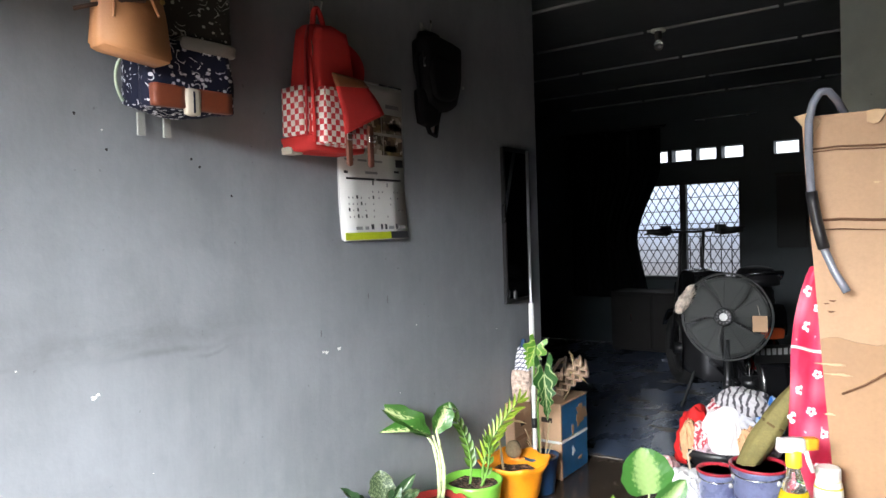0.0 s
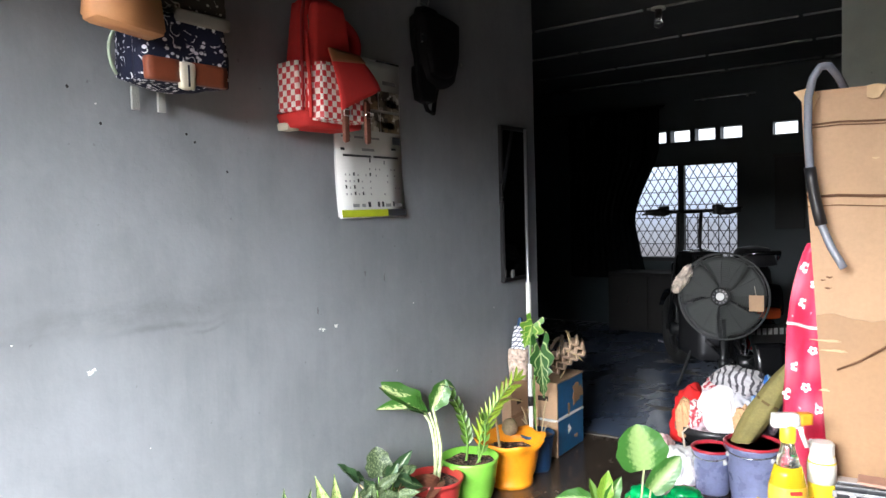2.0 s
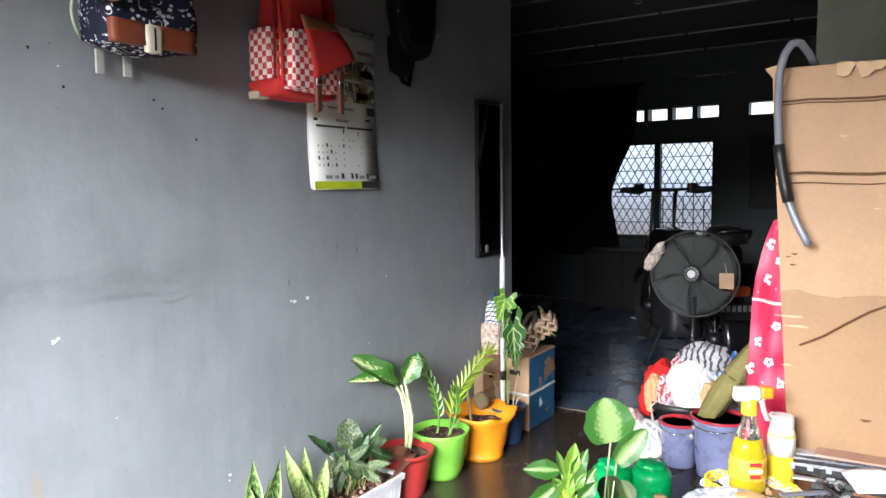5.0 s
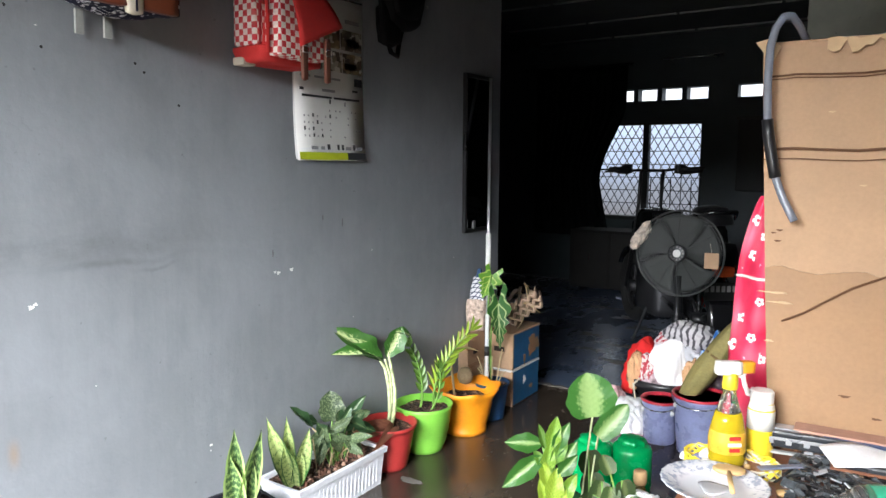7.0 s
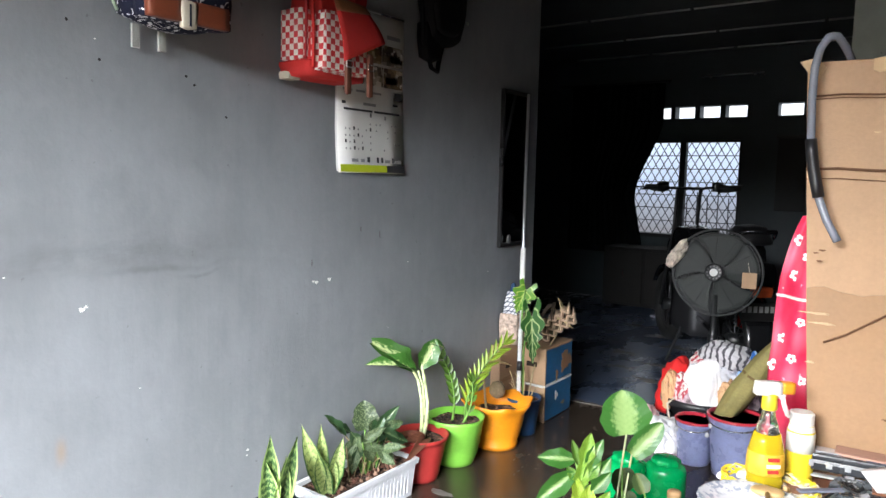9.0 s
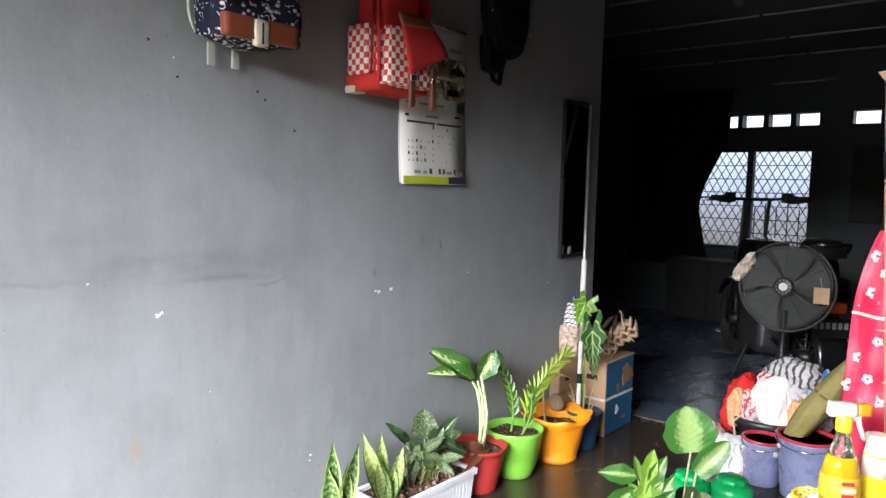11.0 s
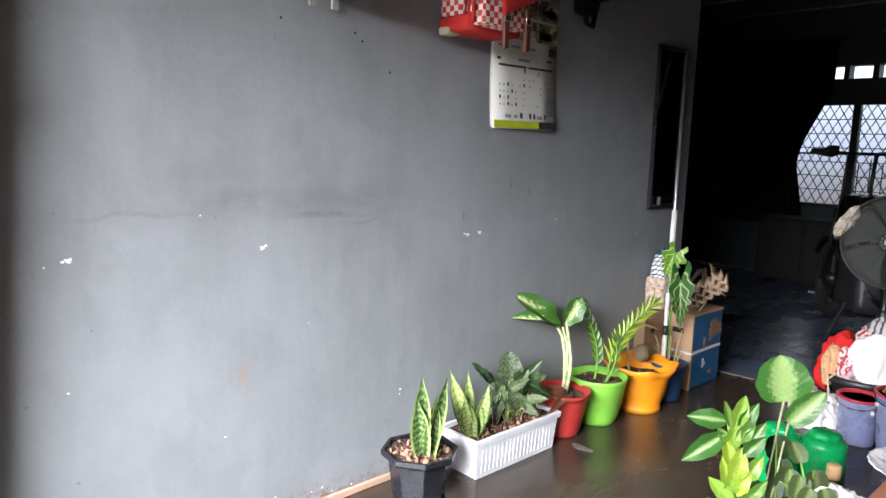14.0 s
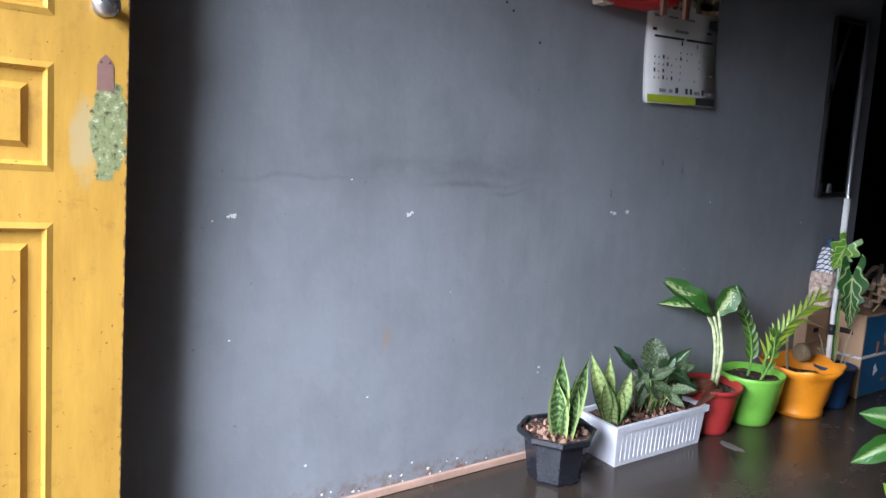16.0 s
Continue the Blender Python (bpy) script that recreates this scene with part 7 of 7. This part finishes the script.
# ---- back room ----
IRON = surface("dark_iron", (0.015, 0.016, 0.018), 0.45, 0.3)
FRAMEW = surface("dark_window_frame", (0.02, 0.022, 0.024), 0.5)
x0, x1, z0, z1 = WIN
win = thing("window_1", 0, YB, 0, "iron grilled window with dark frame in bright light", "window", kind="structure")
MULL = -0.385
for nm, lo, hi in (("window_frame", (x0, 0.02, z0), (x0 + 0.03, 0.09, z1)), ("window_frame", (x1 - 0.022, 0.02, z0), (x1, 0.09, z1)), ("window_frame", (x0 + 0.03, 0.02, z1 - 0.022), (x1 - 0.022, 0.09, z1)), ("window_sill", (x0, -0.03, z0 - 0.02), (x1, 0.1, z0 + 0.022)), ("mullion", (MULL - 0.03, 0.02, z0 + 0.022), (MULL + 0.03, 0.09, z1 - 0.022))):
    part(nm, block(lo, hi, 0.003, 1), FRAMEW, win)


def grille(a, b, c, d):
    """Crossed diagonal bars and level bars over one light of the window."""
    bm = bmesh.new()
    step = 0.082
    w, h = b - a, d - c
    slope = 1.7
    for sgn in (1, -1):
        k = -int(h / slope / step) - 2
        while k * step < w + h / slope:
            p = a + k * step if sgn > 0 else b - k * step
            pts = []
            for zz in (c, d):
                pts.append((p + sgn * (zz - c) / slope, zz))
            (xa, za), (xb, zb) = pts
            t0, t1 = 0.0, 1.0
            dx = xb - xa
            for lim, low in ((a, True), (b, False)):
                tt = (lim - xa) / dx
                if (dx > 0) == low:
                    t0 = max(t0, tt)
                else:
                    t1 = min(t1, tt)
            if t1 - t0 > 0.01:
                tube([(xa + dx * t0, 0.045, za + (zb - za) * t0), (xa + dx * t1, 0.045, za + (zb - za) * t1)], 0.0048, 5, bm)
            k += 1
    n = 7
    for i in range(1, n):
        zz = c + h * i / n
        tube([(a, 0.04, zz), (b, 0.04, zz)], 0.0045, 5, bm)
    return part("grille", bm, IRON, win, "diamond pattern iron bars")


grille(x0 + 0.03, MULL - 0.03, z0 + 0.022, z1 - 0.022)
grille(MULL + 0.03, x1 - 0.022, z0 + 0.022, z1 - 0.022)
for k in range(5):
    part("bar", tube([(-0.33 + 0.1 * k, 0.055, z0 + 0.02), (-0.33 + 0.1 * k, 0.055, z0 + 0.40 + 0.05 * (k % 2))], 0.006, 6), IRON, win)
part("rail", tube([(x0 + 0.02, 0.055, 1.19), (x1 - 0.02, 0.055, 1.19)], 0.009, 6), IRON, win)
gp, nt, p = nodes_of("window_glass")
p.inputs["Roughness"].default_value, p.inputs["Transmission Weight"].default_value, p.inputs["IOR"].default_value = 0.02, 1.0, 1.05
for a, b in ((x0 + 0.03, MULL - 0.03), (MULL + 0.03, x1 - 0.022)):
    ob = part("pane", block((a, 0.074, z0 + 0.022), (b, 0.078, z1 - 0.022)), gp, win, "clear glass pane")
    ob.visible_shadow = False

# almost black base: the unlit corner's darkness is put into the cloth colour
CURTAIN = surface("gloom_black_curtain", (0.006, 0.008, 0.009), 0.95, grain=200, vary=0.2, spec=0.1)
t = thing("curtain", 0, 0, 0, "gathered curtain pulled to the window side, gloom in its colour", "curtain")


def hang(u, v):
    z = 2.22 - 1.72 * v
    edge = -0.56 if v < 0.22 else -0.56 - 0.25 * math.sin(min(1.0, (v - 0.22) / 0.45) * math.pi / 2) ** 1.6 if v < 0.67 else -0.81 + 0.11 * min(1, (v - 0.67) / 0.3)
    xx = -1.55 + (edge + 1.55) * u
    return Vector((xx, YB - 0.10 + 0.025 * math.sin(u * 40 + v * 2), z))


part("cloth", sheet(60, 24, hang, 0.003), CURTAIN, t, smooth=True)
part("rod", tube([(-1.7, YB - 0.1, 2.235), (-0.5, YB - 0.1, 2.235)], 0.009, 8), IRON, t, "thin iron curtain rod", True)
part("rod_bracket", tube([(-0.55, YB, 2.235), (-0.55, YB - 0.1, 2.235)], 0.008, 6), IRON, t)

t = thing("wall_rail", 0.05, YB, 2.265, "slim pale metal rail on the back wall", "rail")
part("bar", tube([(-0.28, -0.02, 0), (0.28, -0.02, 0.006)], 0.007, 7), ALU, t, smooth=True)
for x in (-0.2, 0.2):
    part("bracket", block((x - 0.01, -0.02, -0.012), (x + 0.01, 0, 0.012), 0.002, 1), STEEL, t)
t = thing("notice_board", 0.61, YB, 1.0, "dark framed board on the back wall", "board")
part("panel", block((-0.12, -0.02, 0), (0.13, -0.001, 0.67), 0.004, 1), surface("near_black_board", (0.015, 0.017, 0.02), 0.6), t)
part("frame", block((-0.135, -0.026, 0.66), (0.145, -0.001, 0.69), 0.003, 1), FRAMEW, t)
for k, (a, b) in enumerate(VENTS):
    t = thing("vent_block", (a + b) / 2, YB + 0.04, VZ[0], "pierced vent block glowing with daylight", "vent", "vent blocks over the window")
    part("slat", block((-(b - a) / 2, 0, 0.0), ((b - a) / 2, 0.04, 0.007), 0.001, 1), surface("vent_cement", (0.4, 0.42, 0.45), 0.9), t)

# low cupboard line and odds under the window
t = thing("low_cupboard", -0.55, YB - 0.25, -0.006, "low cupboard under the window, gloom put into its colour", "cupboard")
# carcass and doors carry the room's shade in their wood colours
part("carcass", block((-0.42, -0.2, 0.02), (0.42, 0.2, 0.6), 0.004, 1), surface("gloom_dark_wood", (0.011, 0.01, 0.0095), 0.8, vary=0.3), t)
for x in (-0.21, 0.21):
    d = part("door", block((x - 0.195, -0.215, 0.05), (x + 0.195, -0.201, 0.57), 0.004, 1), surface("gloom_dark_door_wood", (0.013, 0.012, 0.011), 0.75), t)
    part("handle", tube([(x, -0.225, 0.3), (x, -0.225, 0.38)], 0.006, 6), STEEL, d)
for x in (-0.38, 0.38):
    for y in (-0.16, 0.16):
        part("foot", block((x - 0.02, y - 0.02, 0), (x + 0.02, y + 0.02, 0.02)), IRON, t)

# bulb on the ceiling
t = thing("ceiling_bulb", 0.309, 4.79, HB, "unlit glass bulb in a ceiling holder", "lamp")
part("rose", lathe([(0.045, -0.018), (0.045, -0.004), (0.03, 0.0)], 24), SOFTWHITE, t, smooth=True)
part("holder", lathe([(0.02, -0.07), (0.022, -0.06), (0.022, -0.018), (0.015, -0.016)], 20), plastic("dark_holder", (0.05, 0.05, 0.05)), t, smooth=True)
part("bulb", lathe([(0.004, -0.135), (0.02, -0.128), (0.029, -0.108), (0.026, -0.09), (0.014, -0.07)], 24), CLEAR, t, "clear glass bulb", True)

# ---- standing fan ----
FANBLK = surface("black_fan_plastic", (0.012, 0.013, 0.014), 0.35)
WIRE = surface("dark_guard_wire", (0.014, 0.016, 0.016), 0.6, 0.0)
fan = thing("standing_fan", 0.857, 4.12, -0.006, "black standing fan with wire guard on a pole", "fan")
part("base", lathe([(0.2, 0), (0.205, 0.01), (0.2, 0.02), (0.08, 0.04), (0.03, 0.06)], 40), FANBLK, fan, smooth=True)
part("pole", tube([(0, 0, 0.05), (0, 0, 0.66)], 0.017, 14), FANBLK, fan, smooth=True)
part("collar", tube([(0, 0, 0.40), (0, 0, 0.45)], 0.026, 14), FANBLK, fan, smooth=True)
aim = Vector((1.81 - 0.857, 0.35 - 4.12, 0.35)).normalized()
head = aim.to_track_quat("Z", "Y").to_matrix().to_4x4() @ Matrix.Rotation(radians(-12), 4, "Y")
HM = Matrix.Translation((0, 0, 0.78)) @ head


def on_head(ob, m=Matrix.Identity(4)):
    ob.matrix_basis = HM @ m
    return ob


R = 0.225
on_head(part("motor", lathe([(0.03, -0.2), (0.06, -0.18), (0.068, -0.12), (0.05, -0.06), (0.03, -0.05)], 28), FANBLK, fan, smooth=True))
on_head(part("neck", tube([(0, 0, -0.12), (0, -0.1, -0.12)], 0.02, 10), FANBLK, fan, smooth=True))
bm = bmesh.new()
for side in (1, -1):
    for k in range(17):
        r = 0.05 + (R - 0.055) * k / 16
        zz = side * 0.055 * (1 - (r / R) ** 3)
        tube([(r * math.cos(a * math.pi / 18), r * math.sin(a * math.pi / 18), zz) for a in range(37)], 0.0018, 4, bm, closed_ends=False)
    for k in range(12):
        a = k * math.pi / 6
        tube([(r * math.cos(a), r * math.sin(a), side * 0.055 * (1 - (r / R) ** 3)) for r in (0.04, 0.1, 0.16, 0.22, R)], 0.0025, 4, bm)
on_head(part("guard", bm, WIRE, fan, "dark wire guard"))
on_head(part("guard_ring", tube([(R * math.cos(a * math.pi / 32), R * math.sin(a * math.pi / 32), 0) for a in range(65)], 0.005, 8, closed_ends=False), WIRE, fan, smooth=True))
BLADE = surface("smoky_blade", (0.04, 0.045, 0.042), 0.7)
for k in range(5):
    ob = part("blade", sheet(8, 8, lambda u, v: Vector(((0.04 + 0.165 * v) * math.cos((u - 0.5) * 1.15 + 0.25 * v), (0.04 + 0.165 * v) * math.sin((u - 0.5) * 1.15 + 0.25 * v), 0.03 * (u - 0.5))), 0.002), BLADE, fan, "smoky grey blade", True)
    on_head(ob, Matrix.Rotation(2 * math.pi * k / 5, 4, "Z"))
on_head(part("hub_badge", lathe([(0.046, 0.056), (0.046, 0.062), (0.04, 0.066), (0.002, 0.067)], 28), FANBLK, fan, smooth=True))
on_head(part("hub_disc", lathe([(0.02, 0.0672), (0.02, 0.069), (0.002, 0.0692)], 20), plastic("pale_badge", (0.5, 0.5, 0.5)), fan, "white badge disc"))
GREY_DOT = plastic("grey_badge_dot", (0.16, 0.16, 0.16))
for k in range(12):
    a = k * math.pi / 6
    on_head(part("badge_dot", block((-0.004, -0.003, 0), (0.004, 0.003, 0.002)), GREY_DOT, fan), Matrix.Translation((0.033 * math.cos(a), 0.033 * math.sin(a), 0.0665)) @ Matrix.Rotation(a, 4, "Z"))
tag = thing("price_tag", 0, 0, 0, "square cardboard tag tied to fan guard", "tag")
tag.matrix_world = fan.matrix_basis @ HM @ Matrix.Translation((0.17, -0.03, 0.05))
part("card", block((-0.035, -0.04, 0), (0.035, 0.04, 0.003), 0.001, 1), CARD, tag)
part("thread", tube([(0, 0.04, 0.001), (-0.01, 0.09, 0.002)], 0.001, 4), CREAM, tag)
rag = crumple("rag", 0, 0, 0, 0.035, 0.085, 0.05, surface("white_orange_rag", (0.6, 0.5, 0.42), 0.9, big=25, vary=0.7), "pale rag hung on the fan guard", 41, "rag")
rag.matrix_world = fan.matrix_basis @ HM @ Matrix.Translation((-0.205, 0.085, -0.02)) @ Matrix.Rotation(radians(-32), 4, "Z")

# ---- motorcycle ----
GLOSSBLK = surface("gloss_black_paint", (0.008, 0.008, 0.009), 0.18, coat=0.5)
RUBBER = surface("tyre_rubber", (0.012, 0.012, 0.012), 0.8)
CHROME = surface("blackened_chrome", (0.03, 0.03, 0.032), 0.45, 0.5)
SEATM = surface("black_vinyl", (0.01, 0.01, 0.011), 0.4)
moto = thing("motorcycle", 0.45, 5.35, -0.006, "black motorcycle parked with its tail forward", "motorcycle", turn=126)


def torus(R0, r, n=40, s=12):
    bm = bmesh.new()
    vs = [[bm.verts.new(((R0 + r * math.cos(b * 2 * math.pi / s)) * math.cos(a * 2 * math.pi / n), r * 1.1 * math.sin(b * 2 * math.pi / s), (R0 + r * math.cos(b * 2 * math.pi / s)) * math.sin(a * 2 * math.pi / n))) for b in range(s)] for a in range(n)]
    for a in range(n):
        for b in range(s):
            bm.faces.new((vs[a][b], vs[(a + 1) % n][b], vs[(a + 1) % n][(b + 1) % s], vs[a][(b + 1) % s]))
    return bm


for xx in (-0.62, 0.64):
    wheel = part("wheel", tube([(0, -0.06, 0), (0, 0.06, 0)], 0.045, 16), FANBLK, moto, smooth=True)
    wheel.location = (xx, 0, 0.285)
    part("tyre", torus(0.235, 0.05), RUBBER, wheel, "black tyre", True)
    part("rim", torus(0.19, 0.016, 40, 8), CHROME, wheel, smooth=True)
    for k in range(10):
        a = k * math.pi / 5
        part("spoke", tube([(0.03 * math.cos(a), 0.01, 0.03 * math.sin(a)), (0.185 * math.cos(a + 0.1), 0, 0.185 * math.sin(a + 0.1))], 0.004, 5), CHROME, wheel)
part("seat", pillow((-0.72, -0.13, 0.76), (-0.02, 0.13, 0.88), 0.3, 0.12, 8), SEATM, moto, smooth=True)
part("tail_fairing", pillow((-0.88, -0.12, 0.60), (-0.30, 0.12, 0.79), 0.35, 0.1, 8), GLOSSBLK, moto, smooth=True)
part("tank", pillow((-0.05, -0.14, 0.66), (0.36, 0.14, 0.93), 0.4, 0.2, 8), GLOSSBLK, moto, smooth=True)
part("engine", pillow((-0.2, -0.14, 0.2), (0.25, 0.14, 0.55), 0.2, 0.1, 6), surface("grey_engine", (0.06, 0.06, 0.065), 0.5, 0.6), moto, smooth=True)
part("exhaust", tube([(0.2, -0.15, 0.3), (0.0, -0.17, 0.22), (-0.4, -0.18, 0.27), (-0.8, -0.18, 0.36)], 0.035, 12), CHROME, moto, smooth=True)
part("frame_tube", tube([(0.38, 0, 0.85), (0.1, 0, 0.6), (-0.3, 0, 0.45), (-0.6, 0, 0.3)], 0.022, 8), GLOSSBLK, moto, smooth=True)
for yy in (-0.085, 0.085):
    part("fork_leg", tube([(0.64, yy, 0.28), (0.40, yy, 0.9), (0.36, yy, 1.20)], 0.013, 10), CHROME, moto, smooth=True)
    part("shock_absorber", tube([(-0.6, yy * 1.5, 0.32), (-0.5, yy * 1.5, 0.66)], 0.026, 10), FANBLK, moto, smooth=True)
    part("swing_arm", tube([(-0.62, yy, 0.285), (-0.1, yy, 0.35)], 0.018, 8), GLOSSBLK, moto, smooth=True)
    part("indicator", pillow((-0.9, yy * 2.0 - 0.02, 0.62), (-0.86, yy * 2.0 + 0.02, 0.655), 0.5, 0, 5), surface("amber_lens", (0.5, 0.2, 0.04), 0.25), moto, "amber indicator lens", True)
part("rear_mudguard", sheet(10, 6, lambda u, v: Vector((-0.62 - 0.33 * math.cos(u * 1.7 - 0.35), (v - 0.5) * 0.16, 0.285 + 0.33 * math.sin(u * 1.7 - 0.35))), 0.006), GLOSSBLK, moto, smooth=True)
part("front_mudguard", sheet(10, 6, lambda u, v: Vector((0.64 + 0.315 * math.cos(u * 2.2 + 0.5), (v - 0.5) * 0.13, 0.285 + 0.315 * math.sin(u * 2.2 + 0.5))), 0.006), GLOSSBLK, moto, smooth=True)
part("tail_lamp", pillow((-0.925, -0.06, 0.60), (-0.875, 0.06, 0.66), 0.4, 0, 6), surface("red_orange_lens", (0.6, 0.10, 0.03), 0.2), moto, "red orange tail lamp", True)
plate = part("number_plate", block((-0.955, -0.13, 0.47), (-0.948, 0.13, 0.575), 0.004, 1), surface("black_plate", (0.012, 0.012, 0.012), 0.4), moto, "black registration plate with pale bars")
for k in range(7):
    part("plate_bar", block((-0.9585, 0.105 - 0.032 * k, 0.52), (-0.9555, 0.105 - 0.032 * k + 0.02, 0.555)), surface("grey_plate_ink", (0.3, 0.3, 0.3), 0.5), plate)
part("plate_stem", tube([(-0.88, 0, 0.6), (-0.95, 0, 0.55)], 0.012, 6), GLOSSBLK, moto)
part("grab_rail", tube([(-0.5, -0.13, 0.86), (-0.72, -0.14, 0.93), (-0.86, -0.08, 0.97), (-0.86, 0.08, 0.97), (-0.72, 0.14, 0.93), (-0.5, 0.13, 0.86)], 0.013, 8), GLOSSBLK, moto, smooth=True)
part("tail_box", pillow((-0.88, -0.09, 0.89), (-0.62, 0.13, 1.0), 0.55, 0.35, 8), SEATM, moto, "black soft luggage roll", True)
part("handlebar", tube([(0.28, 0.36, 1.195), (0.32, 0.2, 1.205), (0.36, 0.08, 1.20), (0.36, -0.08, 1.20), (0.32, -0.2, 1.215), (0.28, -0.36, 1.225)], 0.010, 8), CHROME, moto, smooth=True)
for sy in (-1, 1):
    part("grip", tube([(0.325, sy * 0.2, 1.205), (0.3, sy * 0.27, 1.203), (0.275, sy * 0.345, 1.21)], 0.034, 10, taper=0.55), RUBBER, moto, smooth=True)
    part("lever", tube([(0.36, sy * 0.2, 1.21), (0.34, sy * 0.36, 1.19)], 0.007, 6), CHROME, moto)
    part("switch_box", pillow((0.31, sy * 0.2 - 0.035, 1.18), (0.36, sy * 0.2 + 0.035, 1.25), 0.25, 0, 4), FANBLK, moto, smooth=True)
part("headlamp", pillow((0.44, -0.08, 0.66), (0.56, 0.08, 0.82), 0.45, 0, 6), GLOSSBLK, moto, smooth=True)
part("side_stand", tube([(0.0, 0.1, 0.3), (-0.05, 0.24, 0.0)], 0.012, 6), IRON, moto)

# odds on the back floor
rnd = random.Random(63)
# pale patches painted where window light streaks the back floor
for k, (x, y) in enumerate(((-0.05, 5.2), (0.2, 5.6), (0.3, 5.0), (0.1, 4.8), (-0.3, 6.2), (0.0, 5.9), (0.4, 4.6))):
    ob = patch("wear_glint_patch", 0, 0, rnd.uniform(0.03, 0.07), rnd.uniform(0.05, 0.13), WEAR_GLINT, bpy.data.objects["floor_back"], 0, 600 + k, "pale cement patch for wear and painted window glints", 0.9)
    ob.matrix_basis = Matrix.Translation((x, y, -0.0055)) @ Matrix.Rotation(radians(-90), 4, "Y")
crumple("floor_cloth", 0.52, 6.6, -0.006, 0.1, 0.1, 0.22, RED_CL, "dull red bundle on the back floor", 71, "cloth")
t = thing("sandal", -0.28, 6.75, -0.006, "pale flat sandal on the dark floor", "sandal", turn=70)
part("sole", pillow((-0.12, -0.045, 0), (0.12, 0.045, 0.022), 0.3, 0, 6), surface("pale_blue_rubber", (0.35, 0.37, 0.45), 0.7), t, smooth=True)
part("strap", tube(arc_points((0.03, -0.04, 0.02), (0.03, 0.04, 0.02), (0.02, 0, 0.035), 8), 0.006, 6), IRON, t)
